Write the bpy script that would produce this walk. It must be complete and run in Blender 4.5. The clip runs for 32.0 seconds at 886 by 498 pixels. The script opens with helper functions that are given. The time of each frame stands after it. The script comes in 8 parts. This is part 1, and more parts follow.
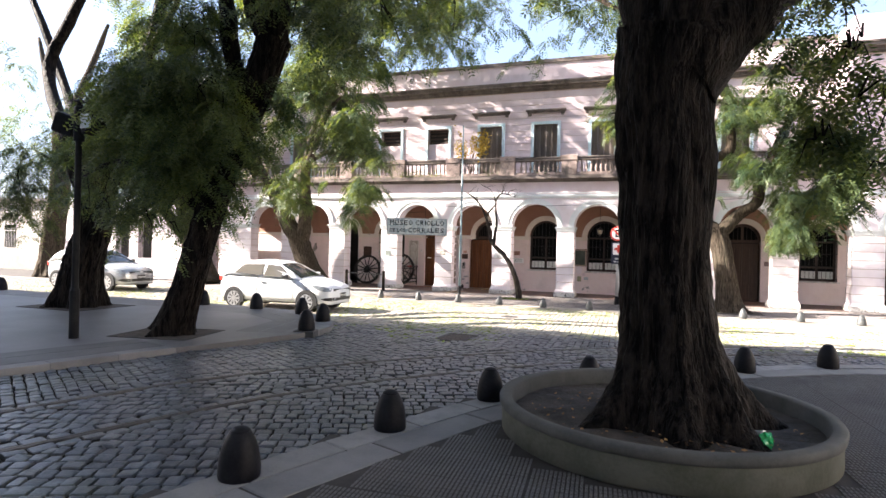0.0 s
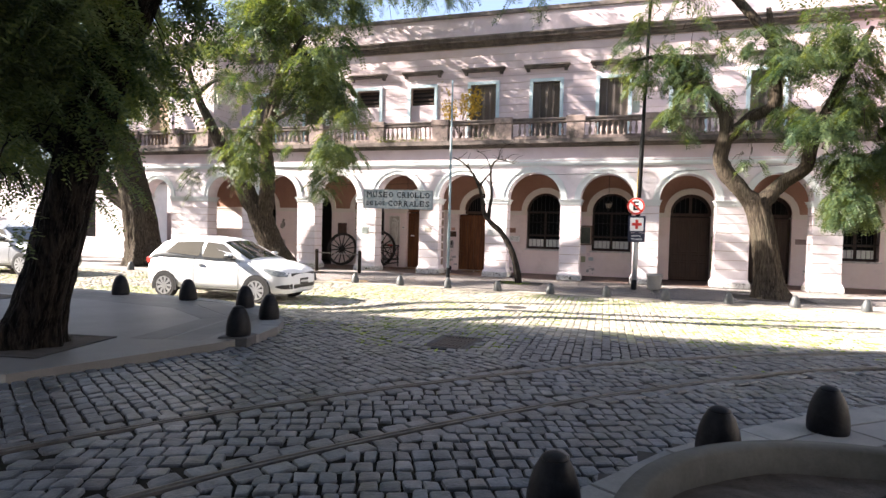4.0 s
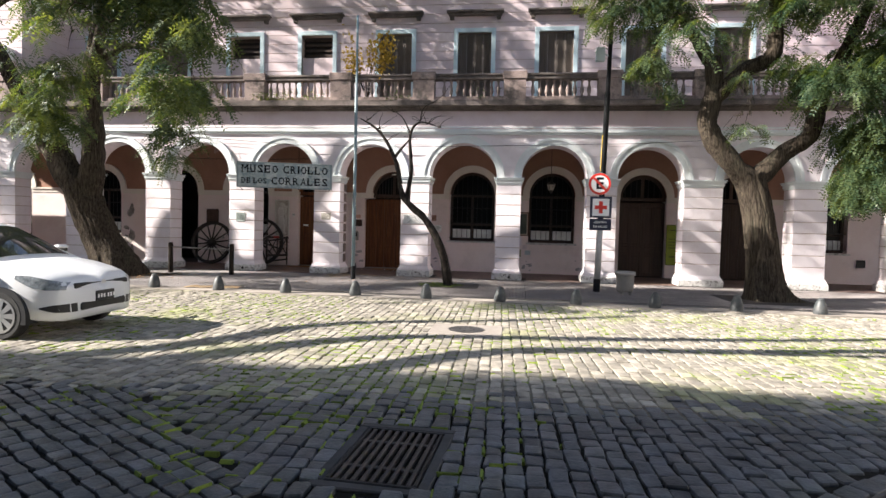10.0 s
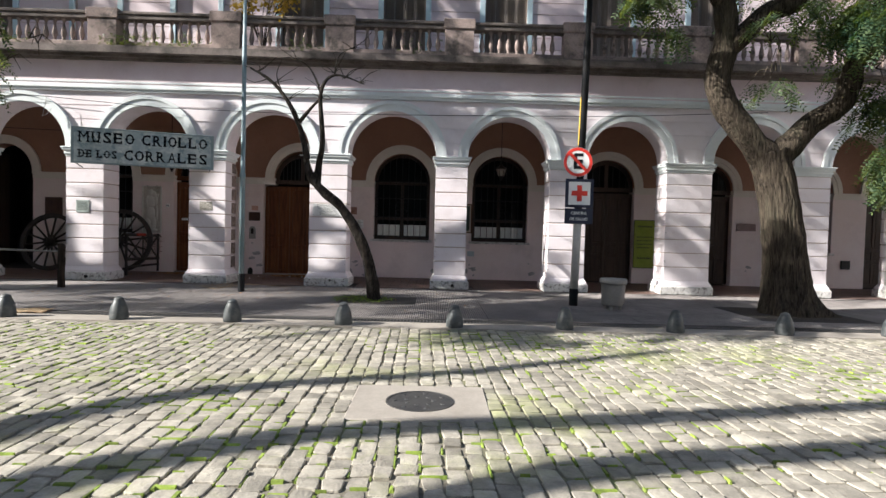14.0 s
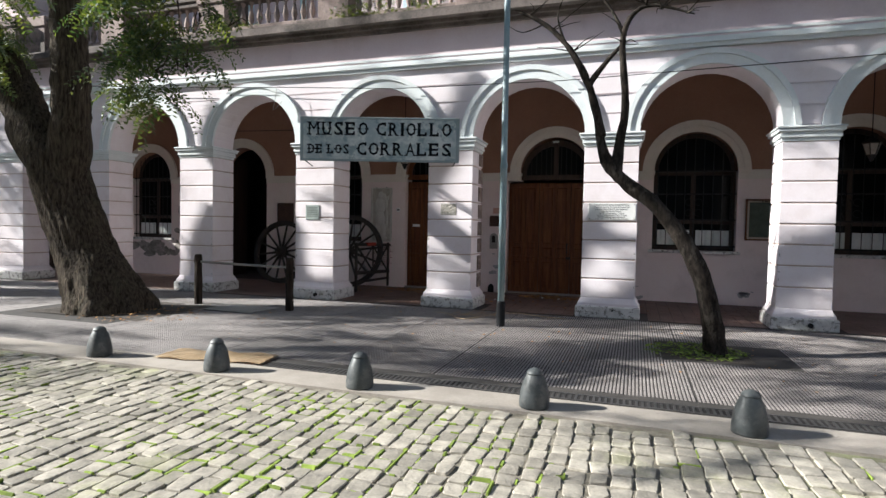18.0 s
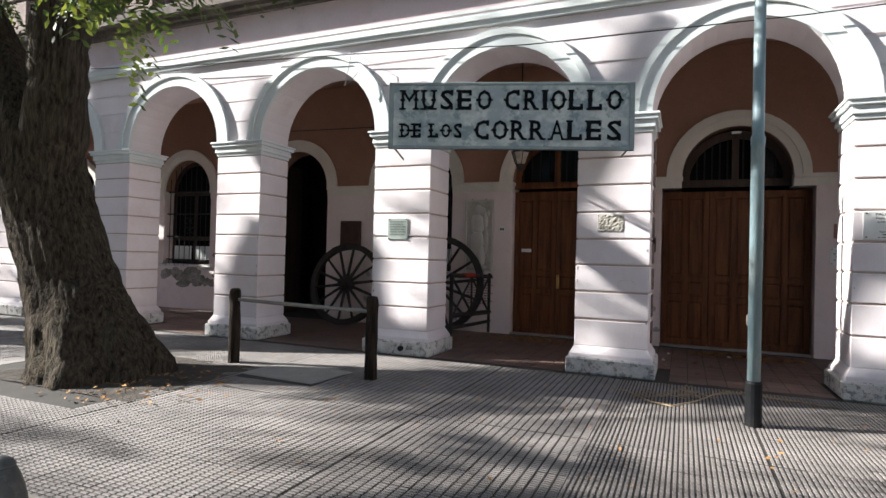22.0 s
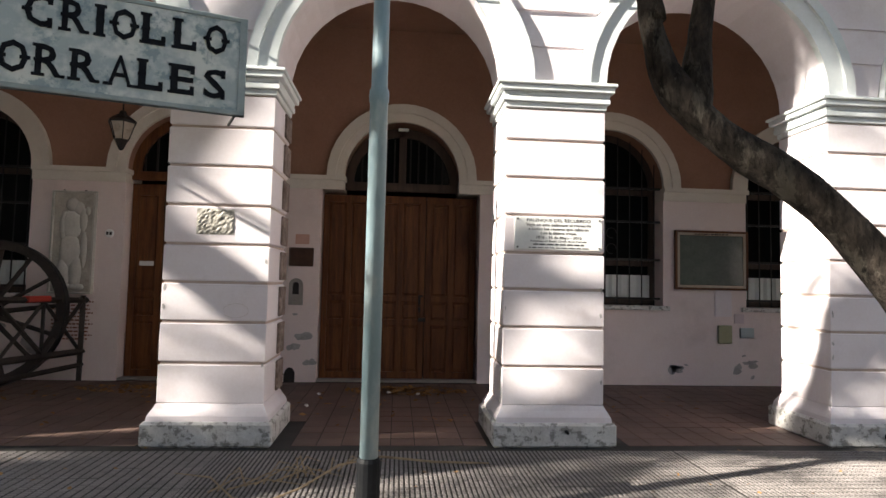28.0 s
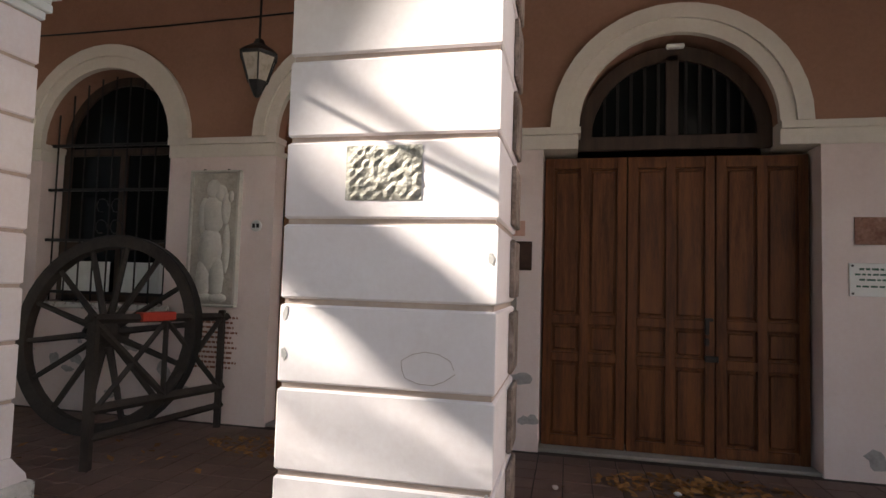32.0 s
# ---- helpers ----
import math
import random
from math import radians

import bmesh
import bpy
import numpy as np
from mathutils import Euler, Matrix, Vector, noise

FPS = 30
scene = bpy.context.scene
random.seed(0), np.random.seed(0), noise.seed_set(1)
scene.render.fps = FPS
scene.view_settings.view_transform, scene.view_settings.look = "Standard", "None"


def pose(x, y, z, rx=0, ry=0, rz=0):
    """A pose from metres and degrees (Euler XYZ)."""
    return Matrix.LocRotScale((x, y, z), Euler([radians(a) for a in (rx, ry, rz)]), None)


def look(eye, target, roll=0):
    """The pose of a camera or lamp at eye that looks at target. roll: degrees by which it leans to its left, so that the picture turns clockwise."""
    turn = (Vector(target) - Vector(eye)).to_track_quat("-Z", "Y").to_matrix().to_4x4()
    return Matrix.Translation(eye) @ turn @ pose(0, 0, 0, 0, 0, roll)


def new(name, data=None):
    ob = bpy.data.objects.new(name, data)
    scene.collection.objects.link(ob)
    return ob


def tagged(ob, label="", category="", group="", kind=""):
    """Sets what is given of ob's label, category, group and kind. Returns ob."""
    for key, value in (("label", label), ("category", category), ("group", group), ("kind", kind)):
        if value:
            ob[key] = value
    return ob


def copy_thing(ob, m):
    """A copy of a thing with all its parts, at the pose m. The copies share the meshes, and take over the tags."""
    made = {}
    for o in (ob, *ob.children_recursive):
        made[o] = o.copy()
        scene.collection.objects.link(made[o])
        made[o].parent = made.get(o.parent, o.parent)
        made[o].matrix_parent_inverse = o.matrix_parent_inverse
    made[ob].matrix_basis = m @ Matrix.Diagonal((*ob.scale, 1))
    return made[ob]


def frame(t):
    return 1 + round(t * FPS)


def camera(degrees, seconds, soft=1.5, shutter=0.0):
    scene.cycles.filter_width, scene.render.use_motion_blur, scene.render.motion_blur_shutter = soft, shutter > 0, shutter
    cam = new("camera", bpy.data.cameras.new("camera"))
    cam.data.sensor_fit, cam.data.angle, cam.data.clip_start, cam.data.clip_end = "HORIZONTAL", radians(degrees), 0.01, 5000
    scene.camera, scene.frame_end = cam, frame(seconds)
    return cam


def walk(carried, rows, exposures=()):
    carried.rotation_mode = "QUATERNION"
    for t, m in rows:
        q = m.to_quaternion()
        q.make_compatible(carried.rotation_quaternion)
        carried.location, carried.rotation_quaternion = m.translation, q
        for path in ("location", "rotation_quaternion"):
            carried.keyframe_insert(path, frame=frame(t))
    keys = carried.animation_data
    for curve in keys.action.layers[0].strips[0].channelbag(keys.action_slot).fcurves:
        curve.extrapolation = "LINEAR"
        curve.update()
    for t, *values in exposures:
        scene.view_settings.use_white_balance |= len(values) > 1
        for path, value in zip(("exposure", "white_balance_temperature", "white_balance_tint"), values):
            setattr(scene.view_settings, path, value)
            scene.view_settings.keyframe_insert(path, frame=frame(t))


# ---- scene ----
cam = camera(75.8, 32.0)
ROWS = [
    (0, -0.106, 0.166, 1.931, 19.27, 0.10, -1.47),
    (0.5, -0.285, 0.618, 1.866, 18.97, 0.20, -1.40),
    (1, -0.455, 1.036, 1.822, 18.87, 0.25, -1.39),
    (1.5, -0.661, 1.463, 1.809, 18.79, 0.12, -1.50),
    (2, -0.891, 1.906, 1.820, 18.75, -0.88, -1.55),
    (2.5, -1.093, 2.272, 1.795, 18.62, -1.23, -1.47),
    (3, -1.222, 2.674, 1.771, 18.40, -1.42, -1.38),
    (3.5, -1.342, 3.056, 1.778, 18.04, -1.67, -1.39),
    (5.5, -1.521, 4.629, 1.750, 15.26, -2.16, -1.38),
    (6, -1.668, 4.997, 1.722, 14.65, -2.16, -1.29),
    (6.5, -1.897, 5.383, 1.676, 13.78, -2.23, -1.38),
    (7, -2.159, 5.740, 1.643, 13.45, -2.23, -1.34),
    (7.5, -2.392, 6.075, 1.636, 13.21, -2.20, -1.25),
    (8, -2.553, 6.443, 1.646, 13.20, -2.22, -1.16),
    (8.5, -2.712, 6.825, 1.643, 13.21, -2.27, -1.19),
    (9, -2.854, 7.269, 1.626, 12.76, -2.33, -1.16),
    (9.5, -2.922, 7.699, 1.585, 11.41, -2.31, -1.25),
    (10, -3.046, 8.229, 1.528, 7.31, -2.14, -1.41),
    (10.5, -3.272, 8.615, 1.440, 3.64, -1.74, -1.67),
    (11, -3.328, 9.183, 1.427, 0.46, -1.61, -1.60),
    (11.5, -3.391, 9.696, 1.427, -0.45, -1.56, -1.52),
    (12, -3.438, 10.158, 1.411, -0.77, -1.60, -1.35),
    (12.5, -3.464, 10.694, 1.386, -0.86, -1.61, -1.49),
    (13, -3.502, 11.202, 1.360, -0.93, -1.57, -1.39),
    (13.5, -3.560, 11.701, 1.354, -0.90, -1.71, -1.46),
    (15.5, -4.231, 13.649, 1.484, 2.24, -2.17, -1.55),
    (16, -4.532, 14.054, 1.493, 6.88, -2.28, -1.57),
    (16.5, -4.860, 14.358, 1.483, 11.28, -2.23, -1.39),
    (17, -5.178, 14.733, 1.465, 15.43, -2.26, -1.14),
    (17.5, -5.470, 15.181, 1.462, 18.26, -2.29, -1.04),
    (18, -5.743, 15.633, 1.463, 18.64, -2.17, -1.04),
    (18.5, -6.037, 16.036, 1.465, 18.80, -2.14, -1.09),
    (19, -6.357, 16.433, 1.463, 18.94, -2.16, -1.20),
    (19.5, -6.635, 16.822, 1.461, 19.46, -2.09, -1.16),
    (20, -6.931, 17.222, 1.448, 20.16, -2.02, -1.13),
    (20.5, -7.278, 17.628, 1.423, 20.46, -1.50, -1.21),
    (21, -7.568, 17.995, 1.399, 21.39, -0.53, -1.32),
    (21.5, -7.854, 18.259, 1.378, 21.59, 0.29, -1.36),
    (22, -8.165, 18.527, 1.352, 22.95, 0.76, -1.46),
    (22.5, -8.492, 18.803, 1.333, 23.74, 0.92, -1.50),
    (23, -8.746, 19.105, 1.348, 25.10, 1.16, -1.47),
    (23.5, -8.907, 19.410, 1.383, 25.79, 1.12, -1.39),
    (24, -8.970, 19.627, 1.422, 23.73, 1.80, -1.49),
    (24.5, -8.947, 19.832, 1.411, 15.82, 2.45, -1.60),
    (25, -8.840, 20.062, 1.404, 7.04, 2.80, -1.65),
    (25.5, -8.677, 20.174, 1.404, -0.22, 3.03, -1.58),
    (26, -8.403, 20.204, 1.397, -1.85, 3.19, -1.50),
    (26.5, -8.121, 20.281, 1.385, -2.90, 3.18, -1.56),
    (28.5, -7.371, 21.036, 1.345, -4.64, 3.32, -1.24),
    (29, -7.334, 21.409, 1.358, -0.68, 3.39, -1.36),
    (29.5, -7.441, 21.764, 1.346, 6.36, 3.14, -1.35),
    (30, -7.603, 22.138, 1.347, 11.06, 3.16, -1.21),
    (30.5, -7.766, 22.525, 1.356, 14.66, 3.15, -1.36),
    (31, -8.021, 22.890, 1.360, 15.94, 3.14, -1.41),
    (31.5, -8.193, 23.224, 1.353, 16.15, 3.07, -1.40),
    (32, -8.285, 23.476, 1.392, 12.38, 3.28, -1.63),
]
walk(cam, [(t, pose(x, y, z, 90 + pitch, roll, yaw)) for t, x, y, z, yaw, pitch, roll in ROWS],
     [(0, 2.92, 6250, 16), (2.5, 2.9, 6250, 16), (6, 2.2, 6200, 15), (10, 1.9, 6000, 13), (12, 1.68, 5850, 11), (15, 1.55, 5700, 9), (18, 1.55, 5600, 8), (20, 1.62, 5650, 8), (22, 1.8, 5700, 8), (24, 2.15, 5800, 8), (26.5, 1.95, 6000, 9), (29, 2.12, 6200, 9), (31, 2.38, 6250, 9), (32, 2.42, 6250, 8)])

# ---- light ----
SUN_AZ, SUN_EL = radians(17.5), radians(29)
SUN_DIR = Vector((math.cos(SUN_AZ) * math.cos(SUN_EL), math.sin(SUN_AZ) * math.cos(SUN_EL), -math.sin(SUN_EL)))
world = bpy.data.worlds.new("sky")
scene.world = world
world.use_nodes = True
wn = world.node_tree
sky = wn.nodes.new("ShaderNodeTexSky")
sky.sky_type, sky.sun_disc = "NISHITA", False
sky.sun_elevation = SUN_EL
sky.sun_rotation = math.atan2(-SUN_DIR.x, -SUN_DIR.y)
sky.dust_density, sky.air_density, sky.ozone_density = 2.0, 1.0, 1.5
back = wn.nodes["Background"]
back.inputs["Strength"].default_value = 0.066
haze = wn.nodes.new("ShaderNodeMix")      # thin winter haze over the blue
haze.data_type = "RGBA"
haze.inputs[0].default_value, haze.inputs[7].default_value = 0.5, (1.8, 2.25, 3.05, 1)
wn.links.new(sky.outputs[0], haze.inputs[6])
wn.links.new(haze.outputs[2], back.inputs["Color"])
sun = new("sun", bpy.data.lights.new("sun", "SUN"))
sun.data.energy, sun.data.angle, sun.data.color = 5.0, radians(0.5), (1.0, 0.90, 0.75)
sun.matrix_world = look((-40, -13, 25), Vector((-40, -13, 25)) + SUN_DIR)

# ---- materials ----
def surf(name, a, b, rough=0.8, scale=3.0, fine=40.0, bump=0.15, metal=0.0, stain=None, stain_scale=0.7, stain_amt=0.5,
         vary=0.0, island=0.0, stretch=(1, 1, 1), spec=0.4, dist=0.01, sharp=0.18, stain_edge=0.2):
    """A surface of two mixed tones with grain, relief and optional stains."""
    m = bpy.data.materials.new(name)
    m.use_nodes = True
    nt = m.node_tree
    N, L = nt.nodes, nt.links
    bsdf = N["Principled BSDF"]
    tc = N.new("ShaderNodeTexCoord")
    mp = N.new("ShaderNodeMapping")
    mp.inputs["Scale"].default_value = stretch
    geo = N.new("ShaderNodeNewGeometry")
    L.new(geo.outputs["Position"], mp.inputs["Vector"])
    def noise_node(sc, detail=4, rgh=0.6):
        n = N.new("ShaderNodeTexNoise")
        n.inputs["Scale"].default_value, n.inputs["Detail"].default_value, n.inputs["Roughness"].default_value = sc, detail, rgh
        L.new(mp.outputs[0], n.inputs["Vector"])
        return n
    big, small = noise_node(scale), noise_node(fine, 3)
    mix = N.new("ShaderNodeMix")
    mix.data_type = "RGBA"
    ramp = N.new("ShaderNodeMapRange")
    ramp.inputs[1].default_value, ramp.inputs[2].default_value = 0.5 - sharp, 0.5 + sharp
    add = N.new("ShaderNodeMath")
    add.operation = "MULTIPLY_ADD"
    L.new(small.outputs[0], add.inputs[0])
    add.inputs[1].default_value = 0.45
    sub = N.new("ShaderNodeMath")
    sub.operation = "MULTIPLY_ADD"
    L.new(big.outputs[0], sub.inputs[0])
    sub.inputs[1].default_value, sub.inputs[2].default_value = 1.0, -0.225
    L.new(sub.outputs[0], add.inputs[2])
    L.new(add.outputs[0], ramp.inputs[0])
    L.new(ramp.outputs[0], mix.inputs[0])
    mix.inputs[6].default_value, mix.inputs[7].default_value = (*a, 1), (*b, 1)
    col = mix.outputs[2]
    if stain:
        sn = noise_node(stain_scale, 6, 0.7)
        sr = N.new("ShaderNodeMapRange")
        sr.inputs[1].default_value, sr.inputs[2].default_value, sr.inputs[4].default_value = 0.52, 0.52 + stain_edge, stain_amt
        L.new(sn.outputs[0], sr.inputs[0])
        sm = N.new("ShaderNodeMix")
        sm.data_type = "RGBA"
        L.new(sr.outputs[0], sm.inputs[0])
        L.new(col, sm.inputs[6])
        sm.inputs[7].default_value = (*stain, 1)
        col = sm.outputs[2]
    if vary or island:
        hsv = N.new("ShaderNodeHueSaturation")
        vr = N.new("ShaderNodeMapRange")
        w = vary or island
        vr.inputs[3].default_value, vr.inputs[4].default_value = 1 - w, 1 + w
        if vary:
            oi = N.new("ShaderNodeObjectInfo")
            L.new(oi.outputs["Random"], vr.inputs[0])
        else:
            L.new(geo.outputs["Random Per Island"], vr.inputs[0])
        L.new(vr.outputs[0], hsv.inputs["Value"])
        L.new(col, hsv.inputs["Color"])
        col = hsv.outputs[0]
    L.new(col, bsdf.inputs["Base Color"])
    rr = N.new("ShaderNodeMapRange")
    rr.inputs[3].default_value, rr.inputs[4].default_value = max(rough - 0.12, 0.03), min(rough + 0.1, 1)
    L.new(small.outputs[0], rr.inputs[0])
    L.new(rr.outputs[0], bsdf.inputs["Roughness"])
    bsdf.inputs["Metallic"].default_value = metal
    bsdf.inputs["Specular IOR Level"].default_value = spec
    if bump:
        bp = N.new("ShaderNodeBump")
        bp.inputs["Strength"].default_value, bp.inputs["Distance"].default_value = bump, dist
        L.new(add.outputs[0], bp.inputs["Height"])
        L.new(bp.outputs[0], bsdf.inputs["Normal"])
    return m


def leafy(name, a, b, through_amt=0.35, lit=1.0):
    """Thin leaves: two greens by clump, with light passing through."""
    m = bpy.data.materials.new(name)
    m.use_nodes = True
    N, L = m.node_tree.nodes, m.node_tree.links
    bsdf = N["Principled BSDF"]
    geo = N.new("ShaderNodeNewGeometry")
    no = N.new("ShaderNodeTexNoise")
    no.inputs["Scale"].default_value = 0.9
    L.new(geo.outputs["Position"], no.inputs["Vector"])
    ad = N.new("ShaderNodeMath")
    ad.operation = "MULTIPLY_ADD"
    L.new(geo.outputs["Random Per Island"], ad.inputs[0])
    ad.inputs[1].default_value = 0.5
    L.new(no.outputs[0], ad.inputs[2])
    mr = N.new("ShaderNodeMapRange")
    mr.inputs[1].default_value, mr.inputs[2].default_value = 0.4, 1.05
    L.new(ad.outputs[0], mr.inputs[0])
    mix = N.new("ShaderNodeMix")
    mix.data_type = "RGBA"
    mix.inputs[6].default_value, mix.inputs[7].default_value = (*a, 1), (*b, 1)
    L.new(mr.outputs[0], mix.inputs[0])
    L.new(mix.outputs[2], bsdf.inputs["Base Color"])
    bsdf.inputs["Roughness"].default_value = 0.5
    tl = N.new("ShaderNodeBsdfTranslucent")
    warm = N.new("ShaderNodeMix")
    warm.data_type, warm.blend_type = "RGBA", "MULTIPLY"
    warm.inputs[0].default_value, warm.inputs[7].default_value = 1.0, (3.2 * lit, 2.6 * lit, 0.7 * lit, 1)
    L.new(mix.outputs[2], warm.inputs[6])
    L.new(warm.outputs[2], tl.inputs["Color"])
    ms = N.new("ShaderNodeMixShader")
    ms.inputs[0].default_value = through_amt
    L.new(bsdf.outputs[0], ms.inputs[1])
    L.new(tl.outputs[0], ms.inputs[2])
    L.new(ms.outputs[0], N["Material Output"].inputs[0])
    return m


def glass(name, col, rough=0.06, spec=0.6):
    m = bpy.data.materials.new(name)
    m.use_nodes = True
    b = m.node_tree.nodes["Principled BSDF"]
    b.inputs["Base Color"].default_value = (*col, 1)
    b.inputs["Roughness"].default_value = rough
    b.inputs["Specular IOR Level"].default_value = spec
    return m


PINK = surf("pink_limewash", (0.61, 0.495, 0.515), (0.67, 0.575, 0.595), 0.9, 1.2, 35, 0.12, stain=(0.40, 0.335, 0.335), stain_scale=1.1, stain_amt=0.45)
WHITE = surf("white_pink_limewash", (0.70, 0.625, 0.64), (0.76, 0.705, 0.73), 0.88, 1.5, 40, 0.15, stain=(0.56, 0.48, 0.475), stain_scale=1.6, stain_amt=0.5)
TRIM = surf("pale_blue_trim", (0.62, 0.655, 0.66), (0.70, 0.72, 0.72), 0.8, 2, 30, 0.12, stain=(0.42, 0.42, 0.40), stain_scale=2.0, stain_amt=0.4)
SKYBLUE = surf("sky_blue_paint", (0.46, 0.585, 0.64), (0.55, 0.66, 0.705), 0.7, 2, 30, 0.1, stain=(0.38, 0.42, 0.44), stain_scale=2, stain_amt=0.4)
BASEWHITE = surf("worn_plinth", (0.50, 0.48, 0.46), (0.66, 0.64, 0.62), 0.95, 6, 40, 0.8, stain=(0.17, 0.155, 0.14), stain_scale=14, stain_amt=0.8, stain_edge=0.07)
CREAM = surf("cream_trim", (0.66, 0.61, 0.54), (0.72, 0.68, 0.62), 0.85, 2, 30, 0.12, stain=(0.45, 0.40, 0.34), stain_scale=2, stain_amt=0.35)
INNERPINK = surf("pale_pink_inner_paint", (0.72, 0.605, 0.58), (0.77, 0.675, 0.655), 0.9, 1.2, 35, 0.12, stain=(0.52, 0.43, 0.41), stain_scale=1.3, stain_amt=0.45)
TERRA = surf("terracotta_paint", (0.285, 0.155, 0.105), (0.35, 0.20, 0.14), 0.85, 0.9, 30, 0.12, stain=(0.22, 0.115, 0.085), stain_scale=1.1, stain_amt=0.4)
GROOVE = surf("groove_dirt", (0.40, 0.31, 0.265), (0.50, 0.40, 0.35), 0.95, 3, 40, 0.3)
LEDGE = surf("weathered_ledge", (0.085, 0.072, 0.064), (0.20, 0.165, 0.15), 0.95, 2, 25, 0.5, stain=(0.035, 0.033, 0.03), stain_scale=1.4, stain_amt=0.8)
BALU = surf("weathered_balustrade", (0.17, 0.132, 0.118), (0.36, 0.28, 0.252), 0.92, 2, 30, 0.4, stain=(0.07, 0.062, 0.055), stain_scale=2.5, stain_amt=0.85, stain_edge=0.12)
WOOD = surf("dark_door_wood", (0.062, 0.0225, 0.0095), (0.168, 0.064, 0.0225), 0.55, 2.5, 30, 0.25, stretch=(6, 6, 0.5), stain=(0.052, 0.02, 0.0105), stain_amt=0.6, spec=0.25)
WOODDK = surf("black_brown_wood", (0.030, 0.018, 0.013), (0.060, 0.036, 0.025), 0.6, 2.5, 30, 0.25, stretch=(6, 6, 0.5))
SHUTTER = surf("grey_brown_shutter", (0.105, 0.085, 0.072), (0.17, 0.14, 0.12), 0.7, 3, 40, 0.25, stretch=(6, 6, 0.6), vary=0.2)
# Paler tan copy of the shutter wood, with sunlight put into its colour.
SHUTLIT = surf("sunlit_tan_shutter", (0.40, 0.27, 0.18), (0.50, 0.36, 0.25), 0.7, 3, 40, 0.2, stretch=(6, 6, 0.6), vary=0.15)
# Near black that puts the missing light of rooms and openings into the colour.
DARK = surf("unlit_black", (0.012, 0.010, 0.010), (0.022, 0.019, 0.018), 0.9, 2, 20, 0.0)
PANE = glass("window_glass", (0.006, 0.007, 0.007), 0.12, 0.06)
IRON = surf("black_iron", (0.012, 0.012, 0.013), (0.03, 0.028, 0.027), 0.5, 8, 60, 0.2, metal=0.4)
RAILIRON = surf("worn_rail_steel", (0.07, 0.07, 0.072), (0.13, 0.125, 0.12), 0.5, 6, 60, 0.3, metal=0.7)
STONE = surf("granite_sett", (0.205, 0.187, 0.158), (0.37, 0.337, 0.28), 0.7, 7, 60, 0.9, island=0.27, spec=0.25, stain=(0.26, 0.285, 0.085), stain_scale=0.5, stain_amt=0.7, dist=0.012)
# Same granite with shade put into its colour, for the shaded near street.
STONEP = surf("shaded_sett_piece", (0.036, 0.040, 0.048), (0.115, 0.122, 0.134), 0.40, 6, 45, 0.8, vary=0.32, spec=0.5, stain=(0.088, 0.104, 0.05), stain_scale=0.6, stain_amt=0.45, dist=0.01)
STONESHADE = surf("shaded_granite_sett", (0.036, 0.040, 0.048), (0.115, 0.122, 0.134), 0.40, 6, 45, 0.8, island=0.32, spec=0.5, stain=(0.088, 0.104, 0.05), stain_scale=0.6, stain_amt=0.45, dist=0.01)
# Joint soil darkened to carry the shade of the near street.
JOINTSHADE = surf("shaded_joint_soil", (0.009, 0.008, 0.007), (0.024, 0.021, 0.017), 1.0, 3, 25, 0.8, spec=0.1)
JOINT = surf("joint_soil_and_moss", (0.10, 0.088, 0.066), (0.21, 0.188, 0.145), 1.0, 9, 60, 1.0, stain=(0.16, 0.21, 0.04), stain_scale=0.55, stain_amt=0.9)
CONC = surf("concrete", (0.25, 0.235, 0.215), (0.33, 0.31, 0.285), 0.9, 2.5, 40, 0.35, stain=(0.24, 0.22, 0.20), stain_scale=1.5, stain_amt=0.6)
KERB = surf("kerb_stone", (0.16, 0.158, 0.155), (0.24, 0.235, 0.225), 0.85, 4, 50, 0.4, stain=(0.15, 0.145, 0.14), stain_scale=2, stain_amt=0.6, vary=0.12)
STRIP = surf("cream_kerb_strip", (0.24, 0.212, 0.182), (0.33, 0.295, 0.255), 0.9, 2, 45, 0.3, stain=(0.19, 0.165, 0.14), stain_scale=1.5, stain_amt=0.6)
GROUT = surf("dark_grout", (0.028, 0.025, 0.023), (0.055, 0.048, 0.043), 0.95, 2, 40, 0.2)
KERBPALE = surf("pale_edging", (0.145, 0.143, 0.141), (0.205, 0.2, 0.195), 0.85, 2, 50, 0.3, stain=(0.19, 0.185, 0.18), stain_scale=1.5, stain_amt=0.5, vary=0.08)
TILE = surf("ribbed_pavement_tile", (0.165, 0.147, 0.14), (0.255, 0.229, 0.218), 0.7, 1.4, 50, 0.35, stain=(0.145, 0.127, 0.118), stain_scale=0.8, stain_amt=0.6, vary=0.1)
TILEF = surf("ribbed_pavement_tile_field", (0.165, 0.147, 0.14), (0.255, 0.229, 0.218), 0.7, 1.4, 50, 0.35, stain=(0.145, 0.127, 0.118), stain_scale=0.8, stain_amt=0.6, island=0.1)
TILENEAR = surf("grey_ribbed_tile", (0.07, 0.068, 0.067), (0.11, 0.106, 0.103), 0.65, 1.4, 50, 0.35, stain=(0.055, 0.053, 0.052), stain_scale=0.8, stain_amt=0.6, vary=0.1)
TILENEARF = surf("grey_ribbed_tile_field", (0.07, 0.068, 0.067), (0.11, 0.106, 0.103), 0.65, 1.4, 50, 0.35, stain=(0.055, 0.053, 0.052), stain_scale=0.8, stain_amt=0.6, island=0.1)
TILERED = surf("red_brown_tile", (0.115, 0.072, 0.058), (0.175, 0.115, 0.095), 0.6, 1.4, 50, 0.35, stain=(0.085, 0.055, 0.046), stain_scale=0.9, stain_amt=0.6, island=0.12)
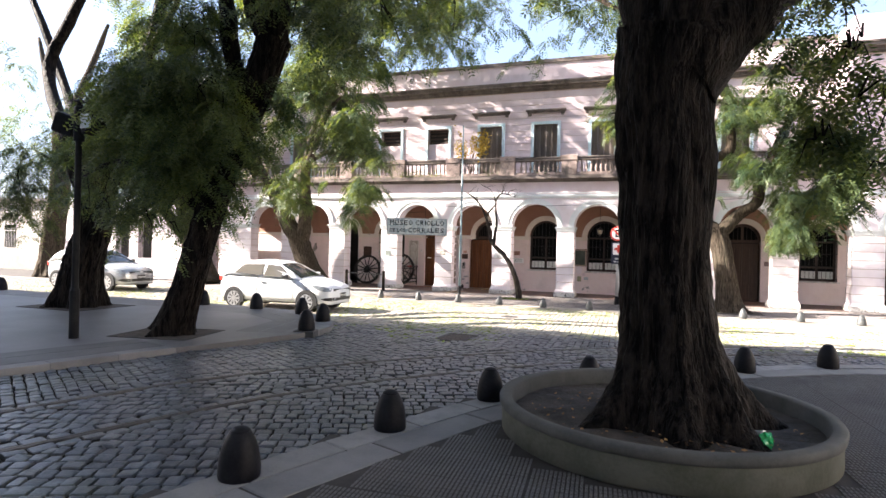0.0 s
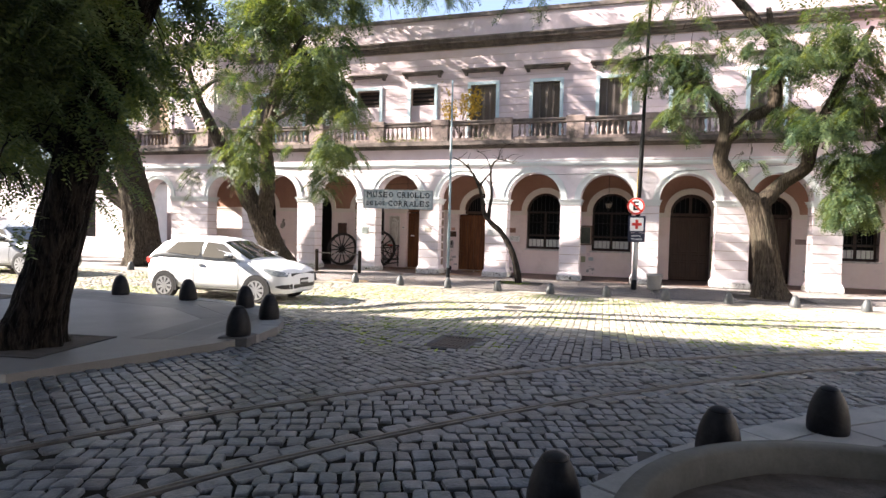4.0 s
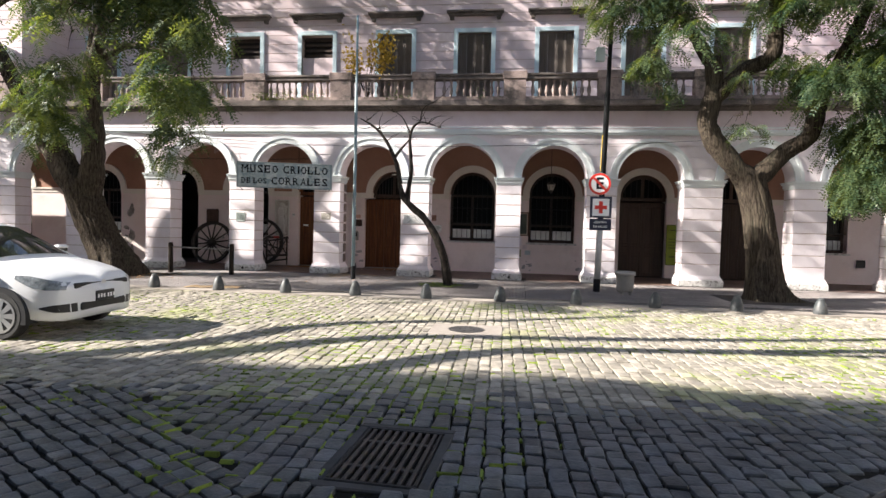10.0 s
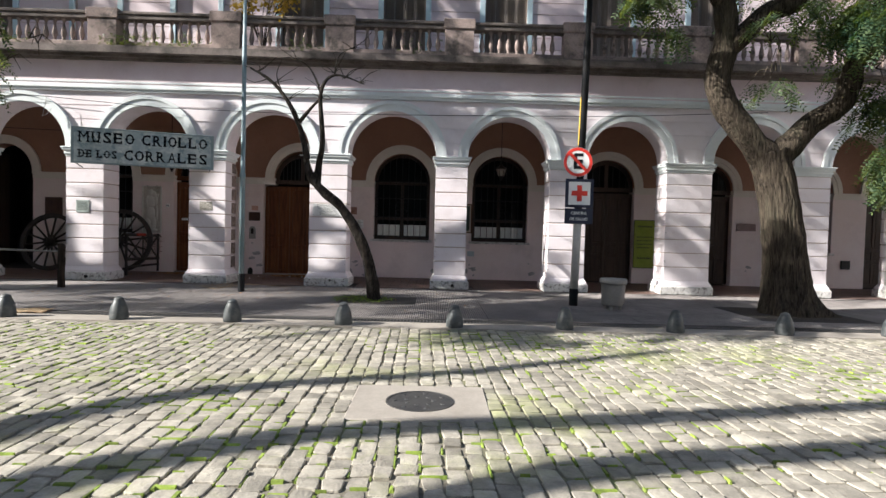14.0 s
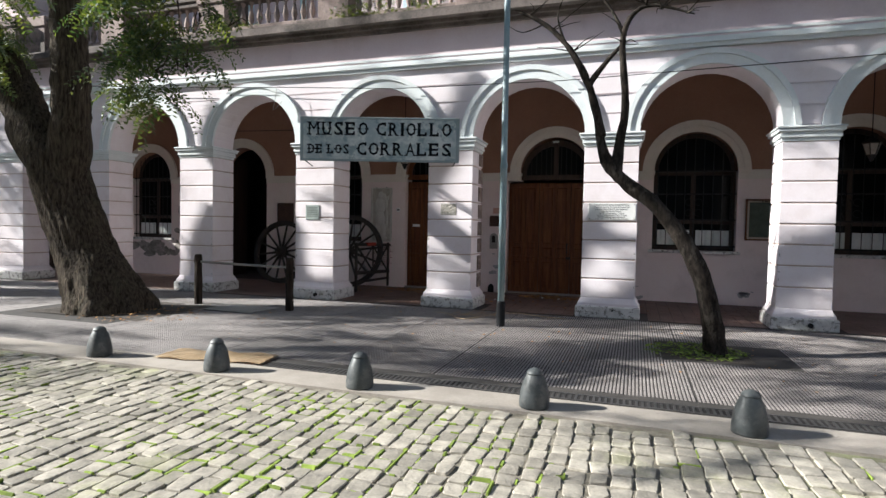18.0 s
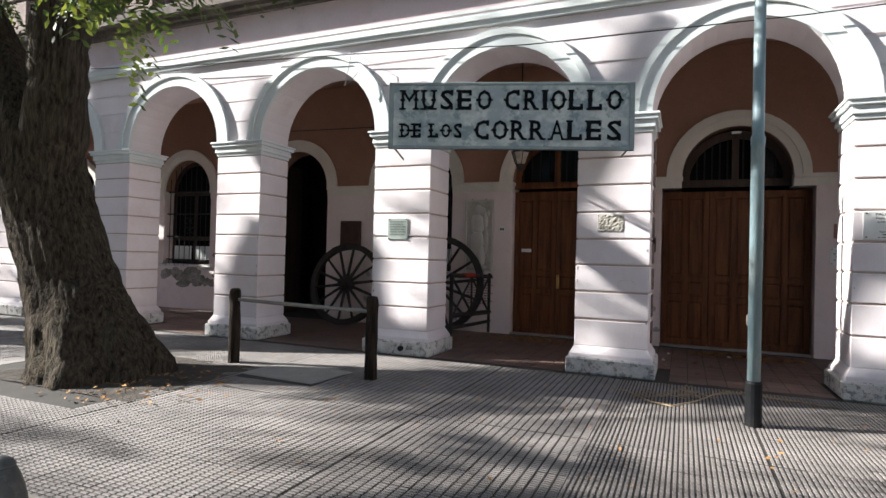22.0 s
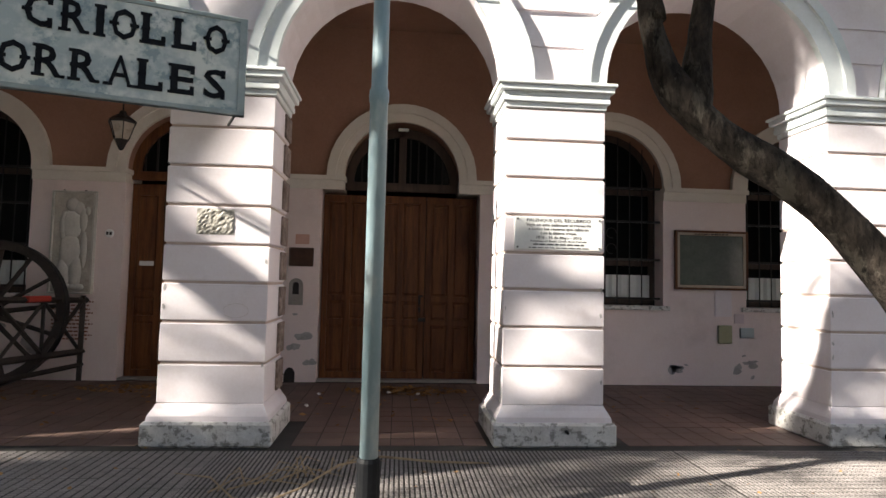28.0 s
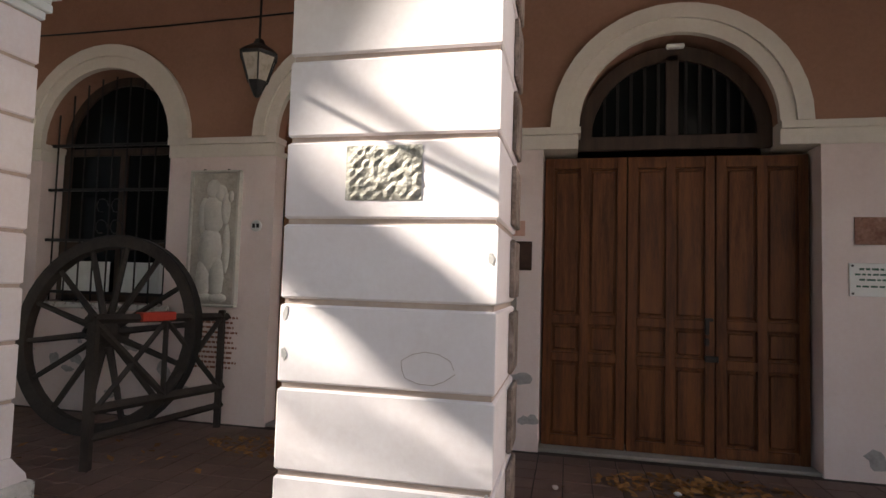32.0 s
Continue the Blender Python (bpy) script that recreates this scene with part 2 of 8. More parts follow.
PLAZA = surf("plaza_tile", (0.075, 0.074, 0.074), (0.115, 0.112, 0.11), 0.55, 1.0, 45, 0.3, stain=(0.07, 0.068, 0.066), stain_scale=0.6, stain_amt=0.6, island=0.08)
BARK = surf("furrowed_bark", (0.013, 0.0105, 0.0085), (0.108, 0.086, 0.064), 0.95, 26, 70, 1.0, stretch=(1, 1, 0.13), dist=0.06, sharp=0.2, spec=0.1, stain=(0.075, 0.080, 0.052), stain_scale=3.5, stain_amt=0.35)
# Dark bark, taken darker still in colour for the trees standing in shade.
BARKDK = surf("shaded_dark_bark", (0.0016, 0.0014, 0.0013), (0.024, 0.019, 0.0155), 0.6, 13, 40, 1.0, stretch=(1, 1, 0.2), dist=0.09, sharp=0.10, spec=0.06)
SOIL = surf("dry_soil", (0.035, 0.028, 0.023), (0.075, 0.061, 0.05), 1.0, 6, 60, 1.0, dist=0.03)
PLANTER = surf("mossy_planter_render", (0.055, 0.058, 0.040), (0.105, 0.104, 0.082), 0.92, 2.2, 35, 0.5, stain=(0.05, 0.06, 0.03), stain_scale=1.6, stain_amt=0.7)
RIM = surf("planter_rim", (0.052, 0.053, 0.048), (0.088, 0.087, 0.079), 0.9, 3, 40, 0.4, stain=(0.085, 0.082, 0.072), stain_scale=2, stain_amt=0.5)
BOLLBK = surf("black_bollard_paint", (0.004, 0.004, 0.0055), (0.011, 0.0108, 0.013), 0.5, 5, 40, 0.25, stain=(0.026, 0.025, 0.025), stain_scale=6, stain_amt=0.4, spec=0.12)
BOLLGR = surf("grey_bollard_paint", (0.036, 0.041, 0.043), (0.068, 0.074, 0.075), 0.5, 6, 40, 0.35, stain=(0.12, 0.116, 0.11), stain_scale=9, stain_amt=0.4, stain_edge=0.06)
LEAF = leafy("tipa_leaves", (0.016, 0.044, 0.025), (0.095, 0.130, 0.054), 0.36, 0.8)
LEAFYEL = leafy("yellow_leaves", (0.32, 0.22, 0.03), (0.45, 0.34, 0.06), 0.35, 0.35)
CARWHITE = surf("white_car_paint", (0.68, 0.69, 0.70), (0.71, 0.72, 0.73), 0.25, 2, 60, 0.0, spec=0.5)
CARSILVER = surf("silver_car_paint", (0.42, 0.43, 0.45), (0.46, 0.47, 0.49), 0.25, 2, 60, 0.0, metal=0.5)
# Paler than the windscreen: brightness seen through the cabin is in the colour.
SIDEGLASS = glass("paled_side_glass", (0.085, 0.08, 0.07), 0.08, 0.4)
CARGLASS = glass("car_glass", (0.028, 0.030, 0.028), 0.05, 0.5)
TYRE = surf("tyre_rubber", (0.012, 0.012, 0.012), (0.022, 0.022, 0.022), 0.8, 10, 60, 0.2)
ALLOY = surf("wheel_alloy", (0.52, 0.53, 0.54), (0.60, 0.60, 0.61), 0.35, 10, 60, 0.1, metal=0.8)
PLASTIC = surf("black_plastic", (0.012, 0.012, 0.013), (0.022, 0.022, 0.024), 0.5, 10, 60, 0.1)
SIGNBG = surf("weathered_sign_board", (0.36, 0.42, 0.44), (0.60, 0.63, 0.61), 0.7, 3.0, 14, 0.3, stain=(0.19, 0.26, 0.29), stain_scale=3.4, stain_amt=0.8, stain_edge=0.06, sharp=0.10)
SIGNTX = surf("black_sign_paint", (0.006, 0.007, 0.010), (0.014, 0.016, 0.020), 0.85, 8, 40, 0.1, spec=0.1)
POLEBLUE = surf("blue_grey_pole_paint", (0.155, 0.225, 0.255), (0.24, 0.31, 0.335), 0.5, 3, 25, 0.3, stain=(0.36, 0.38, 0.375), stain_scale=5, stain_amt=0.6, stretch=(1, 1, 0.35))
POLEGREY = surf("grey_pole_paint", (0.42, 0.41, 0.40), (0.52, 0.51, 0.49), 0.6, 3, 30, 0.3, stain=(0.28, 0.26, 0.25), stain_scale=4, stain_amt=0.6)
POLEDK = surf("dark_pole_paint", (0.007, 0.0075, 0.009), (0.018, 0.018, 0.019), 0.6, 3, 30, 0.2, spec=0.12)
SIGNWHITE = surf("sign_white", (0.74, 0.74, 0.73), (0.80, 0.80, 0.79), 0.4, 3, 40, 0.0)
SIGNRED = surf("sign_red", (0.52, 0.035, 0.025), (0.58, 0.05, 0.035), 0.4, 3, 40, 0.0)
SIGNNAVY = surf("sign_navy", (0.018, 0.022, 0.045), (0.028, 0.032, 0.06), 0.4, 3, 40, 0.0)
MARBLE = surf("relief_plaster", (0.50, 0.49, 0.45), (0.64, 0.62, 0.57), 0.8, 4, 40, 0.4, stain=(0.30, 0.28, 0.25), stain_scale=4, stain_amt=0.6)
PLAQUE = surf("grey_plaque", (0.68, 0.67, 0.66), (0.76, 0.75, 0.73), 0.5, 4, 40, 0.1, stain=(0.42, 0.42, 0.41), stain_scale=4, stain_amt=0.4)
BRONZE = surf("dark_bronze", (0.055, 0.030, 0.022), (0.09, 0.05, 0.035), 0.5, 6, 50, 0.3, metal=0.4)
CART = surf("dark_cart_timber", (0.02, 0.016, 0.014), (0.045, 0.036, 0.03), 0.75, 5, 40, 0.4)
CARDB = surf("cardboard", (0.44, 0.33, 0.20), (0.52, 0.40, 0.26), 0.9, 3, 40, 0.2, stain=(0.32, 0.20, 0.10), stain_amt=0.5)
GREENB = surf("green_notice", (0.20, 0.26, 0.02), (0.28, 0.34, 0.04), 0.6, 3, 30, 0.1)
GREENPL = glass("green_bottle_plastic", (0.03, 0.45, 0.12), 0.15)
FALLEN = surf("fallen_leaves", (0.20, 0.095, 0.03), (0.36, 0.20, 0.07), 0.8, 6, 40, 0.2, island=0.4)
MOSS = surf("moss_tufts", (0.10, 0.14, 0.022), (0.23, 0.30, 0.045), 0.95, 5, 60, 0.8, island=0.35)
PLAINRENDER = surf("plain_render", (0.42, 0.40, 0.37), (0.50, 0.47, 0.44), 0.9, 1, 20, 0.2)

# The pale blotches put patches of sun into the bark's colour.
BARKBLK = surf("black_bark", (0.007, 0.0058, 0.005), (0.034, 0.027, 0.022), 0.95, 20, 60, 1.0, stretch=(1, 1, 0.4), dist=0.02, spec=0.1, stain=(0.075, 0.066, 0.054), stain_scale=9, stain_amt=0.5, stain_edge=0.06)
POSTWOOD = surf("weathered_post_timber", (0.012, 0.009, 0.007), (0.05, 0.037, 0.028), 0.9, 9, 50, 1.0, stretch=(3, 3, 0.3), spec=0.1, dist=0.02)
MOULD = surf("damp_mould", (0.13, 0.125, 0.105), (0.36, 0.325, 0.30), 0.95, 7, 40, 0.5, stain=(0.50, 0.42, 0.40), stain_scale=5, stain_amt=0.7)
DRYTWIG = surf("dry_twig", (0.22, 0.16, 0.10), (0.36, 0.27, 0.17), 0.9, 9, 50, 0.4)
SCALED = surf("scaling_plaster", (0.10, 0.07, 0.055), (0.30, 0.235, 0.205), 0.95, 9, 50, 1.0, dist=0.02, stain=(0.05, 0.04, 0.035), stain_scale=7, stain_amt=0.7)
DARKSTONE = surf("dark_plinth_stone", (0.035, 0.035, 0.036), (0.065, 0.064, 0.064), 0.8, 4, 40, 0.4)
PEEL = surf("bare_grey_plaster", (0.29, 0.275, 0.27), (0.44, 0.415, 0.405), 0.95, 8, 50, 0.3, dist=0.003)
# ---- building blocks ----
def mesh_of(bm, name, mat, smooth=False):
    me = bpy.data.meshes.new(name)
    bm.to_mesh(me)
    bm.free()
    if mat:
        me.materials.append(mat)
    if smooth:
        me.shade_smooth()
    return me


def part(name, bm, mat, parent, label="", smooth=False, kind=""):
    """Links a bmesh as one mesh object under a thing or a part."""
    ob = new(name, mesh_of(bm, name, mat, smooth))
    ob.parent = parent
    return tagged(ob, label, kind=kind)


def thing(name, label, category, m=None, group="", kind=""):
    ob = new(name)
    ob.empty_display_size = 0.1
    if m:
        ob.matrix_basis = m
    return tagged(ob, label, category, group, kind)


def solo(name, bm, mat, label, category, group="", kind="", m=None, smooth=False):
    ob = new(name, mesh_of(bm, name, mat, smooth))
    if m:
        ob.matrix_basis = m
    return tagged(ob, label, category, group, kind)


def B():
    return bmesh.new()


def face(bm, *ps):
    return bm.faces.new([bm.verts.new(p) for p in ps])


def box(bm, x0, y0, z0, x1, y1, z1, c=0.0):
    """A box, with chamfered edges of c."""
    if c <= 0:
        v = [bm.verts.new(p) for p in ((x0, y0, z0), (x1, y0, z0), (x1, y1, z0), (x0, y1, z0), (x0, y0, z1), (x1, y0, z1), (x1, y1, z1), (x0, y1, z1))]
        for f in ((0, 3, 2, 1), (4, 5, 6, 7), (0, 1, 5, 4), (1, 2, 6, 5), (2, 3, 7, 6), (3, 0, 4, 7)):
            bm.faces.new([v[i] for i in f])
        return bm
    rings = []
    for z, d in ((z0, c), (z0 + c, 0), (z1 - c, 0), (z1, c)):
        a, b, e, f = x0 + d, x1 - d, y0 + d, y1 - d
        k = c * 0.5 if d == 0 else 0
        if k:
            ring = [(a, e + k), (a + k, e), (b - k, e), (b, e + k), (b, f - k), (b - k, f), (a + k, f), (a, f - k)]
        else:
            ring = [(a, e), (a, e), (b, e), (b, e), (b, f), (b, f), (a, f), (a, f)]
            ring = [(a, e + c * .3), (a + c * .3, e), (b - c * .3, e), (b, e + c * .3), (b, f - c * .3), (b - c * .3, f), (a + c * .3, f), (a, f - c * .3)]
        rings.append([bm.verts.new((x, y, z)) for x, y in ring])
    for r, s in zip(rings, rings[1:]):
        for i in range(8):
            bm.faces.new((r[i], r[(i + 1) % 8], s[(i + 1) % 8], s[i]))
    bm.faces.new(rings[0][::-1])
    bm.faces.new(rings[-1])
    return bm


def lathe(bm, prof, n=20, x=0.0, y=0.0, z=0.0, cap=True):
    """Turns (radius, height) pairs round the upright."""
    rings = []
    for r, h in prof:
        rings.append([bm.verts.new((x + r * math.cos(2 * math.pi * i / n), y + r * math.sin(2 * math.pi * i / n), z + h)) for i in range(n)])
    for a, b in zip(rings, rings[1:]):
        for i in range(n):
            bm.faces.new((a[i], a[(i + 1) % n], b[(i + 1) % n], b[i]))
    if cap:
        bm.faces.new(rings[0][::-1])
        bm.faces.new(rings[-1])
    return bm


def tube(bm, pts, radii, n=8, cap=True, wob=0.0, seed=0):
    """A tube along points, with a radius at each."""
    rnd = random.Random(seed)
    pts = [Vector(p) for p in pts]
    rings = []
    ref = Vector((0.31, 0.95, 0.05))
    for i, p in enumerate(pts):
        d = (pts[min(i + 1, len(pts) - 1)] - pts[max(i - 1, 0)]).normalized()
        u = d.cross(ref)
        if u.length < 1e-3:
            u = d.cross(Vector((1, 0, 0)))
        u.normalize()
        w = d.cross(u)
        r = radii[i] if not isinstance(radii, (int, float)) else radii
        ring = []
        for k in range(n):
            a = 2 * math.pi * k / n
            q = r * (1 + (rnd.uniform(-wob, wob) if wob else 0))
            ring.append(bm.verts.new(p + u * (q * math.cos(a)) + w * (q * math.sin(a))))
        rings.append(ring)
    for a, b in zip(rings, rings[1:]):
        for k in range(n):
            bm.faces.new((a[k], a[(k + 1) % n], b[(k + 1) % n], b[k]))
    if cap:
        bm.faces.new(rings[0][::-1])
        bm.faces.new(rings[-1])
    return bm


def prism(bm, poly, y0, y1):
    """A polygon of (x, z) drawn out from y0 to y1."""
    a = [bm.verts.new((x, y0, z)) for x, z in poly]
    b = [bm.verts.new((x, y1, z)) for x, z in poly]
    n = len(poly)
    bm.faces.new(a)
    bm.faces.new(b[::-1])
    for i in range(n):
        bm.faces.new((a[(i + 1) % n], a[i], b[i], b[(i + 1) % n]))
    return bm


def arc(cx, cz, r, n=20, a0=180, a1=0):
    return [(cx + r * math.cos(radians(a0 + (a1 - a0) * i / n)), cz + r * math.sin(radians(a0 + (a1 - a0) * i / n))) for i in range(n + 1)]


def arch_wall(bm, x0, x1, cx, r, zs, ztop, y0, y1, zbot=None, n=20):
    """A wall from x0 to x1 with an arched opening round cx; below the springing it goes down to zbot (or stops there)."""
    pts = arc(cx, zs, r, n)
    for y, flip in ((y0, False), (y1, True)):
        for (xa, za), (xb, zb) in zip(pts, pts[1:]):
            q = [(xa, y, za), (xb, y, zb), (xb, y, ztop), (xa, y, ztop)]
            face(bm, *(q[::-1] if flip else q))
        lo = zs if zbot is None else zbot
        for xa, xb in ((x0, cx - r), (cx + r, x1)):
            if xb - xa > 1e-4:
                q = [(xa, y, lo), (xb, y, lo), (xb, y, ztop), (xa, y, ztop)]
                face(bm, *(q[::-1] if flip else q))
    for (xa, za), (xb, zb) in zip(pts, pts[1:]):
        face(bm, (xa, y0, za), (xa, y1, za), (xb, y1, zb), (xb, y0, zb))
    if zbot is not None and zbot < zs:
        for x, s in ((cx - r, 1), (cx + r, -1)):
            q = [(x, y0, zbot), (x, y1, zbot), (x, y1, zs), (x, y0, zs)]
            face(bm, *(q if s > 0 else q[::-1]))
    face(bm, (x0, y0, ztop), (x1, y0, ztop), (x1, y1, ztop), (x0, y1, ztop))
    return bm


def arch_band(bm, cx, cz, r0, r1, y0, y1, n=20):
    """A half-round moulding between two radii, drawn out in y."""
    a, b = arc(cx, cz, r0, n), arc(cx, cz, r1, n)
    for i in range(n):
        prism_q = [a[i], a[i + 1], b[i + 1], b[i]]
        face(bm, *[(x, y0, z) for x, z in prism_q[::-1]])
        face(bm, (b[i][0], y0, b[i][1]), (b[i][0], y1, b[i][1]), (b[i + 1][0], y1, b[i + 1][1]), (b[i + 1][0], y0, b[i + 1][1]))
        face(bm, (a[i + 1][0], y0, a[i + 1][1]), (a[i + 1][0], y1, a[i + 1][1]), (a[i][0], y1, a[i][1]), (a[i][0], y0, a[i][1]))
    for k in (0, n):
        face(bm, (a[k][0], y0, a[k][1]), (b[k][0], y0, b[k][1]), (b[k][0], y1, b[k][1]), (a[k][0], y1, a[k][1]))
    return bm


def words(text, size, mat, parent, m, name="lettering", bold=0.0, depth=0.004, align="CENTER", xs=1.0):
    """Raised lettering in the built-in font, lying in the xz plane and facing -y."""
    cu = bpy.data.curves.new(name, "FONT")
    cu.body, cu.size, cu.align_x, cu.align_y, cu.extrude, cu.offset = text, size, align, "CENTER", depth, bold
    cu.resolution_u = 2
    tmp = bpy.data.objects.new(name, cu)
    scene.collection.objects.link(tmp)
    dg = bpy.context.evaluated_depsgraph_get()
    me = bpy.data.meshes.new_from_object(tmp.evaluated_get(dg))
    bpy.data.objects.remove(tmp)
    me.transform(m @ pose(0, 0, 0, 90) @ Matrix.Diagonal((xs, 1, 1, 1)))
    me.materials.clear()
    me.materials.append(mat)
    ob = new(name, me)
    ob.parent = parent
    return ob


def rng(a, b, step):
    n = max(1, round((b - a) / step))
    return [a + (b - a) * i / n for i in range(n + 1)]


def poly_sheet(bm, pts, z0, z1):
    """A flat slab over a polygon seen from above (anticlockwise)."""
    a = [bm.verts.new((x, y, z0)) for x, y in pts]
    b = [bm.verts.new((x, y, z1)) for x, y in pts]
    bm.faces.new(b)
    n = len(pts)
    for i in range(n):
        bm.faces.new((a[i], a[(i + 1) % n], b[(i + 1) % n], b[i]))
    return bm


def inside(x, y, poly):
    hit, j = False, len(poly) - 1
    for i in range(len(poly)):
        (xi, yi), (xj, yj) = poly[i], poly[j]
        if (yi > y) != (yj > y) and x < (xj - xi) * (y - yi) / (yj - yi) + xi:
            hit = not hit
        j = i
    return hit

# ---- plan ----
FRONT, BACK_PILLAR, INNER, UPPER = 25.5, 26.15, 28.35, 27.55
SPRING, COURSE = 3.08, 0.325
PILLARS = [(-24.05, 0.97), (-20.9, 2.15), (-17.53, 0.93), (-14.65, 0.93), (-11.76, 0.92), (-8.95, 0.90), (-6.15, 0.93), (-3.295, 0.80),
           (-0.57, 0.93), (2.28, 1.13), (5.18, 0.95), (7.9, 1.1), (10.9, 1.1)]
ISLAND = [(-6.52, 9.77), (-6.38, 10.43), (-6.52, 11.18), (-6.84, 11.84), (-7.49, 12.59), (-8.43, 13.2), (-9.65, 13.47), (-11.81, 13.6), (-60, 13.8), (-60, -6), (-10.4, -6), (-8.99, 2.06), (-8.1, 5.26), (-7.34, 7.61)]
NEARSIDE = [(-3.62, -5.47), (-3.53, 1.39), (-3.13, 3.3), (-2.59, 4.77), (-2.02, 6.14), (-1.38, 7.33), (-0.88, 8.06), (0.04, 9.02), (1.18, 9.93), (2.73, 10.98), (5.47, 12.08), (10.96, 13.36), (40, 14.4), (40, -6)]
PAVE_Y = 20.08          # far edge of the setts

def street_z(y):
    """The street falls gently from the near pavement to the arcade's kerb."""
    u = max(0.0, min(1.0, (19.0 - y) / 12.0))
    return 0.12 * u * u * (3 - 2 * u)


# scale of the near pavement's and the island's things about the walk's start
NEAR = Matrix.Translation((-0.106, 0.166, 1.93)) @ Matrix.Scale(0.914, 4) @ Matrix.Translation((0.106, -0.166, -1.93))
ISLE = Matrix.Translation((-1.0, 3.0, 1.78)) @ Matrix.Scale(0.94, 4) @ Matrix.Translation((1.0, -3.0, -1.78))

REAR = Matrix.Translation((-1.0, 3.0, 1.78)) @ Matrix.Scale(0.90, 4) @ Matrix.Translation((1.0, -3.0, -1.78))

# ---- ground ----
bm = B()
ys = [-400, 0] + [6.8 + 0.61 * k for k in range(21)] + [400]
for a, b in zip(ys, ys[1:]):
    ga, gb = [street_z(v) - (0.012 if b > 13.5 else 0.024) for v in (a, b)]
    # near strips use the joint soil that has shade in its colour
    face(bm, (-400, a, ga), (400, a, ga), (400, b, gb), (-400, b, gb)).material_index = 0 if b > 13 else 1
ground = solo("ground", bm, JOINT, "soil and moss between the setts, coloured darker in the shaded near street", "ground", kind="structure")
ground.data.materials.append(JOINTSHADE)

bm = B()
poly_sheet(bm, [(-60, PAVE_Y + 0.44), (40, PAVE_Y + 0.44), (40, 30), (-60, 30)], -0.05, 0.0)
pavement = solo("pavement", bm, GROUT, "brown ribbed tile pavement in front of the arcade", "pavement", kind="structure")
bm = B()
poly_sheet(bm, [(-60, PAVE_Y), (40, PAVE_Y), (40, PAVE_Y + 0.44), (-60, PAVE_Y + 0.44)], -0.05, 0.012)
kerb_strip = solo("kerb_strip", bm, STRIP, "cream concrete kerb strip along the arcade pavement", "kerb", kind="structure")
bm = B()
poly_sheet(bm, ISLAND, -0.05, 0.20)
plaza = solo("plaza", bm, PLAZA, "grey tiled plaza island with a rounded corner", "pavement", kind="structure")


def near_z(x, y):
    """Level of the near pavement."""
    return 0.23


bm = B()
grid = {}
for i in range(-17, 160):
    for j in range(-24, 64):
        x, y = i * 0.25, j * 0.25
        if inside(x + 0.125, y + 0.125, NEARSIDE):
            q = []
            for a, b in ((0, 0), (1, 0), (1, 1), (0, 1)):
                if (i + a, j + b) not in grid:
                    grid[i + a, j + b] = bm.verts.new((x + a * 0.25, y + b * 0.25, near_z(x + a * 0.25, y + b * 0.25) - 0.004))
                q.append(grid[i + a, j + b])
            bm.faces.new(q)
near_pavement = solo("near_pavement", bm, GROUT, "dark ribbed tile pavement round the tree planter", "pavement", kind="structure")

# ---- the arcade building ----


def pillar(cx, w, group="arcade pillars"):
    p = thing("arcade_pillar", "white-pink rusticated square arcade pillar with a moulded capital", "pillar", pose(cx, FRONT, 0), group, "structure")
    h = w / 2
    sh = h - 0.03
    bm = B()
    d0, d1 = -0.04, BACK_PILLAR - FRONT + 0.04
    box(bm, -h - 0.055, d0 - 0.05, 0, h + 0.055, d1 + 0.05, 0.20, 0.02)
    part("plinth", bm, BASEWHITE, p, "worn grey-white plinth")
    bm = B()
    zs = [0.20, 0.24, 0.29, 0.33]
    outs = [0.055, 0.05, 0.02, 0.0]
    rings = []
    for z, o in zip(zs, outs):
        rings.append([bm.verts.new(q) for q in ((-sh - o, 0 - o, z), (sh + o, 0 - o, z), (sh + o, d1 - 0.04 + o, z), (-sh - o, d1 - 0.04 + o, z))])
    for a, b in zip(rings, rings[1:]):
        for i in range(4):
            bm.faces.new((a[i], a[(i + 1) % 4], b[(i + 1) % 4], b[i]))
    bm.faces.new(rings[-1])
    part("base_moulding", bm, WHITE, p)
    bm = B()
    box(bm, -sh + 0.013, 0.013, 0.3, sh - 0.013, d1 - 0.053, 2.86)
    part("core", bm, GROOVE, p)
    z = 0.33
    for i in range(8):
        z1 = (0.65, 0.98, 1.30, 1.61, 1.93, 2.255, 2.58, 2.86)[i]
        bm = B()
        box(bm, -sh, 0, z + (0.011 if i else 0.0), sh, d1 - 0.04, z1 - 0.011, 0.008)
        part("block", bm, WHITE, p)
        if cx == -8.95:
            bm = B()
            box(bm, sh + 0.002, 0.40, z + 0.03, sh + 0.022, d1 - 0.05, z1 - 0.03, 0.006)
            part("worn_block", bm, SCALED, p, "dark scaling plaster along the back edge")
        z = z1
    bm = B()
    for za, zb, o in ((2.86, 2.91, 0.012), (2.91, 2.96, 0.035), (2.96, 3.0, 0.03), (3.0, 3.05, 0.065), (3.05, SPRING, 0.085)):
        box(bm, -sh - o, -o, za, sh + o, d1 - 0.04 + o, zb, 0.006)
    part("capital", bm, TRIM, p, "pale moulded capital")
    return p


for cx, w in PILLARS:
    pillar(cx, w)

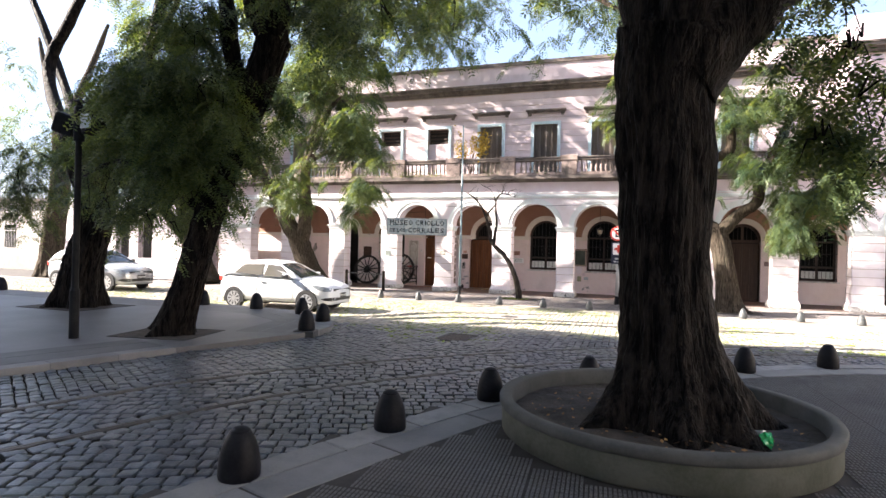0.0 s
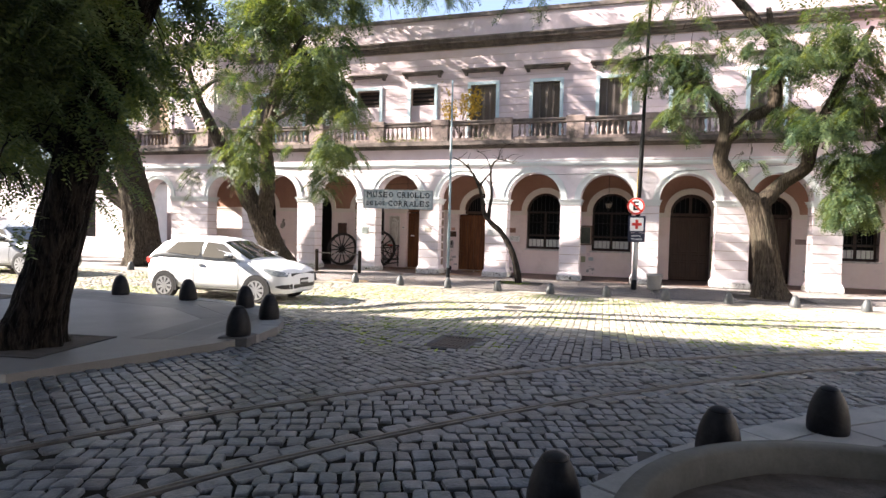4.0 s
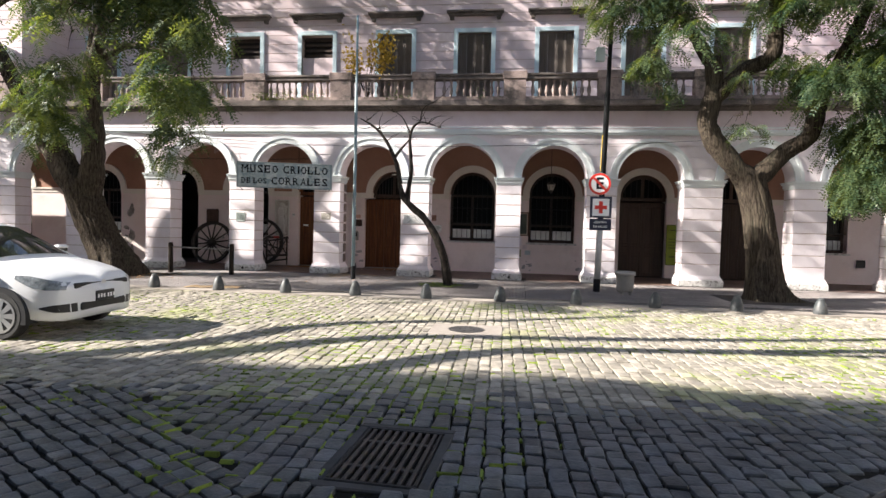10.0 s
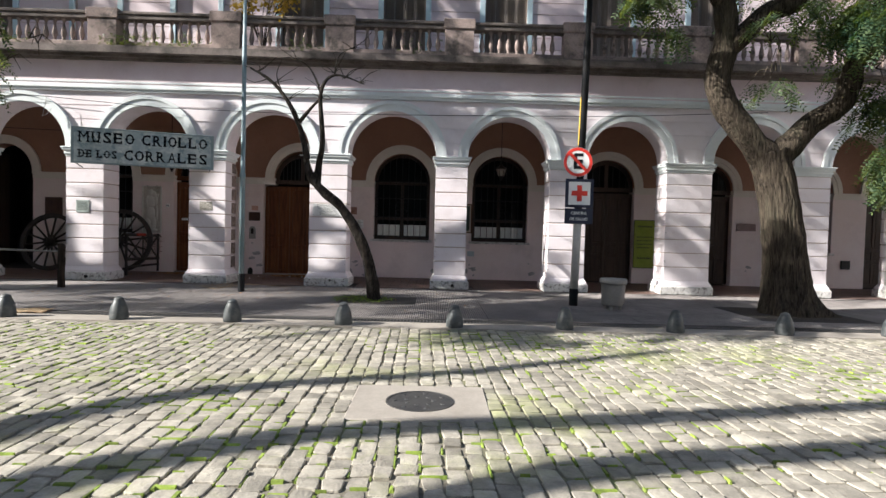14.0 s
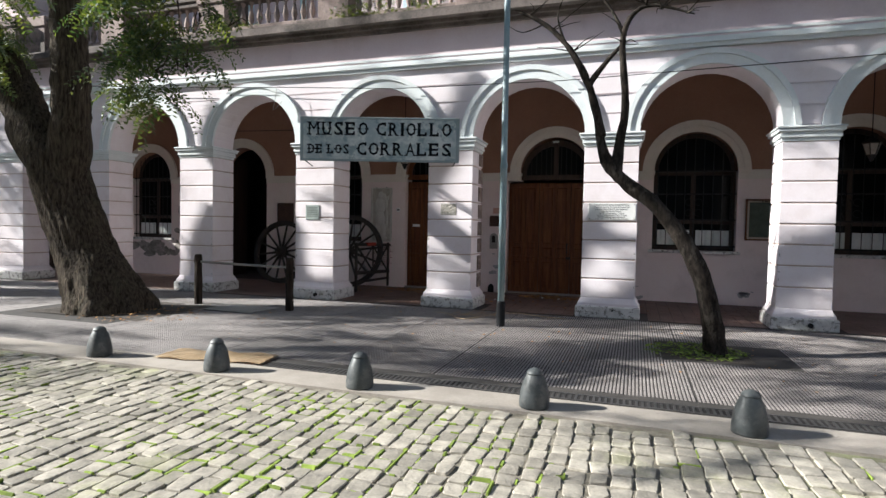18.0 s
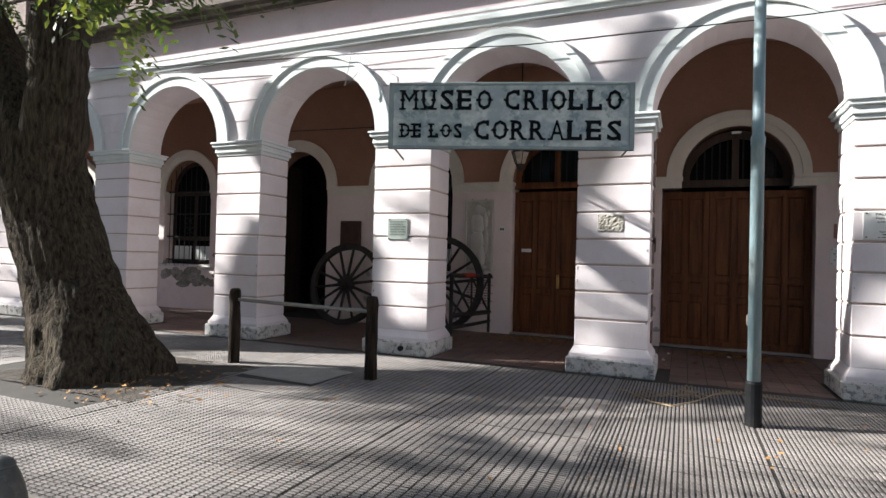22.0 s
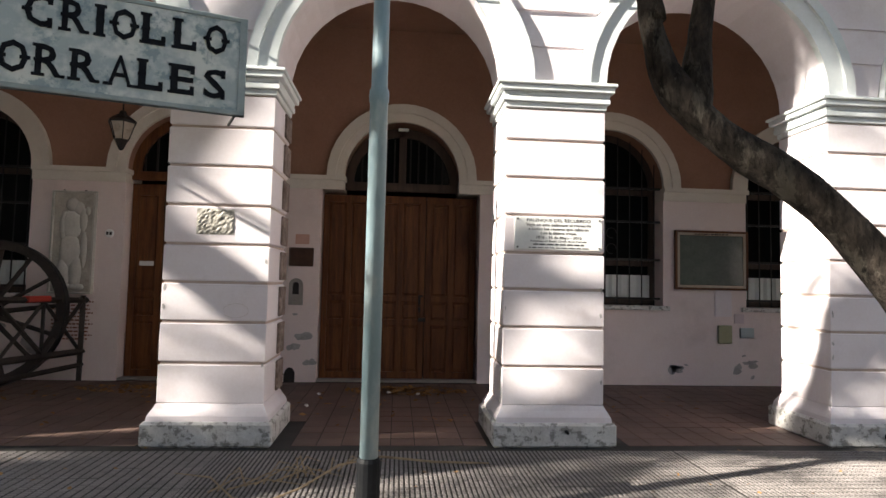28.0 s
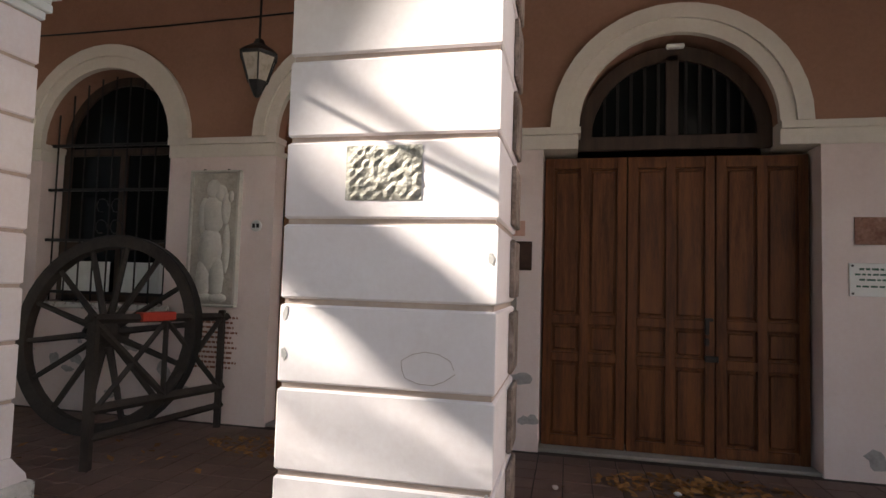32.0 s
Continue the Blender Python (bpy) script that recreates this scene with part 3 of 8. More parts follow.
# arcade front wall above the capitals, bay by bay
wall_front = thing("wall_front", "pink-white limewashed arcade front with coursed joints", "wall", kind="structure")
BAYS = []
for (xa, wa), (xb, wb) in zip(PILLARS, PILLARS[1:]):
    o0, o1 = xa + wa / 2 - 0.03, xb - wb / 2 + 0.03
    BAYS.append(((xa + xb) / 2, xa, xb, (o0 + o1) / 2, (o1 - o0) / 2))
ZT = 5.10
for c, xa, xb, cx, r in BAYS:
    zc = SPRING + (0.93 - r) * 0.6 if r < 0.93 else SPRING
    bm = B()
    arch_wall(bm, xa, xb, cx, r, SPRING, ZT, FRONT + 0.02, BACK_PILLAR - 0.02, SPRING - 0.001)
    part("arch_panel", bm, WHITE, wall_front)
    bm = B()
    arch_band(bm, cx, SPRING, r, r + 0.17, FRONT - 0.035, FRONT + 0.03)
    arch_band(bm, cx, SPRING, r + 0.15, r + 0.235, FRONT - 0.06, FRONT + 0.03)
    part("archivolt", bm, TRIM, wall_front, "pale blue-white arch moulding")
    ro = r + 0.245
    z = SPRING
    courses = [3.10, 3.40, 3.72, 4.04, 4.36]
    for za, zb in zip(courses, courses[1:]):
        za, zb = za + 0.012, zb - 0.012
        bm = B()
        def lim(zz):
            d = zz - SPRING
            return math.sqrt(max(ro * ro - d * d, 0)) if d < ro else 0
        la, lb = lim(za), lim(zb)
        if lb <= 0.02 and la <= 0.02:
            prism(bm, [(xa, za), (xb, za), (xb, zb), (xa, zb)], FRONT, FRONT + 0.025)
        else:
            for s, xe in ((-1, xa), (1, xb)):
                p0, p1 = cx + s * la, cx + s * lb
                if (p0 - xe) * -s < 0.02:
                    continue
                poly = [(xe, za), (p0, za), (p1, zb), (xe, zb)]
                prism(bm, poly if s < 0 else poly[::-1], FRONT, FRONT + 0.025)
        if len(bm.verts):
            part("course", bm, WHITE, wall_front)
        else:
            bm.free()

X0, X1 = -24.5, 14.0
bm = B()
for za, zb, o in ((4.36, 4.42, 0.06), (4.42, 4.47, 0.09), (4.47, 4.52, 0.04), (4.56, 4.60, 0.02)):
    box(bm, X0, FRONT - o, za, X1, FRONT + 0.05, zb)
part("string_course", bm, TRIM, wall_front, "pale blue-white string course")
bm = B()
box(bm, X0, FRONT - 0.005, 4.52, X1, FRONT + 0.06, 5.08)
part("frieze", bm, PINK, wall_front, "pink painted frieze")
bm = B()
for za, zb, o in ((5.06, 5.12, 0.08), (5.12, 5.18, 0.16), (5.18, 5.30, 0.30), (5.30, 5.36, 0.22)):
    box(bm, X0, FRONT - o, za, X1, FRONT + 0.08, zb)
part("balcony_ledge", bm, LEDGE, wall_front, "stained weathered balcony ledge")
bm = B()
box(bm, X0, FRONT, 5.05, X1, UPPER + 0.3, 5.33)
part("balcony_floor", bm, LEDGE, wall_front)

# arcade ceiling
bm = B()
box(bm, X0, FRONT + 0.05, 4.75, X1, INNER + 0.2, 4.95)
solo("ceiling", bm, TERRA, "brown painted arcade ceiling", "ceiling", kind="structure")

# inner wall: openings (centre, half width, foot, kind)
OPEN = [(-22.6, 0.72, 0.0), (-18.8, 0.72, 1.03), (-15.70, 0.77, 0.0), (-12.93, 0.77, 1.08), (-10.24, 0.77, 0.0), (-7.45, 0.77, 0.0), (-4.61, 0.79, 1.08), (-1.83, 0.79, 1.08),
        (1.22, 0.77, 0.0), (4.1, 0.72, 0.0), (7.0, 0.7, 1.0), (9.4, 0.72, 0.0)]
wall_inner = thing("wall_inner", "arcade back wall, pink below and terracotta brown above", "wall", kind="structure")
ISP = 2.72
edges = [X0] + [(a[0] + b[0]) / 2 for a, b in zip(OPEN, OPEN[1:])] + [X1]
for (cx, r, foot), xa, xb in zip(OPEN, edges, edges[1:]):
    wide = 1.06 if abs(cx + 7.45) < 0.01 else r
    # lower wall
    bm = B()
    if foot > 0:
        box(bm, xa, INNER, 0, xb, INNER + 0.45, foot)
    for p, q in ((xa, cx - wide), (cx + wide, xb)):
        box(bm, p, INNER, foot, q, INNER + 0.45, ISP - 0.18)
    part("lower_wall", bm, INNERPINK, wall_inner, "pale pink lower wall")
    # impost band
    bm = B()
    for p, q in ((xa, cx - r), (cx + r, xb)):
        box(bm, p, INNER - 0.02, ISP - 0.18, q, INNER + 0.45, ISP - 0.06)
        box(bm, p, INNER - 0.055, ISP - 0.06, q + (0.0 if q == xb else 0.02), INNER + 0.45, ISP)
    part("impost_band", bm, CREAM, wall_inner, "cream impost band")
    bm = B()
    arch_wall(bm, xa, xb, cx, r, ISP, 4.8, INNER, INNER + 0.45, ISP - 0.001)
    part("upper_wall", bm, TERRA, wall_inner, "terracotta brown upper wall")
    bm = B()
    arch_band(bm, cx, ISP, r - 0.005, r + 0.13, INNER - 0.04, INNER + 0.02)
    arch_band(bm, cx, ISP, r + 0.11, r + 0.23, INNER - 0.065, INNER + 0.02)
    part("arch_moulding", bm, CREAM, wall_inner, "cream arch moulding")
# rooms behind, coloured near black for their lack of light
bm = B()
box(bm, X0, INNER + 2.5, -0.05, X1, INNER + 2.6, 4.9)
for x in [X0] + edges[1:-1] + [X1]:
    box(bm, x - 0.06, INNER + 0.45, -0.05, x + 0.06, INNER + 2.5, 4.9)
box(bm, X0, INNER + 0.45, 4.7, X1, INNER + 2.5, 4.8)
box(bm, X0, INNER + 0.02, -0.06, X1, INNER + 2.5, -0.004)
solo("wall_rooms", bm, DARK, "rooms behind the arcade doors, painted near black as unlit", "wall", kind="structure")

# upper storey
WINS = [-18.2, -15.45, -12.72, -10.08, -7.30, -4.60, -1.90, 0.88, 3.6]
UZ0, WZ1, UTOP = 5.33, 8.10, 9.72
wall_upper = thing("wall_upper", "pink coursed upper storey wall set back behind the balcony", "wall", kind="structure")
UX0, UX1 = -19.6, 7.3
bm = B()
hw = 0.56
xs = [UX0] + [v for c in WINS for v in (c - hw, c + hw)] + [UX1]
for a, b in zip(xs[::2], xs[1::2]):
    box(bm, a, UPPER + 0.02, UZ0, b, UPPER + 0.4, WZ1)
box(bm, UX0, UPPER + 0.02, WZ1, UX1, UPPER + 0.4, UTOP)
part("backing", bm, GROOVE, wall_upper)
z = UZ0
while z < UTOP - 0.05:
    z1 = min(z + 0.31, UTOP)
    for a, b in (zip(xs[::2], xs[1::2]) if z < WZ1 else [(UX0, UX1)]):
        bm = B()
        box(bm, a, UPPER, z + 0.011, b, UPPER + 0.03, z1 - 0.011)
        part("course", bm, PINK, wall_upper)
    z = z1
bm = B()
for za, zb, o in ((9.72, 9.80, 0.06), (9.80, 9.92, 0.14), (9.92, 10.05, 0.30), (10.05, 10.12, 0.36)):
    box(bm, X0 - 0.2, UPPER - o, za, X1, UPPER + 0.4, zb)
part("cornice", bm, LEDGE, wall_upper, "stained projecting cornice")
bm = B()
box(bm, X0, UPPER + 0.02, 10.12, X1, UPPER + 0.4, 11.05)
part("parapet", bm, PINK, wall_upper, "pink parapet")
bm = B()
box(bm, X0, UPPER - 0.06, 11.05, X1, UPPER + 0.5, 11.22)
part("coping", bm, LEDGE, wall_upper, "dark weathered coping")
bm = B()
box(bm, X0, UPPER + 0.4, -0.05, X0 + 0.3, UPPER + 12, 11.0)
box(bm, X1 - 0.3, UPPER + 0.4, -0.05, X1, UPPER + 12, 11.0)
box(bm, X0, UPPER + 11.7, -0.05, X1, UPPER + 12, 11.0)
box(bm, X0, UPPER + 0.3, 10.8, X1, UPPER + 12, 10.95)
part("rear_wall", bm, PINK, wall_upper)


def upper_window(cx, kind):
    w = thing("window", {"shutter": "upper window with closed grey-brown wooden shutters and a pale blue frame",
                         "half": "upper window half walled up in pink, dark above, with a pale blue frame"}[kind], "window", pose(cx, UPPER, 0), "upper windows", "structure")
    bm = B()
    for s in (-1, 1):
        box(bm, s * 0.56 - (0.0 if s > 0 else 0.14), -0.05, UZ0, s * 0.56 + (0.14 if s > 0 else 0.0), 0.06, WZ1 + 0.14, 0.01)
    box(bm, -0.56, -0.05, WZ1, 0.56, 0.06, WZ1 + 0.14, 0.01)
    part("frame", bm, SKYBLUE, w, "pale sky-blue frame")
    bm = B()
    box(bm, -0.95, -0.24, 8.72, 0.95, 0.02, 8.79, 0.01)
    box(bm, -0.90, -0.16, 8.64, 0.90, 0.02, 8.72, 0.01)
    for s in (-0.78, 0.78):
        box(bm, s - 0.07, -0.12, 8.52, s + 0.07, 0.02, 8.64, 0.01)
    part("hood", bm, LEDGE, w, "weathered hood moulding")
    if kind == "shutter":
        for k in range(4):
            a = -0.55 + k * 0.276
            bm = B()
            box(bm, a + 0.004, 0.10, UZ0, a + 0.272, 0.15, WZ1 - 0.01, 0.012)
            for j in range(26):
                zz = UZ0 + 0.9 + j * 0.068
                if zz < WZ1 - 0.12:
                    face(bm, (a + 0.05, 0.095, zz), (a + 0.226, 0.095, zz), (a + 0.226, 0.07, zz + 0.05), (a + 0.05, 0.07, zz + 0.05))
            part("shutter_leaf", bm, SHUTTER, w)
    else:
        bm = B()
        box(bm, -0.56, 0.08, UZ0, 0.56, 0.16, 7.35, 0.01)
        part("infill", bm, PINK, w, "pink walled-up lower part")
        # near-black sheet in place of glass, for the unlit room behind
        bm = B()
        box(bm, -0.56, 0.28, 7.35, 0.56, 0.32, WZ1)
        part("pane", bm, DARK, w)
        for j in range(4):
            bm = B()
            box(bm, -0.55, 0.2, 7.42 + j * 0.18, 0.55, 0.24, 7.5 + j * 0.18)
            part("slat", bm, WOODDK, w)
    return w


for i, c in enumerate(WINS):
    upper_window(c, "half" if i in (2, 3) else "shutter")

# projecting end wings of the upper storey, flush with the arcade
for nm, a, b, wx, outer in (("wing_left", X0, UX0, -22.7, X0), ("wing_right", UX1, X1, 10.2, X1)):
    wg = thing(nm, "projecting pink end wing of the upper storey", "wall", kind="structure")
    bm = B()
    box(bm, a, FRONT + 0.02, UZ0, wx - 0.6, UPPER + 0.1, UTOP)
    box(bm, wx + 0.6, FRONT + 0.02, UZ0, b, UPPER + 0.1, UTOP)
    box(bm, wx - 0.6, FRONT + 0.02, WZ1, wx + 0.6, UPPER + 0.1, UTOP)
    part("backing", bm, GROOVE, wg)
    z = UZ0
    while z < UTOP - 0.05:
        z1 = min(z + 0.31, UTOP)
        for p, q in (((a, wx - 0.6), (wx + 0.6, b)) if z < WZ1 else ((a, b),)):
            bm = B()
            box(bm, p - 0.02, FRONT, z + 0.011, q + 0.02, FRONT + 0.06, z1 - 0.011)
            s = UX0 if nm == "wing_left" else UX1
            if (p == s or q == s):
                box(bm, s - 0.02, FRONT + 0.06, z + 0.011, s + 0.02, UPPER, z1 - 0.011)
            part("course", bm, PINK, wg)
        z = z1
    bm = B()
    for za, zb, o in ((9.72, 9.80, 0.06), (9.80, 9.92, 0.14), (9.92, 10.05, 0.30), (10.05, 10.12, 0.36)):
        box(bm, a - o, FRONT - o, za, b + o, UPPER - 0.37, zb)
    part("cornice", bm, LEDGE, wg, "stained projecting cornice")
    bm = B()
    box(bm, a, FRONT + 0.01, 10.12, b, UPPER - 0.07, 11.2)
    part("parapet", bm, PINK, wg)
    w = thing("window", "tall upper window with wooden shutters coloured as sunlit tan in a white frame", "window", pose(wx, FRONT, 0), "wing windows", "structure")
    bm = B()
    for s in (-1, 1):
        box(bm, s * 0.6 - (0.0 if s > 0 else 0.16), -0.05, UZ0 + 0.1, s * 0.6 + (0.16 if s > 0 else 0.0), 0.06, WZ1 + 0.16, 0.01)
    box(bm, -0.6, -0.05, WZ1, 0.6, 0.06, WZ1 + 0.16, 0.01)
    part("frame", bm, WHITE, w)
    for k in range(4):
        q = -0.59 + k * 0.296
        bm = B()
        box(bm, q + 0.004, 0.12, UZ0, q + 0.29, 0.17, WZ1 - 0.01, 0.012)
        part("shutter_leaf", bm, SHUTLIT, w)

# balustrade along the balcony
bal_prof = [(0.05, 0), (0.05, 0.03), (0.03, 0.05), (0.045, 0.10), (0.062, 0.17), (0.05, 0.26), (0.028, 0.36), (0.025, 0.42), (0.04, 0.45), (0.05, 0.47), (0.05, 0.50)]
bal = B()
lathe(bal, bal_prof, 8, cap=False)
BAL_ME = mesh_of(bal, "baluster", BALU, True)


def balustrade(name, a, b, piers, yb, label, mat=None):
    t = thing(name, label, "balustrade", kind="structure")
    bm = B()
    box(bm, a, yb - 0.11, 5.36, b, yb + 0.11, 5.50, 0.01)
    part("bottom_rail", bm, BALU, t)
    bm = B()
    box(bm, a, yb - 0.12, 6.00, b, yb + 0.12, 6.10, 0.015)
    box(bm, a, yb - 0.15, 6.10, b, yb + 0.15, 6.18, 0.02)
    part("top_rail", bm, LEDGE, t, "stained top rail")
    for p in piers:
        bm = B()
        box(bm, p - 0.33, yb - 0.16, 5.36, p + 0.33, yb + 0.16, 6.0, 0.015)
        box(bm, p - 0.36, yb - 0.19, 6.0, p + 0.36, yb + 0.19, 6.24, 0.02)
        part("pier", bm, BALU, t)
    x = a + 0.12
    while x < b - 0.1:
        if all(abs(x - p) > 0.45 for p in piers):
            o = new("baluster", BAL_ME if not mat else mat)
            o.parent, o.location = t, (x, yb, 5.5)
        x += 0.205
    return t


balustrade("balustrade", UX0, UX1, [-19.3, -16.9, -14.2, -11.35, -8.55, -5.95, -3.2, -0.45, 2.25, 5.0, 7.0], FRONT + 0.08, "weathered pink-grey stone balustrade along the balcony")
balustrade("balustrade_wing", -24.4, -19.7, [-24.1, -21.6, -20.0], FRONT - 0.1, "terracotta and pink balustrade on the end wing")

# low wing beyond the building's end
lw = thing("low_wing", "low whitewashed annex with barred windows beyond the arcade", "building", kind="structure")
bm = B()
for a, b in ((-34.6, -30.15), (-29.05, -28.4), (-27.3, -24.55)):
    box(bm, a, FRONT + 0.6, 0, b, FRONT + 1.0, 4.4)
for a, b in ((-30.15, -29.05), (-28.4, -27.3)):
    box(bm, a, FRONT + 0.6, 0, b, FRONT + 1.0, 1.0)
    box(bm, a, FRONT + 0.6, 3.3, b, FRONT + 1.0, 4.4)
part("wall", bm, WHITE, lw)
bm = B()
box(bm, -34.8, FRONT + 0.45, 4.4, -24.55, FRONT + 1.2, 4.65)
part("cornice", bm, TRIM, lw)
# black backing stands for the annex's unlit rooms
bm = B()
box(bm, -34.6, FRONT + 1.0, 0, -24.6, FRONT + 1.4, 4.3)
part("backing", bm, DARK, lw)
for a in (-30.15, -28.4):
    bm = B()
    for k in range(9):
        tube(bm, [(a + 0.06 + k * 0.12, FRONT + 0.66, 0.9), (a + 0.06 + k * 0.12, FRONT + 0.66, 3.2)], 0.012, 5)
    part("window_bars", bm, IRON, lw)

# unseen tall block behind the walk, added to cast the near street's shade
shade_block = thing("apartment_block", "unseen plain block added to throw shade over the near street", "building", kind="structure")
bm = B()
box(bm, -110, -26, 0, -26, 2.0, 22)
part("wall", bm, PLAINRENDER, shade_block)

# unseen block behind the near pavement, added to dim the arcade's inner walls
row_ = thing("house_row", "unseen plain block added to hold back sky light from the arcade", "building", kind="structure")
bm = B()
box(bm, -14, -42, 0, 27, -20, 17)
part("wall", bm, PLAINRENDER, row_)

# unseen block at the street's other end, added against low sky light
side = thing("side_building", "unseen plain block added at the street's end to cut eastern sky light", "building", kind="structure")
bm = B()
box(bm, 27, -26, 0, 40, 40, 13)
part("wall", bm, PLAINRENDER, side)
# ---- trees ----
def limb_path(p0, p1, bend, n, rnd):
    p0, p1 = Vector(p0), Vector(p1)
    out = []
    for i in range(n + 1):
        t = i / n
        q = p0.lerp(p1, t) + Vector(bend) * (4 * t * (1 - t))
        if 0 < i < n:
            q += Vector((rnd.uniform(-1, 1), rnd.uniform(-1, 1), rnd.uniform(-1, 1))) * (p1 - p0).length * 0.025
        out.append(q)
    return out


def sprig(vs, fs, p, d, length, rnd, leaf=0.055):
    """A feathered leaf: leaflets in pairs along a drooping stalk."""
    d = d.normalized()
    side = d.cross(Vector((0, 0, 1)))
    if side.length < 0.05:
        side = Vector((1, 0, 0))
    side.normalize()
    up = side.cross(d)
    roll = rnd.uniform(-0.9, 0.9)
    side, up = side * math.cos(roll) + up * math.sin(roll), up * math.cos(roll) - side * math.sin(roll)
    n = 6
    for i in range(n):
        t = (i + 0.6) / n
        c = p + d * (length * t) - Vector((0, 0, 1)) * (length * 0.35 * t * t)
        for s in (-1, 1):
            l = leaf * rnd.uniform(0.8, 1.2)
            w = l * 0.5
            tip = c + side * (s * l) + d * (l * 0.45) - up * (l * rnd.uniform(-0.1, 0.4))
            mid = (c + tip) / 2
            k = len(vs)
            vs.extend((c, mid + d * w * 0.5, tip, mid - d * w * 0.5))
            fs.append((k, k + 1, k + 2, k + 3))


def tree(name, label, base, trunk, limbs, clumps, bark, seed, leaf=LEAF, leaf_size=0.074, sprigs=58, gap=-0.10, roots=True, group="tipa trees", flare_amt=0.32, about=None):
    """trunk: [(x, y, z, radius)]; limbs: lists of the same; clumps: (x, y, z, rx, rz, amount). All in the world."""
    rnd = random.Random(seed)
    bx, by, bz = base
    t = thing(name, label, "tree", (about or Matrix()) @ pose(bx, by, bz), group)
    off = Vector(base)
    bm = B()
    def skin(path, n, wob, flare=False):
        pts = [Vector(q[:3]) - off for q in path]
        fine, rad = [], []
        for i in range(len(pts) - 1):
            m = 9 if n > 40 else 5
            for k in range(m):
                u = k / m
                a, b, c, d = pts[max(i - 1, 0)], pts[i], pts[i + 1], pts[min(i + 2, len(pts) - 1)]
                q = 0.5 * ((2 * b) + (c - a) * u + (2 * a - 5 * b + 4 * c - d) * u * u + (3 * b - a - 3 * c + d) * u ** 3)
                fine.append(q)
                rad.append(path[i][3] * (1 - u) + path[i + 1][3] * u)
        fine.append(pts[-1])
        rad.append(path[-1][3])
        b2 = B()
        tube(b2, fine, rad, n, True, wob, seed)
        ring_n = n
        for k, v in enumerate(list(b2.verts)):
            c = fine[min(k // ring_n, len(fine) - 1)]
            out = v.co - c
            amt = (0.07 if flare else 0.16) * noise.noise(v.co * 3.2 + Vector((seed, 0, 0)))
            if flare:
                r0 = path[0][3]
                low = max(0.0, 1 - (c.z - fine[0].z) / (r0 * 2.2))
                a = math.atan2(out.y, out.x)
                lobe = 0.5 + 0.5 * math.cos(7 * a + seed) + 0.35 * math.cos(4 * a + 2.1 * seed)
                amt += flare_amt * low ** 2.2 * (0.35 * lobe + 0.75 * max(lobe, 0.0) ** 2) + 0.03 * math.cos(9 * a + seed + 0.6 * c.z)
                fur = noise.noise(Vector((math.cos(a) * 13, math.sin(a) * 13, c.z * 1.5 + seed)))
                amt += 0.13 * (0.3 - abs(fur))
            amt += (0.025 if flare else 0.13) * noise.noise(v.co * (8.0 if flare else 14.0)) + 0.025 * noise.noise(v.co * 17.0)
            v.co += out * amt
        me = bpy.data.meshes.new("tmp")
        b2.to_mesh(me)
        b2.free()
        return me
    me = skin(trunk, 128 if roots else 16, 0.012, roots)
    bm.from_mesh(me)
    bpy.data.meshes.remove(me)
    part("trunk", bm, bark, t, smooth=True)
    for lb in limbs:
        bm = B()
        me = skin(lb, 14, 0.05)
        bm.from_mesh(me)
        bpy.data.meshes.remove(me)
        part("limb", bm, bark, t, smooth=True)
    vs, fs = [], []
    tw = B()
    for cx, cy, cz, rx, rz, amount, coarse in clumps:
        c = Vector((cx, cy, cz)) - off
        for k in range(3):
            q = c + Vector((rnd.gauss(0, 0.5) * rx, rnd.gauss(0, 0.5) * rx, rnd.gauss(0, 0.4) * rz))
            tube(tw, [c + Vector((0, 0, rz * 0.2)), (c + q) / 2 + Vector((0, 0, 0.15)), q], [0.014, 0.009, 0.004], 4, False)
        for k in range(max(1, int(amount * sprigs / 10))):
            # a drooping strand of leaves
            while True:
                u = Vector((rnd.uniform(-1, 1), rnd.uniform(-1, 1), rnd.uniform(-1, 1)))
                if u.length < 1:
                    break
            u *= 1.25
            p = c + Vector((u.x * rx, u.y * rx, u.z * rz + 0.15))
            if noise.noise((p + off) * (0.95 / coarse) + Vector((seed * 3.1, 0, 0))) < gap:
                continue
            a = math.atan2(u.y, u.x) + rnd.uniform(-0.9, 0.9)
            out = Vector((math.cos(a), math.sin(a), rnd.uniform(-0.1, 0.5)))
            length = rnd.uniform(0.35, 0.95) * min(1.0, 0.5 + rz * 0.6) * coarse
            m = rnd.randint(5, 9)
            for q in range(m):
                w = q / m
                pos = p + out * (length * 0.75 * w) - Vector((0, 0, length * 0.8 * w ** 1.7))
                turn = a + (1.1 if q % 2 else -1.1) * (1 - 0.6 * w) + rnd.uniform(-0.4, 0.4)
                d = Vector((math.cos(turn), math.sin(turn), -0.25 - 0.9 * w + rnd.uniform(-0.3, 0.3)))
                sprig(vs, fs, pos, d, rnd.uniform(0.2, 0.32) * coarse, rnd, leaf_size * coarse)
    if vs:
        me = bpy.data.meshes.new("crown")
        me.from_pydata([tuple(v) for v in vs], [], fs)
        me.materials.append(leaf)
        o = new("crown", me)
        o.parent = t
        tagged(o, kind="stuff")
        part("twig", tw, bark, t, kind="stuff")
    else:
        tw.free()
    return t


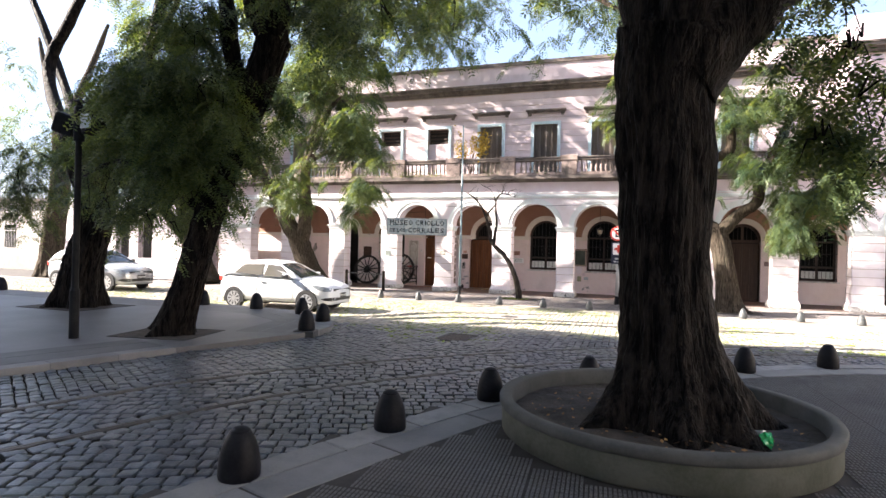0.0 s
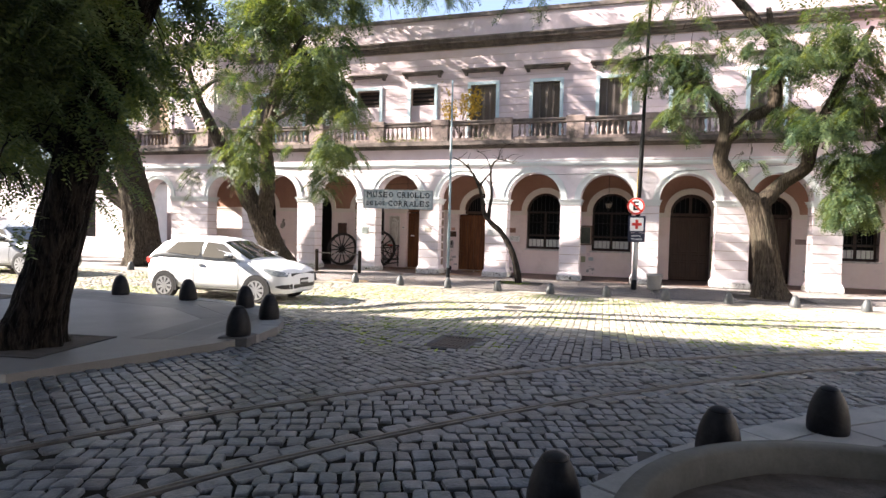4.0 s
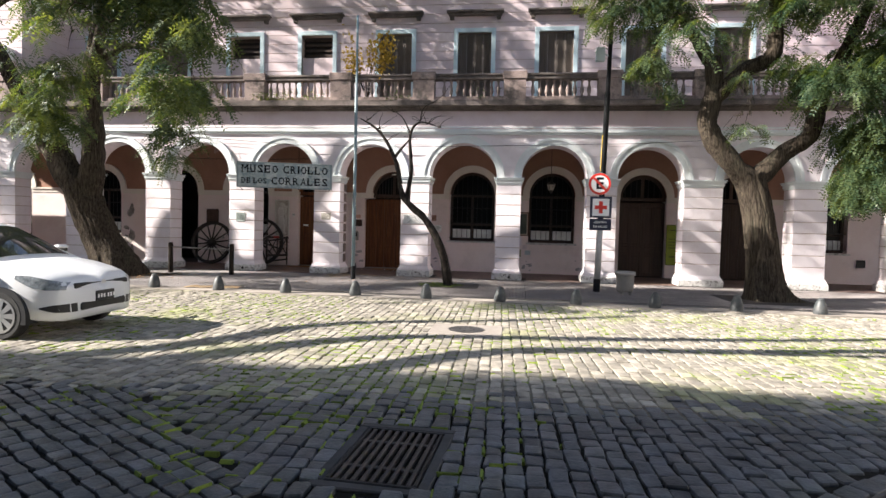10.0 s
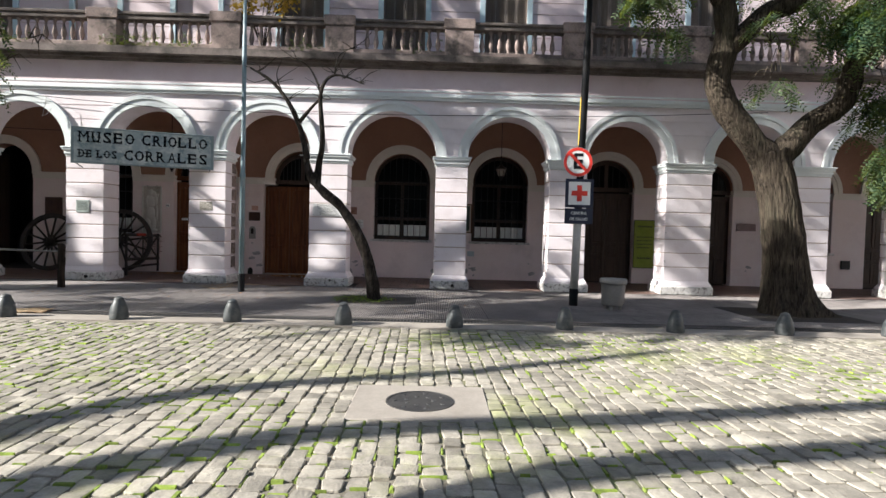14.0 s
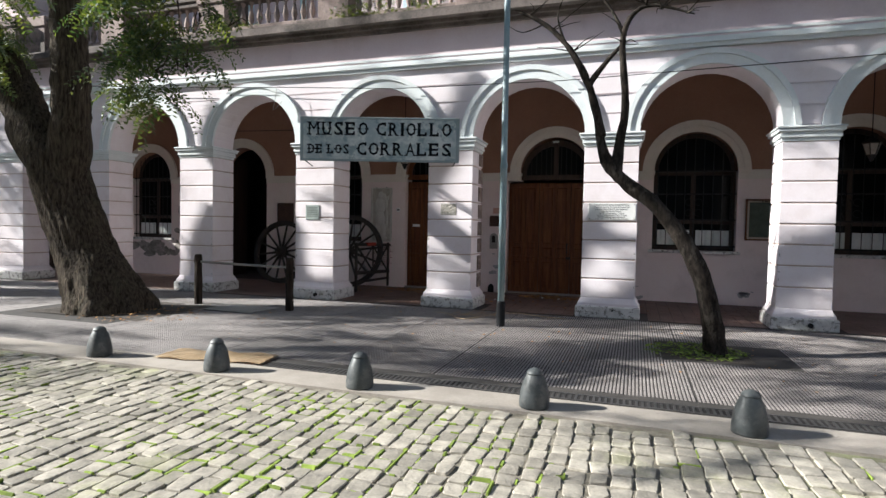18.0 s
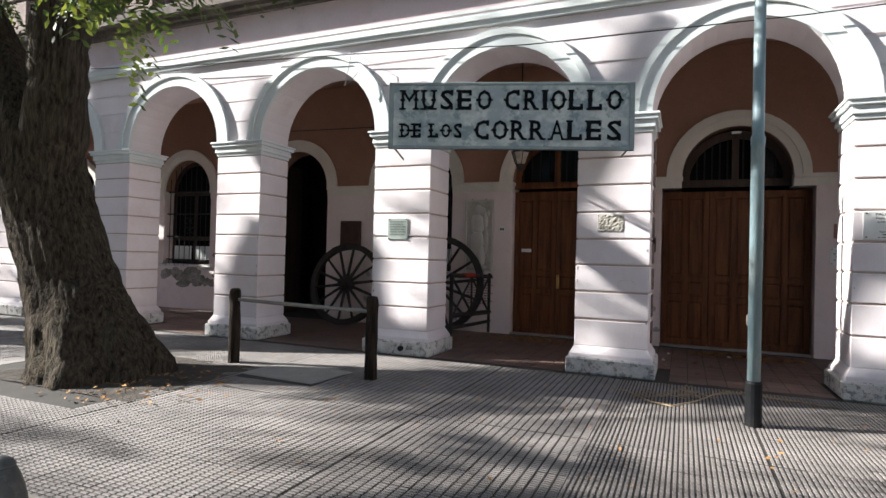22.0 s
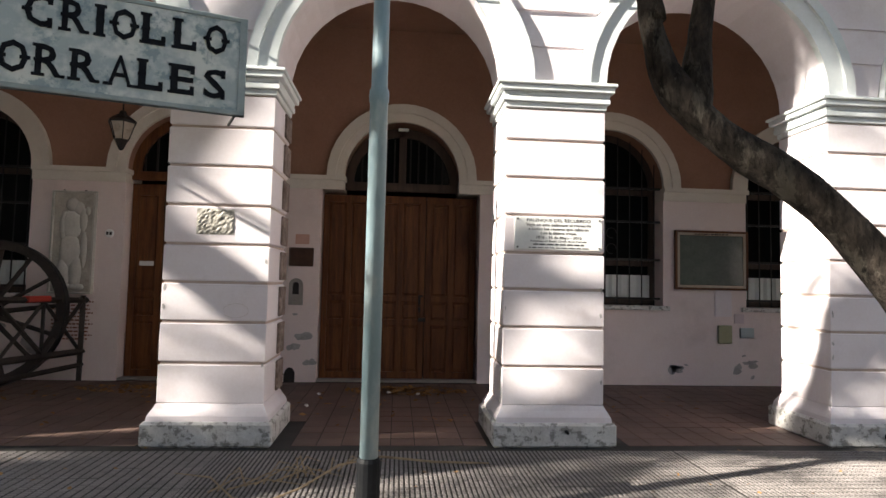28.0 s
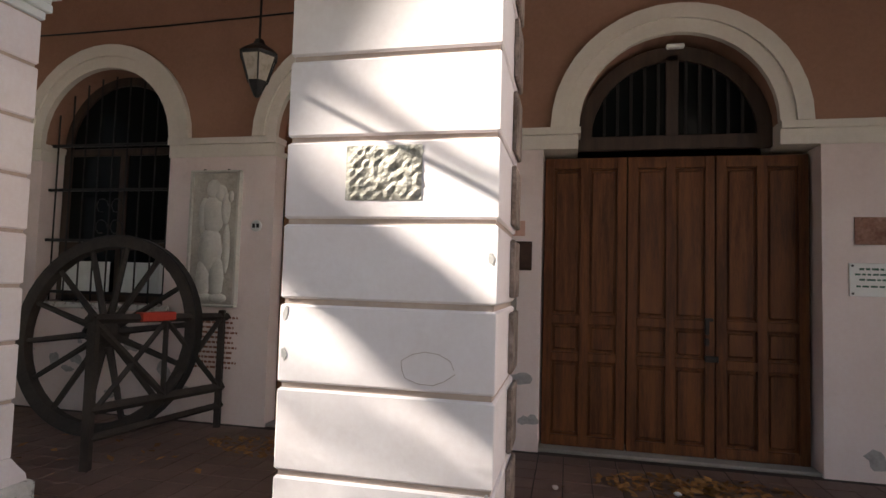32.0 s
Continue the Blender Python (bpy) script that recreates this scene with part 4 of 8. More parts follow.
def crown(x, y, z, r, rz, n, size, seed, amount=7.0, coarse=1.0):
    """n leaf clumps spread through an egg of radius r and half height rz."""
    rnd = random.Random(seed)
    out = []
    for i in range(n):
        while True:
            u = Vector((rnd.uniform(-1, 1), rnd.uniform(-1, 1), rnd.uniform(-1, 1)))
            if 0.2 < u.length < 1:
                break
        out.append((x + u.x * r, y + u.y * r, z + u.z * rz, size * rnd.uniform(0.7, 1.1), size * rnd.uniform(0.8, 1.5), amount * rnd.uniform(0.7, 1.3), coarse))
    return out


# The wide crown at 11 m is unseen, added to dim sky light below.
tree("tree", "huge dark old tipa tree growing in a round planter", (0.23, 6.45, 0.25),
     [(0.23, 6.44, 0.20, 0.66), (0.21, 6.44, 0.65, 0.53), (0.16, 6.44, 1.09, 0.45), (0.10, 6.44, 1.95, 0.42), (0.10, 6.44, 2.82, 0.46), (0.06, 6.44, 3.57, 0.46), (0.16, 6.44, 4.12, 0.58)],
     [[(0.22, 6.44, 3.75, 0.45), (0.72, 6.50, 4.30, 0.33), (1.25, 6.66, 4.78, 0.25), (2.29, 7.06, 5.6, 0.19), (3.70, 7.50, 6.77, 0.12), (4.86, 7.68, 8.19, 0.06)],
      [(0.08, 6.44, 3.94, 0.35), (-0.19, 6.53, 4.82, 0.27), (-0.81, 6.97, 6.24, 0.21), (-1.61, 7.15, 7.83, 0.13), (-1.96, 7.33, 9.25, 0.06)],
      [(0.16, 6.44, 4.03, 0.31), (0.43, 5.91, 5.36, 0.22), (0.87, 4.85, 6.95, 0.15), (1.05, 3.61, 8.36, 0.07)]],
     crown(0.8, 8.2, 9.4, 4.2, 1.8, 26, 1.2, 3, 3.0, 1.6) + crown(2.0, 6.9, 3.7, 0.42, 1.2, 11, 0.34, 31, 1.6) + crown(2.5, 7.0, 5.0, 0.9, 0.6, 9, 0.5, 32, 3) + crown(1.55, 6.9, 3.1, 0.12, 0.35, 3, 0.22, 36, 1.2)
     + crown(-1.2, 7.6, 6.0, 0.8, 0.5, 5, 0.5, 33, 4) + crown(0.0, 1.5, 11.0, 7.5, 1.5, 80, 1.8, 34, 3.6, 2.6),
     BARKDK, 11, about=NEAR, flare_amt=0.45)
# Its 11 m crown too is an unseen addition that blocks overhead sky.
tree("tree", "leaning dark-barked tipa tree with drooping foliage in the plaza", (-9.04, 9.1, 0.1),
     [(-9.0, 9.1, 0.08, 0.40), (-8.86, 9.1, 0.5, 0.33), (-8.62, 9.1, 1.16, 0.29), (-8.25, 9.1, 2.28, 0.27), (-7.7, 9.1, 3.7, 0.27), (-7.09, 9.1, 4.96, 0.29), (-6.74, 9.1, 5.89, 0.32)],
     [[(-7.25, 9.1, 4.5, 0.22), (-7.6, 9.0, 5.54, 0.17), (-7.8, 9.0, 6.65, 0.15), (-8.4, 9.2, 8.6, 0.12), (-9.0, 9.4, 10.4, 0.06)],
      [(-6.74, 9.1, 5.8, 0.25), (-7.13, 9.1, 6.35, 0.21), (-7.48, 9.3, 7.6, 0.17), (-7.2, 9.6, 9.6, 0.08)],
      [(-6.74, 9.1, 5.8, 0.25), (-6.5, 9.0, 6.8, 0.22), (-5.8, 9.2, 8.6, 0.15), (-5.0, 9.6, 10.0, 0.07)],
      [(-8.0, 9.1, 3.1, 0.06), (-7.5, 8.7, 3.7, 0.04), (-6.9, 8.6, 4.2, 0.02), (-6.4, 8.6, 4.4, 0.01)],
      [(-8.2, 9.1, 2.5, 0.10), (-9.2, 8.9, 3.2, 0.07), (-10.2, 8.8, 3.6, 0.04), (-11.2, 8.8, 3.3, 0.02)]],
     crown(-8.0, 8.5, 4.3, 1.15, 0.7, 28, 0.55, 51, 8) + crown(-10.5, 10.4, 4.4, 1.3, 1.0, 26, 0.6, 52, 7) + crown(-10.2, 9.8, 2.7, 1.1, 0.8, 9, 0.42, 53, 3) + crown(-11.8, 10.4, 3.3, 1.0, 1.0, 13, 0.5, 59, 4) + crown(-8.2, 8.7, 2.8, 0.9, 0.8, 9, 0.4, 54, 3) + crown(-8.6, 9.1, 5.9, 1.2, 0.6, 9, 0.55, 60, 5) + crown(-12.0, 10.2, 5.3, 0.9, 0.9, 6, 0.5, 61, 4)
     + crown(-5.0, 9.4, 6.3, 1.7, 0.8, 12, 0.7, 55, 6) + crown(-7.4, 9.2, 7.9, 2.6, 0.9, 9, 0.8, 56, 4) + crown(-6.4, 9.8, 6.3, 1.0, 0.7, 9, 0.55, 57, 5) + crown(-9.0, 3.0, 11.0, 6.5, 1.5, 55, 1.8, 58, 3.2, 2.6),
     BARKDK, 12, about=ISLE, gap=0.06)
def outward(*pts):
    """Limb points of the plaza's back tree that lean out towards the street."""
    inv = REAR.inverted()
    return [(*(inv @ Vector(p[:3])), p[3] / 0.9) for p in pts]


tree("tree", "large leaning dark tipa tree at the back of the plaza", (-15.55, 12.1, 0.02),
     [(-15.6, 12.1, -0.02, 0.66), (-15.5, 12.1, 0.7, 0.56), (-15.31, 12.1, 1.55, 0.50), (-14.9, 12.1, 2.6, 0.42), (-14.45, 12.05, 4.2, 0.25), (-14.2, 12.0, 5.0, 0.19)] + outward((-13.4, 12.0, 6.0, 0.17), (-12.7, 12.0, 7.4, 0.15), (-12.2, 12.0, 9.4, 0.12)),
     [[(-15.1, 12.1, 2.3, 0.26), (-16.0, 12.05, 4.6, 0.20)] + outward((-16.6, 12.0, 6.8, 0.17), (-15.8, 12.0, 8.2, 0.15), (-15.0, 12.0, 9.6, 0.12), (-15.4, 12.0, 11.0, 0.06)),
      [(-15.2, 12.2, 2.1, 0.24), (-16.5, 12.8, 4.8, 0.17)] + outward((-17.2, 13.0, 6.6, 0.14), (-18.3, 13.0, 8.8, 0.12), (-19.6, 13.0, 10.9, 0.08)),
      outward((-12.9, 12.0, 7.0, 0.10), (-11.8, 11.8, 8.0, 0.07), (-10.9, 11.7, 9.4, 0.04))],
     crown(-13.6, 11.4, 4.2, 1.3, 0.9, 9, 0.6, 71, 6) + crown(-16.4, 11.4, 3.4, 1.4, 1.0, 9, 0.6, 72, 5),
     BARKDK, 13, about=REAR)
# Crowns above 10 m are out of view, placed to dapple the arcade front.
tree("tree", "thick sunlit tipa tree leaning over the arcade pavement", (-14.05, 22.75, 0.0),
     [(-13.97, 22.75, -0.5, 0.74), (-13.98, 22.75, -0.05, 0.66), (-14.14, 22.75, 0.38, 0.53), (-14.48, 22.8, 0.9, 0.455), (-14.98, 22.8, 1.95, 0.44), (-15.22, 22.8, 2.55, 0.42)],
     [[(-14.95, 22.8, 2.2, 0.36), (-14.76, 22.75, 2.95, 0.31), (-14.70, 22.7, 3.6, 0.28), (-14.73, 22.7, 4.3, 0.27), (-14.7, 22.6, 5.3, 0.23), (-14.1, 22.2, 7.0, 0.14), (-13.2, 21.8, 8.8, 0.07)],
      [(-15.2, 22.8, 2.35, 0.42), (-15.75, 22.8, 3.1, 0.37), (-16.25, 22.8, 3.94, 0.32), (-16.8, 22.6, 5.0, 0.24), (-17.6, 22.2, 6.8, 0.13), (-18.0, 21.8, 8.6, 0.06)],
      [(-14.7, 22.5, 5.6, 0.14), (-13.4, 22.2, 6.1, 0.09), (-12.2, 22.2, 5.9, 0.04)],
      [(-14.7, 22.6, 5.4, 0.15), (-13.2, 21.2, 6.6, 0.12), (-11.8, 19.6, 7.2, 0.09), (-10.4, 18.1, 7.3, 0.04)]],
     crown(-14.2, 19.7, 6.9, 2.3, 1.8, 11, 0.6, 91, 7, 1.2) + crown(-12.7, 22.4, 4.75, 0.5, 0.4, 7, 0.36, 92, 7) + crown(-16.5, 21.8, 4.0, 0.7, 1.3, 5, 0.45, 93, 6)
     + crown(-14.2, 20.7, 4.9, 0.7, 0.7, 4, 0.42, 95, 6) + crown(-12.7, 20.9, 6.4, 1.6, 1.4, 6, 0.5, 101, 8, 1.2) + crown(-10.6, 18.2, 6.5, 1.6, 1.5, 24, 0.5, 108, 9, 1.25) + crown(-12.1, 18.8, 7.2, 1.6, 1.2, 12, 0.5, 109, 9, 1.25) + crown(-9.9, 18.3, 8.6, 1.5, 0.9, 13, 0.5, 114, 8, 1.3) + crown(-9.0, 17.8, 4.1, 0.5, 0.8, 7, 0.35, 110, 6) + crown(-13.4, 19.4, 3.9, 0.6, 0.8, 5, 0.36, 111, 6) + crown(-10.0, 22.2, 12.9, 3.4, 0.9, 26, 0.9, 105, 4.5, 1.3) + crown(-10.9, 20.9, 4.7, 0.35, 0.8, 5, 0.3, 102, 4) + crown(-10.6, 21.4, 4.15, 0.6, 0.3, 5, 0.26, 106, 6) + crown(-13.3, 21.4, 5.4, 0.8, 0.4, 5, 0.4, 113, 6) + crown(-11.1, 21.3, 3.45, 0.35, 0.45, 4, 0.28, 107, 4) + crown(-17.0, 24.3, 14.6, 3.2, 1.6, 21, 1.3, 103, 2.4, 2.2) + crown(-7.0, 22.0, 12.0, 2.4, 0.9, 9, 0.9, 104, 4, 1.4) + crown(-13.0, 24.0, 14.8, 5.4, 2.0, 32, 1.4, 96, 2.2, 2.2) + crown(-11.0, 22.7, 11.0, 3.2, 1.1, 24, 0.85, 98, 5) + crown(-8.8, 22.0, 11.2, 2.3, 0.7, 22, 0.8, 115, 6) + crown(-13.6, 22.35, 10.2, 1.8, 0.6, 16, 0.6, 116, 6) + crown(-14.2, 18.9, 7.2, 3.0, 0.9, 6, 0.6, 99, 7, 1.2),
     BARK, 14, flare_amt=0.2, gap=0.14)
# Several clumps and the last two limbs are added to shape arcade shadows.
tree("tree", "forked sunlit tipa tree beside the end of the arcade", (-20.6, 22.6, 0.0),
     [(-20.5, 22.6, -0.03, 0.85), (-20.65, 22.6, 0.7, 0.68), (-20.95, 22.6, 2.35, 0.60), (-21.5, 22.6, 4.1, 0.54), (-21.9, 22.6, 5.4, 0.48)],
     [[(-21.8, 22.6, 5.2, 0.24), (-21.25, 22.05, 6.6, 0.18), (-20.4, 22.28, 7.6, 0.16), (-19.9, 22.3, 8.0, 0.15), (-19.4, 22.2, 9.2, 0.11), (-19.5, 22.0, 10.6, 0.08)],
      [(-21.9, 22.6, 5.2, 0.33), (-22.5, 22.5, 7.3, 0.30), (-23.6, 22.4, 8.5, 0.26), (-24.4, 22.2, 9.9, 0.1)],
      [(-20.9, 22.6, 2.2, 0.34), (-22.4, 22.5, 3.2, 0.28), (-24.0, 22.4, 5.6, 0.22), (-24.6, 22.2, 7.8, 0.1)],
      [(-21.25, 22.05, 6.6, 0.2), (-20.6, 22.23, 7.7, 0.18), (-19.76, 22.21, 7.67, 0.20), (-18.99, 22.21, 7.10, 0.19), (-18.0, 22.3, 6.9, 0.11), (-16.9, 22.2, 7.4, 0.07), (-15.9, 22.1, 7.5, 0.04)],
      [(-20.6, 22.23, 7.7, 0.07), (-19.77, 22.21, 8.24, 0.04), (-18.97, 22.21, 7.81, 0.035), (-18.0, 22.2, 7.6, 0.02)]],
     crown(-19.6, 21.8, 6.2, 0.9, 1.2, 3, 0.5, 155, 5) + crown(-24.9, 21.8, 4.2, 1.0, 1.4, 9, 0.7, 152, 4) + crown(-20.8, 19.2, 7.6, 2.6, 0.8, 8, 0.55, 154, 11) + crown(-17.6, 17.6, 9.8, 1.7, 0.8, 6, 0.7, 157, 8, 1.5) + crown(-22.0, 22.6, 15.5, 5.4, 2.6, 14, 1.4, 153, 2.0, 2.2),
     BARK, 15, gap=0.14)
# Crowns above 11 m and their limb are unseen, added to shade the front.
tree("tree", "twisted sunlit tipa tree with a swollen trunk on the arcade pavement", (2.85, 22.5, 0.0),
     [(2.9, 22.5, -0.12, 0.52), (2.82, 22.5, 0.3, 0.40), (2.74, 22.5, 1.07, 0.345), (2.58, 22.5, 2.1, 0.32), (2.36, 22.5, 2.95, 0.33)],
     [[(2.42, 22.5, 2.75, 0.27), (1.82, 22.5, 3.38, 0.24), (1.38, 22.5, 4.1, 0.23), (1.5, 22.5, 4.92, 0.21), (1.44, 22.5, 5.7, 0.18)],
      [(2.5, 22.5, 2.8, 0.26), (3.11, 22.5, 3.47, 0.20), (3.61, 22.4, 3.86, 0.19), (3.75, 22.3, 4.6, 0.17), (4.3, 22.0, 6.2, 0.12), (4.9, 21.8, 7.6, 0.06)],
      [(1.5, 22.5, 4.7, 0.19), (2.1, 22.4, 5.34, 0.17), (2.7, 22.4, 5.67, 0.17), (2.72, 22.3, 6.6, 0.15), (2.4, 22.0, 8.4, 0.07)],
      [(1.45, 22.5, 5.5, 0.15), (0.6, 22.3, 6.6, 0.11), (-0.4, 22.1, 7.2, 0.06), (-1.4, 22.0, 7.1, 0.03)],
      [(2.5, 22.1, 7.6, 0.13), (0.8, 22.1, 9.6, 0.12), (-1.4, 22.2, 11.2, 0.09), (-3.6, 22.9, 12.9, 0.04)]],
     crown(2.9, 22.0, 6.9, 2.0, 1.1, 15, 0.55, 171, 7) + crown(4.7, 21.9, 5.3, 1.1, 1.0, 14, 0.45, 172, 8) + crown(4.9, 21.9, 3.9, 0.6, 0.7, 12, 0.4, 173, 7) + crown(4.6, 21.9, 2.8, 0.28, 0.55, 6, 0.28, 174, 6)
     + crown(3.6, 22.0, 4.9, 0.7, 0.7, 10, 0.42, 175, 6) + crown(6.0, 21.9, 4.8, 0.9, 1.3, 13, 0.45, 180, 7) + crown(0.6, 22.0, 6.1, 0.9, 0.5, 10, 0.42, 181, 5) + crown(0.0, 21.9, 5.1, 0.25, 0.5, 3, 0.2, 182, 2) + crown(1.9, 21.9, 4.4, 0.35, 0.6, 5, 0.3, 183, 5)
     + crown(4.0, 22.0, 12.0, 4.2, 2.4, 22, 1.5, 176, 1.3, 2.2) + crown(0.1, 21.9, 7.5, 1.3, 1.1, 13, 0.6, 179, 6) + crown(-3.5, 21.9, 11.6, 3.0, 1.0, 13, 1.0, 177, 3.5, 1.5) + crown(-3.3, 24.0, 13.9, 3.4, 1.2, 14, 1.1, 178, 3.5, 1.5),
     BARK, 16, flare_amt=0.25, gap=0.08)
# This whole tree is an addition that shades the arcade's upper wall.
tree("tree", "tall tipa tree added beyond the arcade's end to shade its wall", (-29.3, 21.6, 0.0),
     [(-29.3, 21.6, -0.03, 0.7), (-29.4, 21.6, 0.7, 0.56), (-29.2, 21.6, 2.5, 0.5), (-29.0, 21.7, 5.0, 0.45), (-29.2, 21.8, 8.0, 0.36)],
     [[(-29.2, 21.8, 7.6, 0.26), (-30.4, 22.0, 10.0, 0.2), (-31.6, 22.2, 13.0, 0.08)], [(-29.2, 21.8, 7.6, 0.28), (-28.0, 22.2, 10.4, 0.2), (-27.0, 22.6, 13.4, 0.08)]],
     crown(-29.5, 22.8, 8.0, 3.2, 1.8, 13, 1.1, 192, 3.5, 1.6) + crown(-28.3, 16.4, 9.6, 2.4, 0.8, 4, 0.8, 193, 4, 1.5),
     BARK, 19, gap=0.04)
def bare_twigs(starts):
    """Fine winter twigs that fork from each start."""
    rnd, out = random.Random(21), []
    for p in starts:
        for k in range(4):
            a, l = rnd.uniform(0, 6.28), rnd.uniform(0.25, 0.6)
            d = Vector((math.cos(a), 0.5 * math.sin(a), rnd.uniform(-0.1, 0.8)))
            p0 = Vector(p)
            p1 = p0 + d * (l * 0.5) + Vector((0, 0, rnd.uniform(-0.04, 0.06)))
            p2 = p1 + (d + Vector((rnd.uniform(-0.5, 0.5), 0, rnd.uniform(-0.5, 0.3)))) * (l * 0.5)
            out.append([(*p0, 0.009), (*p1, 0.006), (*p2, 0.003)])
    return out


tree("tree", "small bare leaning street tree with black twigs", (-4.8, 23.1, 0.0),
     [(-4.78, 23.1, -0.02, 0.155), (-4.84, 23.1, 0.4, 0.12), (-5.03, 23.1, 1.07, 0.105), (-5.46, 23.28, 1.74, 0.09), (-5.85, 23.41, 2.06, 0.088), (-6.10, 23.48, 2.34, 0.085), (-6.20, 23.5, 2.62, 0.06), (-6.25, 23.5, 2.9, 0.05)],
     [[(-6.2, 23.5, 2.7, 0.066), (-6.28, 23.5, 3.05, 0.058), (-6.4, 23.5, 3.43, 0.05), (-6.64, 23.5, 3.88, 0.038), (-6.97, 23.5, 4.24, 0.03), (-7.35, 23.5, 4.45, 0.012)],
      [(-6.0, 23.46, 2.2, 0.09), (-5.97, 23.49, 2.6, 0.066), (-5.91, 23.5, 3.12, 0.05), (-5.96, 23.5, 4.01, 0.037), (-5.69, 23.5, 4.36, 0.025), (-5.11, 23.5, 4.2, 0.008)],
      [(-6.38, 23.5, 3.4, 0.045), (-6.15, 23.5, 3.7, 0.03), (-5.93, 23.55, 3.95, 0.02)],
      [(-5.94, 23.5, 4.0, 0.03), (-6.2, 23.6, 4.5, 0.015), (-6.5, 23.6, 4.7, 0.006)], [(-5.7, 23.5, 4.35, 0.02), (-5.6, 23.4, 4.7, 0.01), (-5.3, 23.4, 4.9, 0.004)],
      [(-5.5, 23.5, 4.3, 0.012), (-5.35, 23.6, 4.5, 0.008), (-5.0, 23.6, 4.55, 0.003)], [(-6.7, 23.5, 3.95, 0.02), (-6.8, 23.4, 4.3, 0.01), (-6.7, 23.4, 4.6, 0.004)],
      [(-7.0, 23.5, 4.25, 0.012), (-7.3, 23.6, 4.2, 0.007), (-7.5, 23.6, 4.3, 0.003)]]
      + bare_twigs(((-7.20, 23.50, 4.38), (-6.90, 23.50, 4.15), (-6.60, 23.50, 3.85), (-5.50, 23.50, 4.30), (-5.20, 23.50, 4.22), (-5.70, 23.50, 4.40), (-5.95, 23.50, 3.90), (-6.45, 23.60, 4.65), (-5.35, 23.40, 4.85))),
     [], BARKBLK, 18, roots=False, group="street trees")

# ---- bollards ----
def bollard(x, y, z, r, h, mat, label, group):
    t = thing("bollard", label, "bollard", pose(x, y, z), group)
    bm = B()
    if mat is BOLLGR:
        lathe(bm, [(r * 0.97, 0), (r, h * 0.05), (r * 0.99, h * 0.2), (r * 0.93, h * 0.38), (r * 0.83, h * 0.55), (r * 0.70, h * 0.70), (r * 0.55, h * 0.82), (r * 0.50, h * 0.855)], 24)
        part("body", bm, mat, t, smooth=True)
        bm = B()
        lathe(bm, [(r * 0.54, h * 0.85), (r * 0.55, h * 0.865), (r * 0.50, h * 0.90), (r * 0.40, h * 0.945), (r * 0.25, h * 0.98), (r * 0.08, h)], 20)
        part("cap", bm, mat, t, smooth=True)
        return t
    lathe(bm, [(r * 0.96, 0), (r, h * 0.06), (r * 1.0, h * 0.2), (r * 0.96, h * 0.38), (r * 0.86, h * 0.58), (r * 0.70, h * 0.76), (r * 0.52, h * 0.89), (r * 0.46, h * 0.91)], 28)
    part("body", bm, mat, t, smooth=True)
    bm = B()
    lathe(bm, [(r * 0.49, h * 0.905), (r * 0.485, h * 0.92), (r * 0.40, h * 0.955), (r * 0.26, h * 0.985), (r * 0.08, h)], 20)
    part("cap", bm, mat, t, smooth=True)
    return t


first = bollard(-3.11, 3.95, 0.07, 0.166, 0.41, BOLLBK, "black egg-shaped iron bollard on the kerb", "black bollards")
for x, y in ((-2.52, 5.55), (-1.86, 7.12), (-0.77, 8.5), (0.27, 9.55), (1.52, 10.58), (2.97, 11.65)):
    copy_thing(first, NEAR @ pose(x, y, 0.07))
for x, y, z, k in ((-6.54, 10.24, 0.225, 1.03), (-7.09, 11.78, 0.20, 1.03), (-8.30, 12.76, 0.20, 1.03), (-10.0, 13.16, 0.20, 1.06), (-11.84, 13.2, 0.20, 1.06), (-16.4, 13.4, 0.20, 1.06), (-20.5, 13.4, 0.20, 1.06)):
    copy_thing(first, pose(x, y, z)).scale = (k, k, k)
first.matrix_basis = NEAR @ pose(-3.11, 3.95, 0.07)
bm = B()
box(bm, -0.21, -0.19, 0.0, 0.21, 0.19, 0.2, 0.015)
solo("bollard_plinth", bm, DARKSTONE, "square dark stone plinth under a corner bollard", "plinth", m=pose(-6.55, 10.24, 0.025, 0, 0, 14))
grey = bollard(-11.2, 20.25, 0.012, 0.125, 0.32, BOLLGR, "grey-painted egg-shaped bollard on the cream kerb strip", "grey bollards")
for i in range(1, 14):
    copy_thing(grey, pose(-11.2 + 1.572 * i, 20.25 - (0.03 if i % 3 else 0.0), 0.012))
for x in (-16.6, -18.9, -23.5):
    copy_thing(grey, pose(x, 20.25, 0.012))
# ---- setts of the street ----
RAIL_OUT = [(-9.4, -5.2), (-7.9, 0.5), (-7.1, 3.2), (-6.2, 5.9), (-5.3, 7.45), (-4.2, 8.85), (-3.3, 9.85), (-2.2, 10.92), (-1.1, 11.85), (0.45, 12.95), (3.0, 14.3), (8.0, 16.0)]
RAIL_IN = [(-8.1, -5.5), (-6.6, 0.0), (-5.8, 2.6), (-4.85, 5.3), (-4.2, 6.6), (-3.4, 7.75), (-2.5, 8.85), (-1.5, 9.9), (-0.3, 11.05), (1.2, 12.3), (3.6, 13.55), (8.5, 15.1)]


def lift(line):
    out = []
    for x, y in line:
        k = 1 - street_z(y) / 1.75
        out.append((-1.5 + (x + 1.5) * k, 4.2 + (y - 4.2) * k))
    return out


RAIL_OUT, RAIL_IN = lift(RAIL_OUT), lift(RAIL_IN)


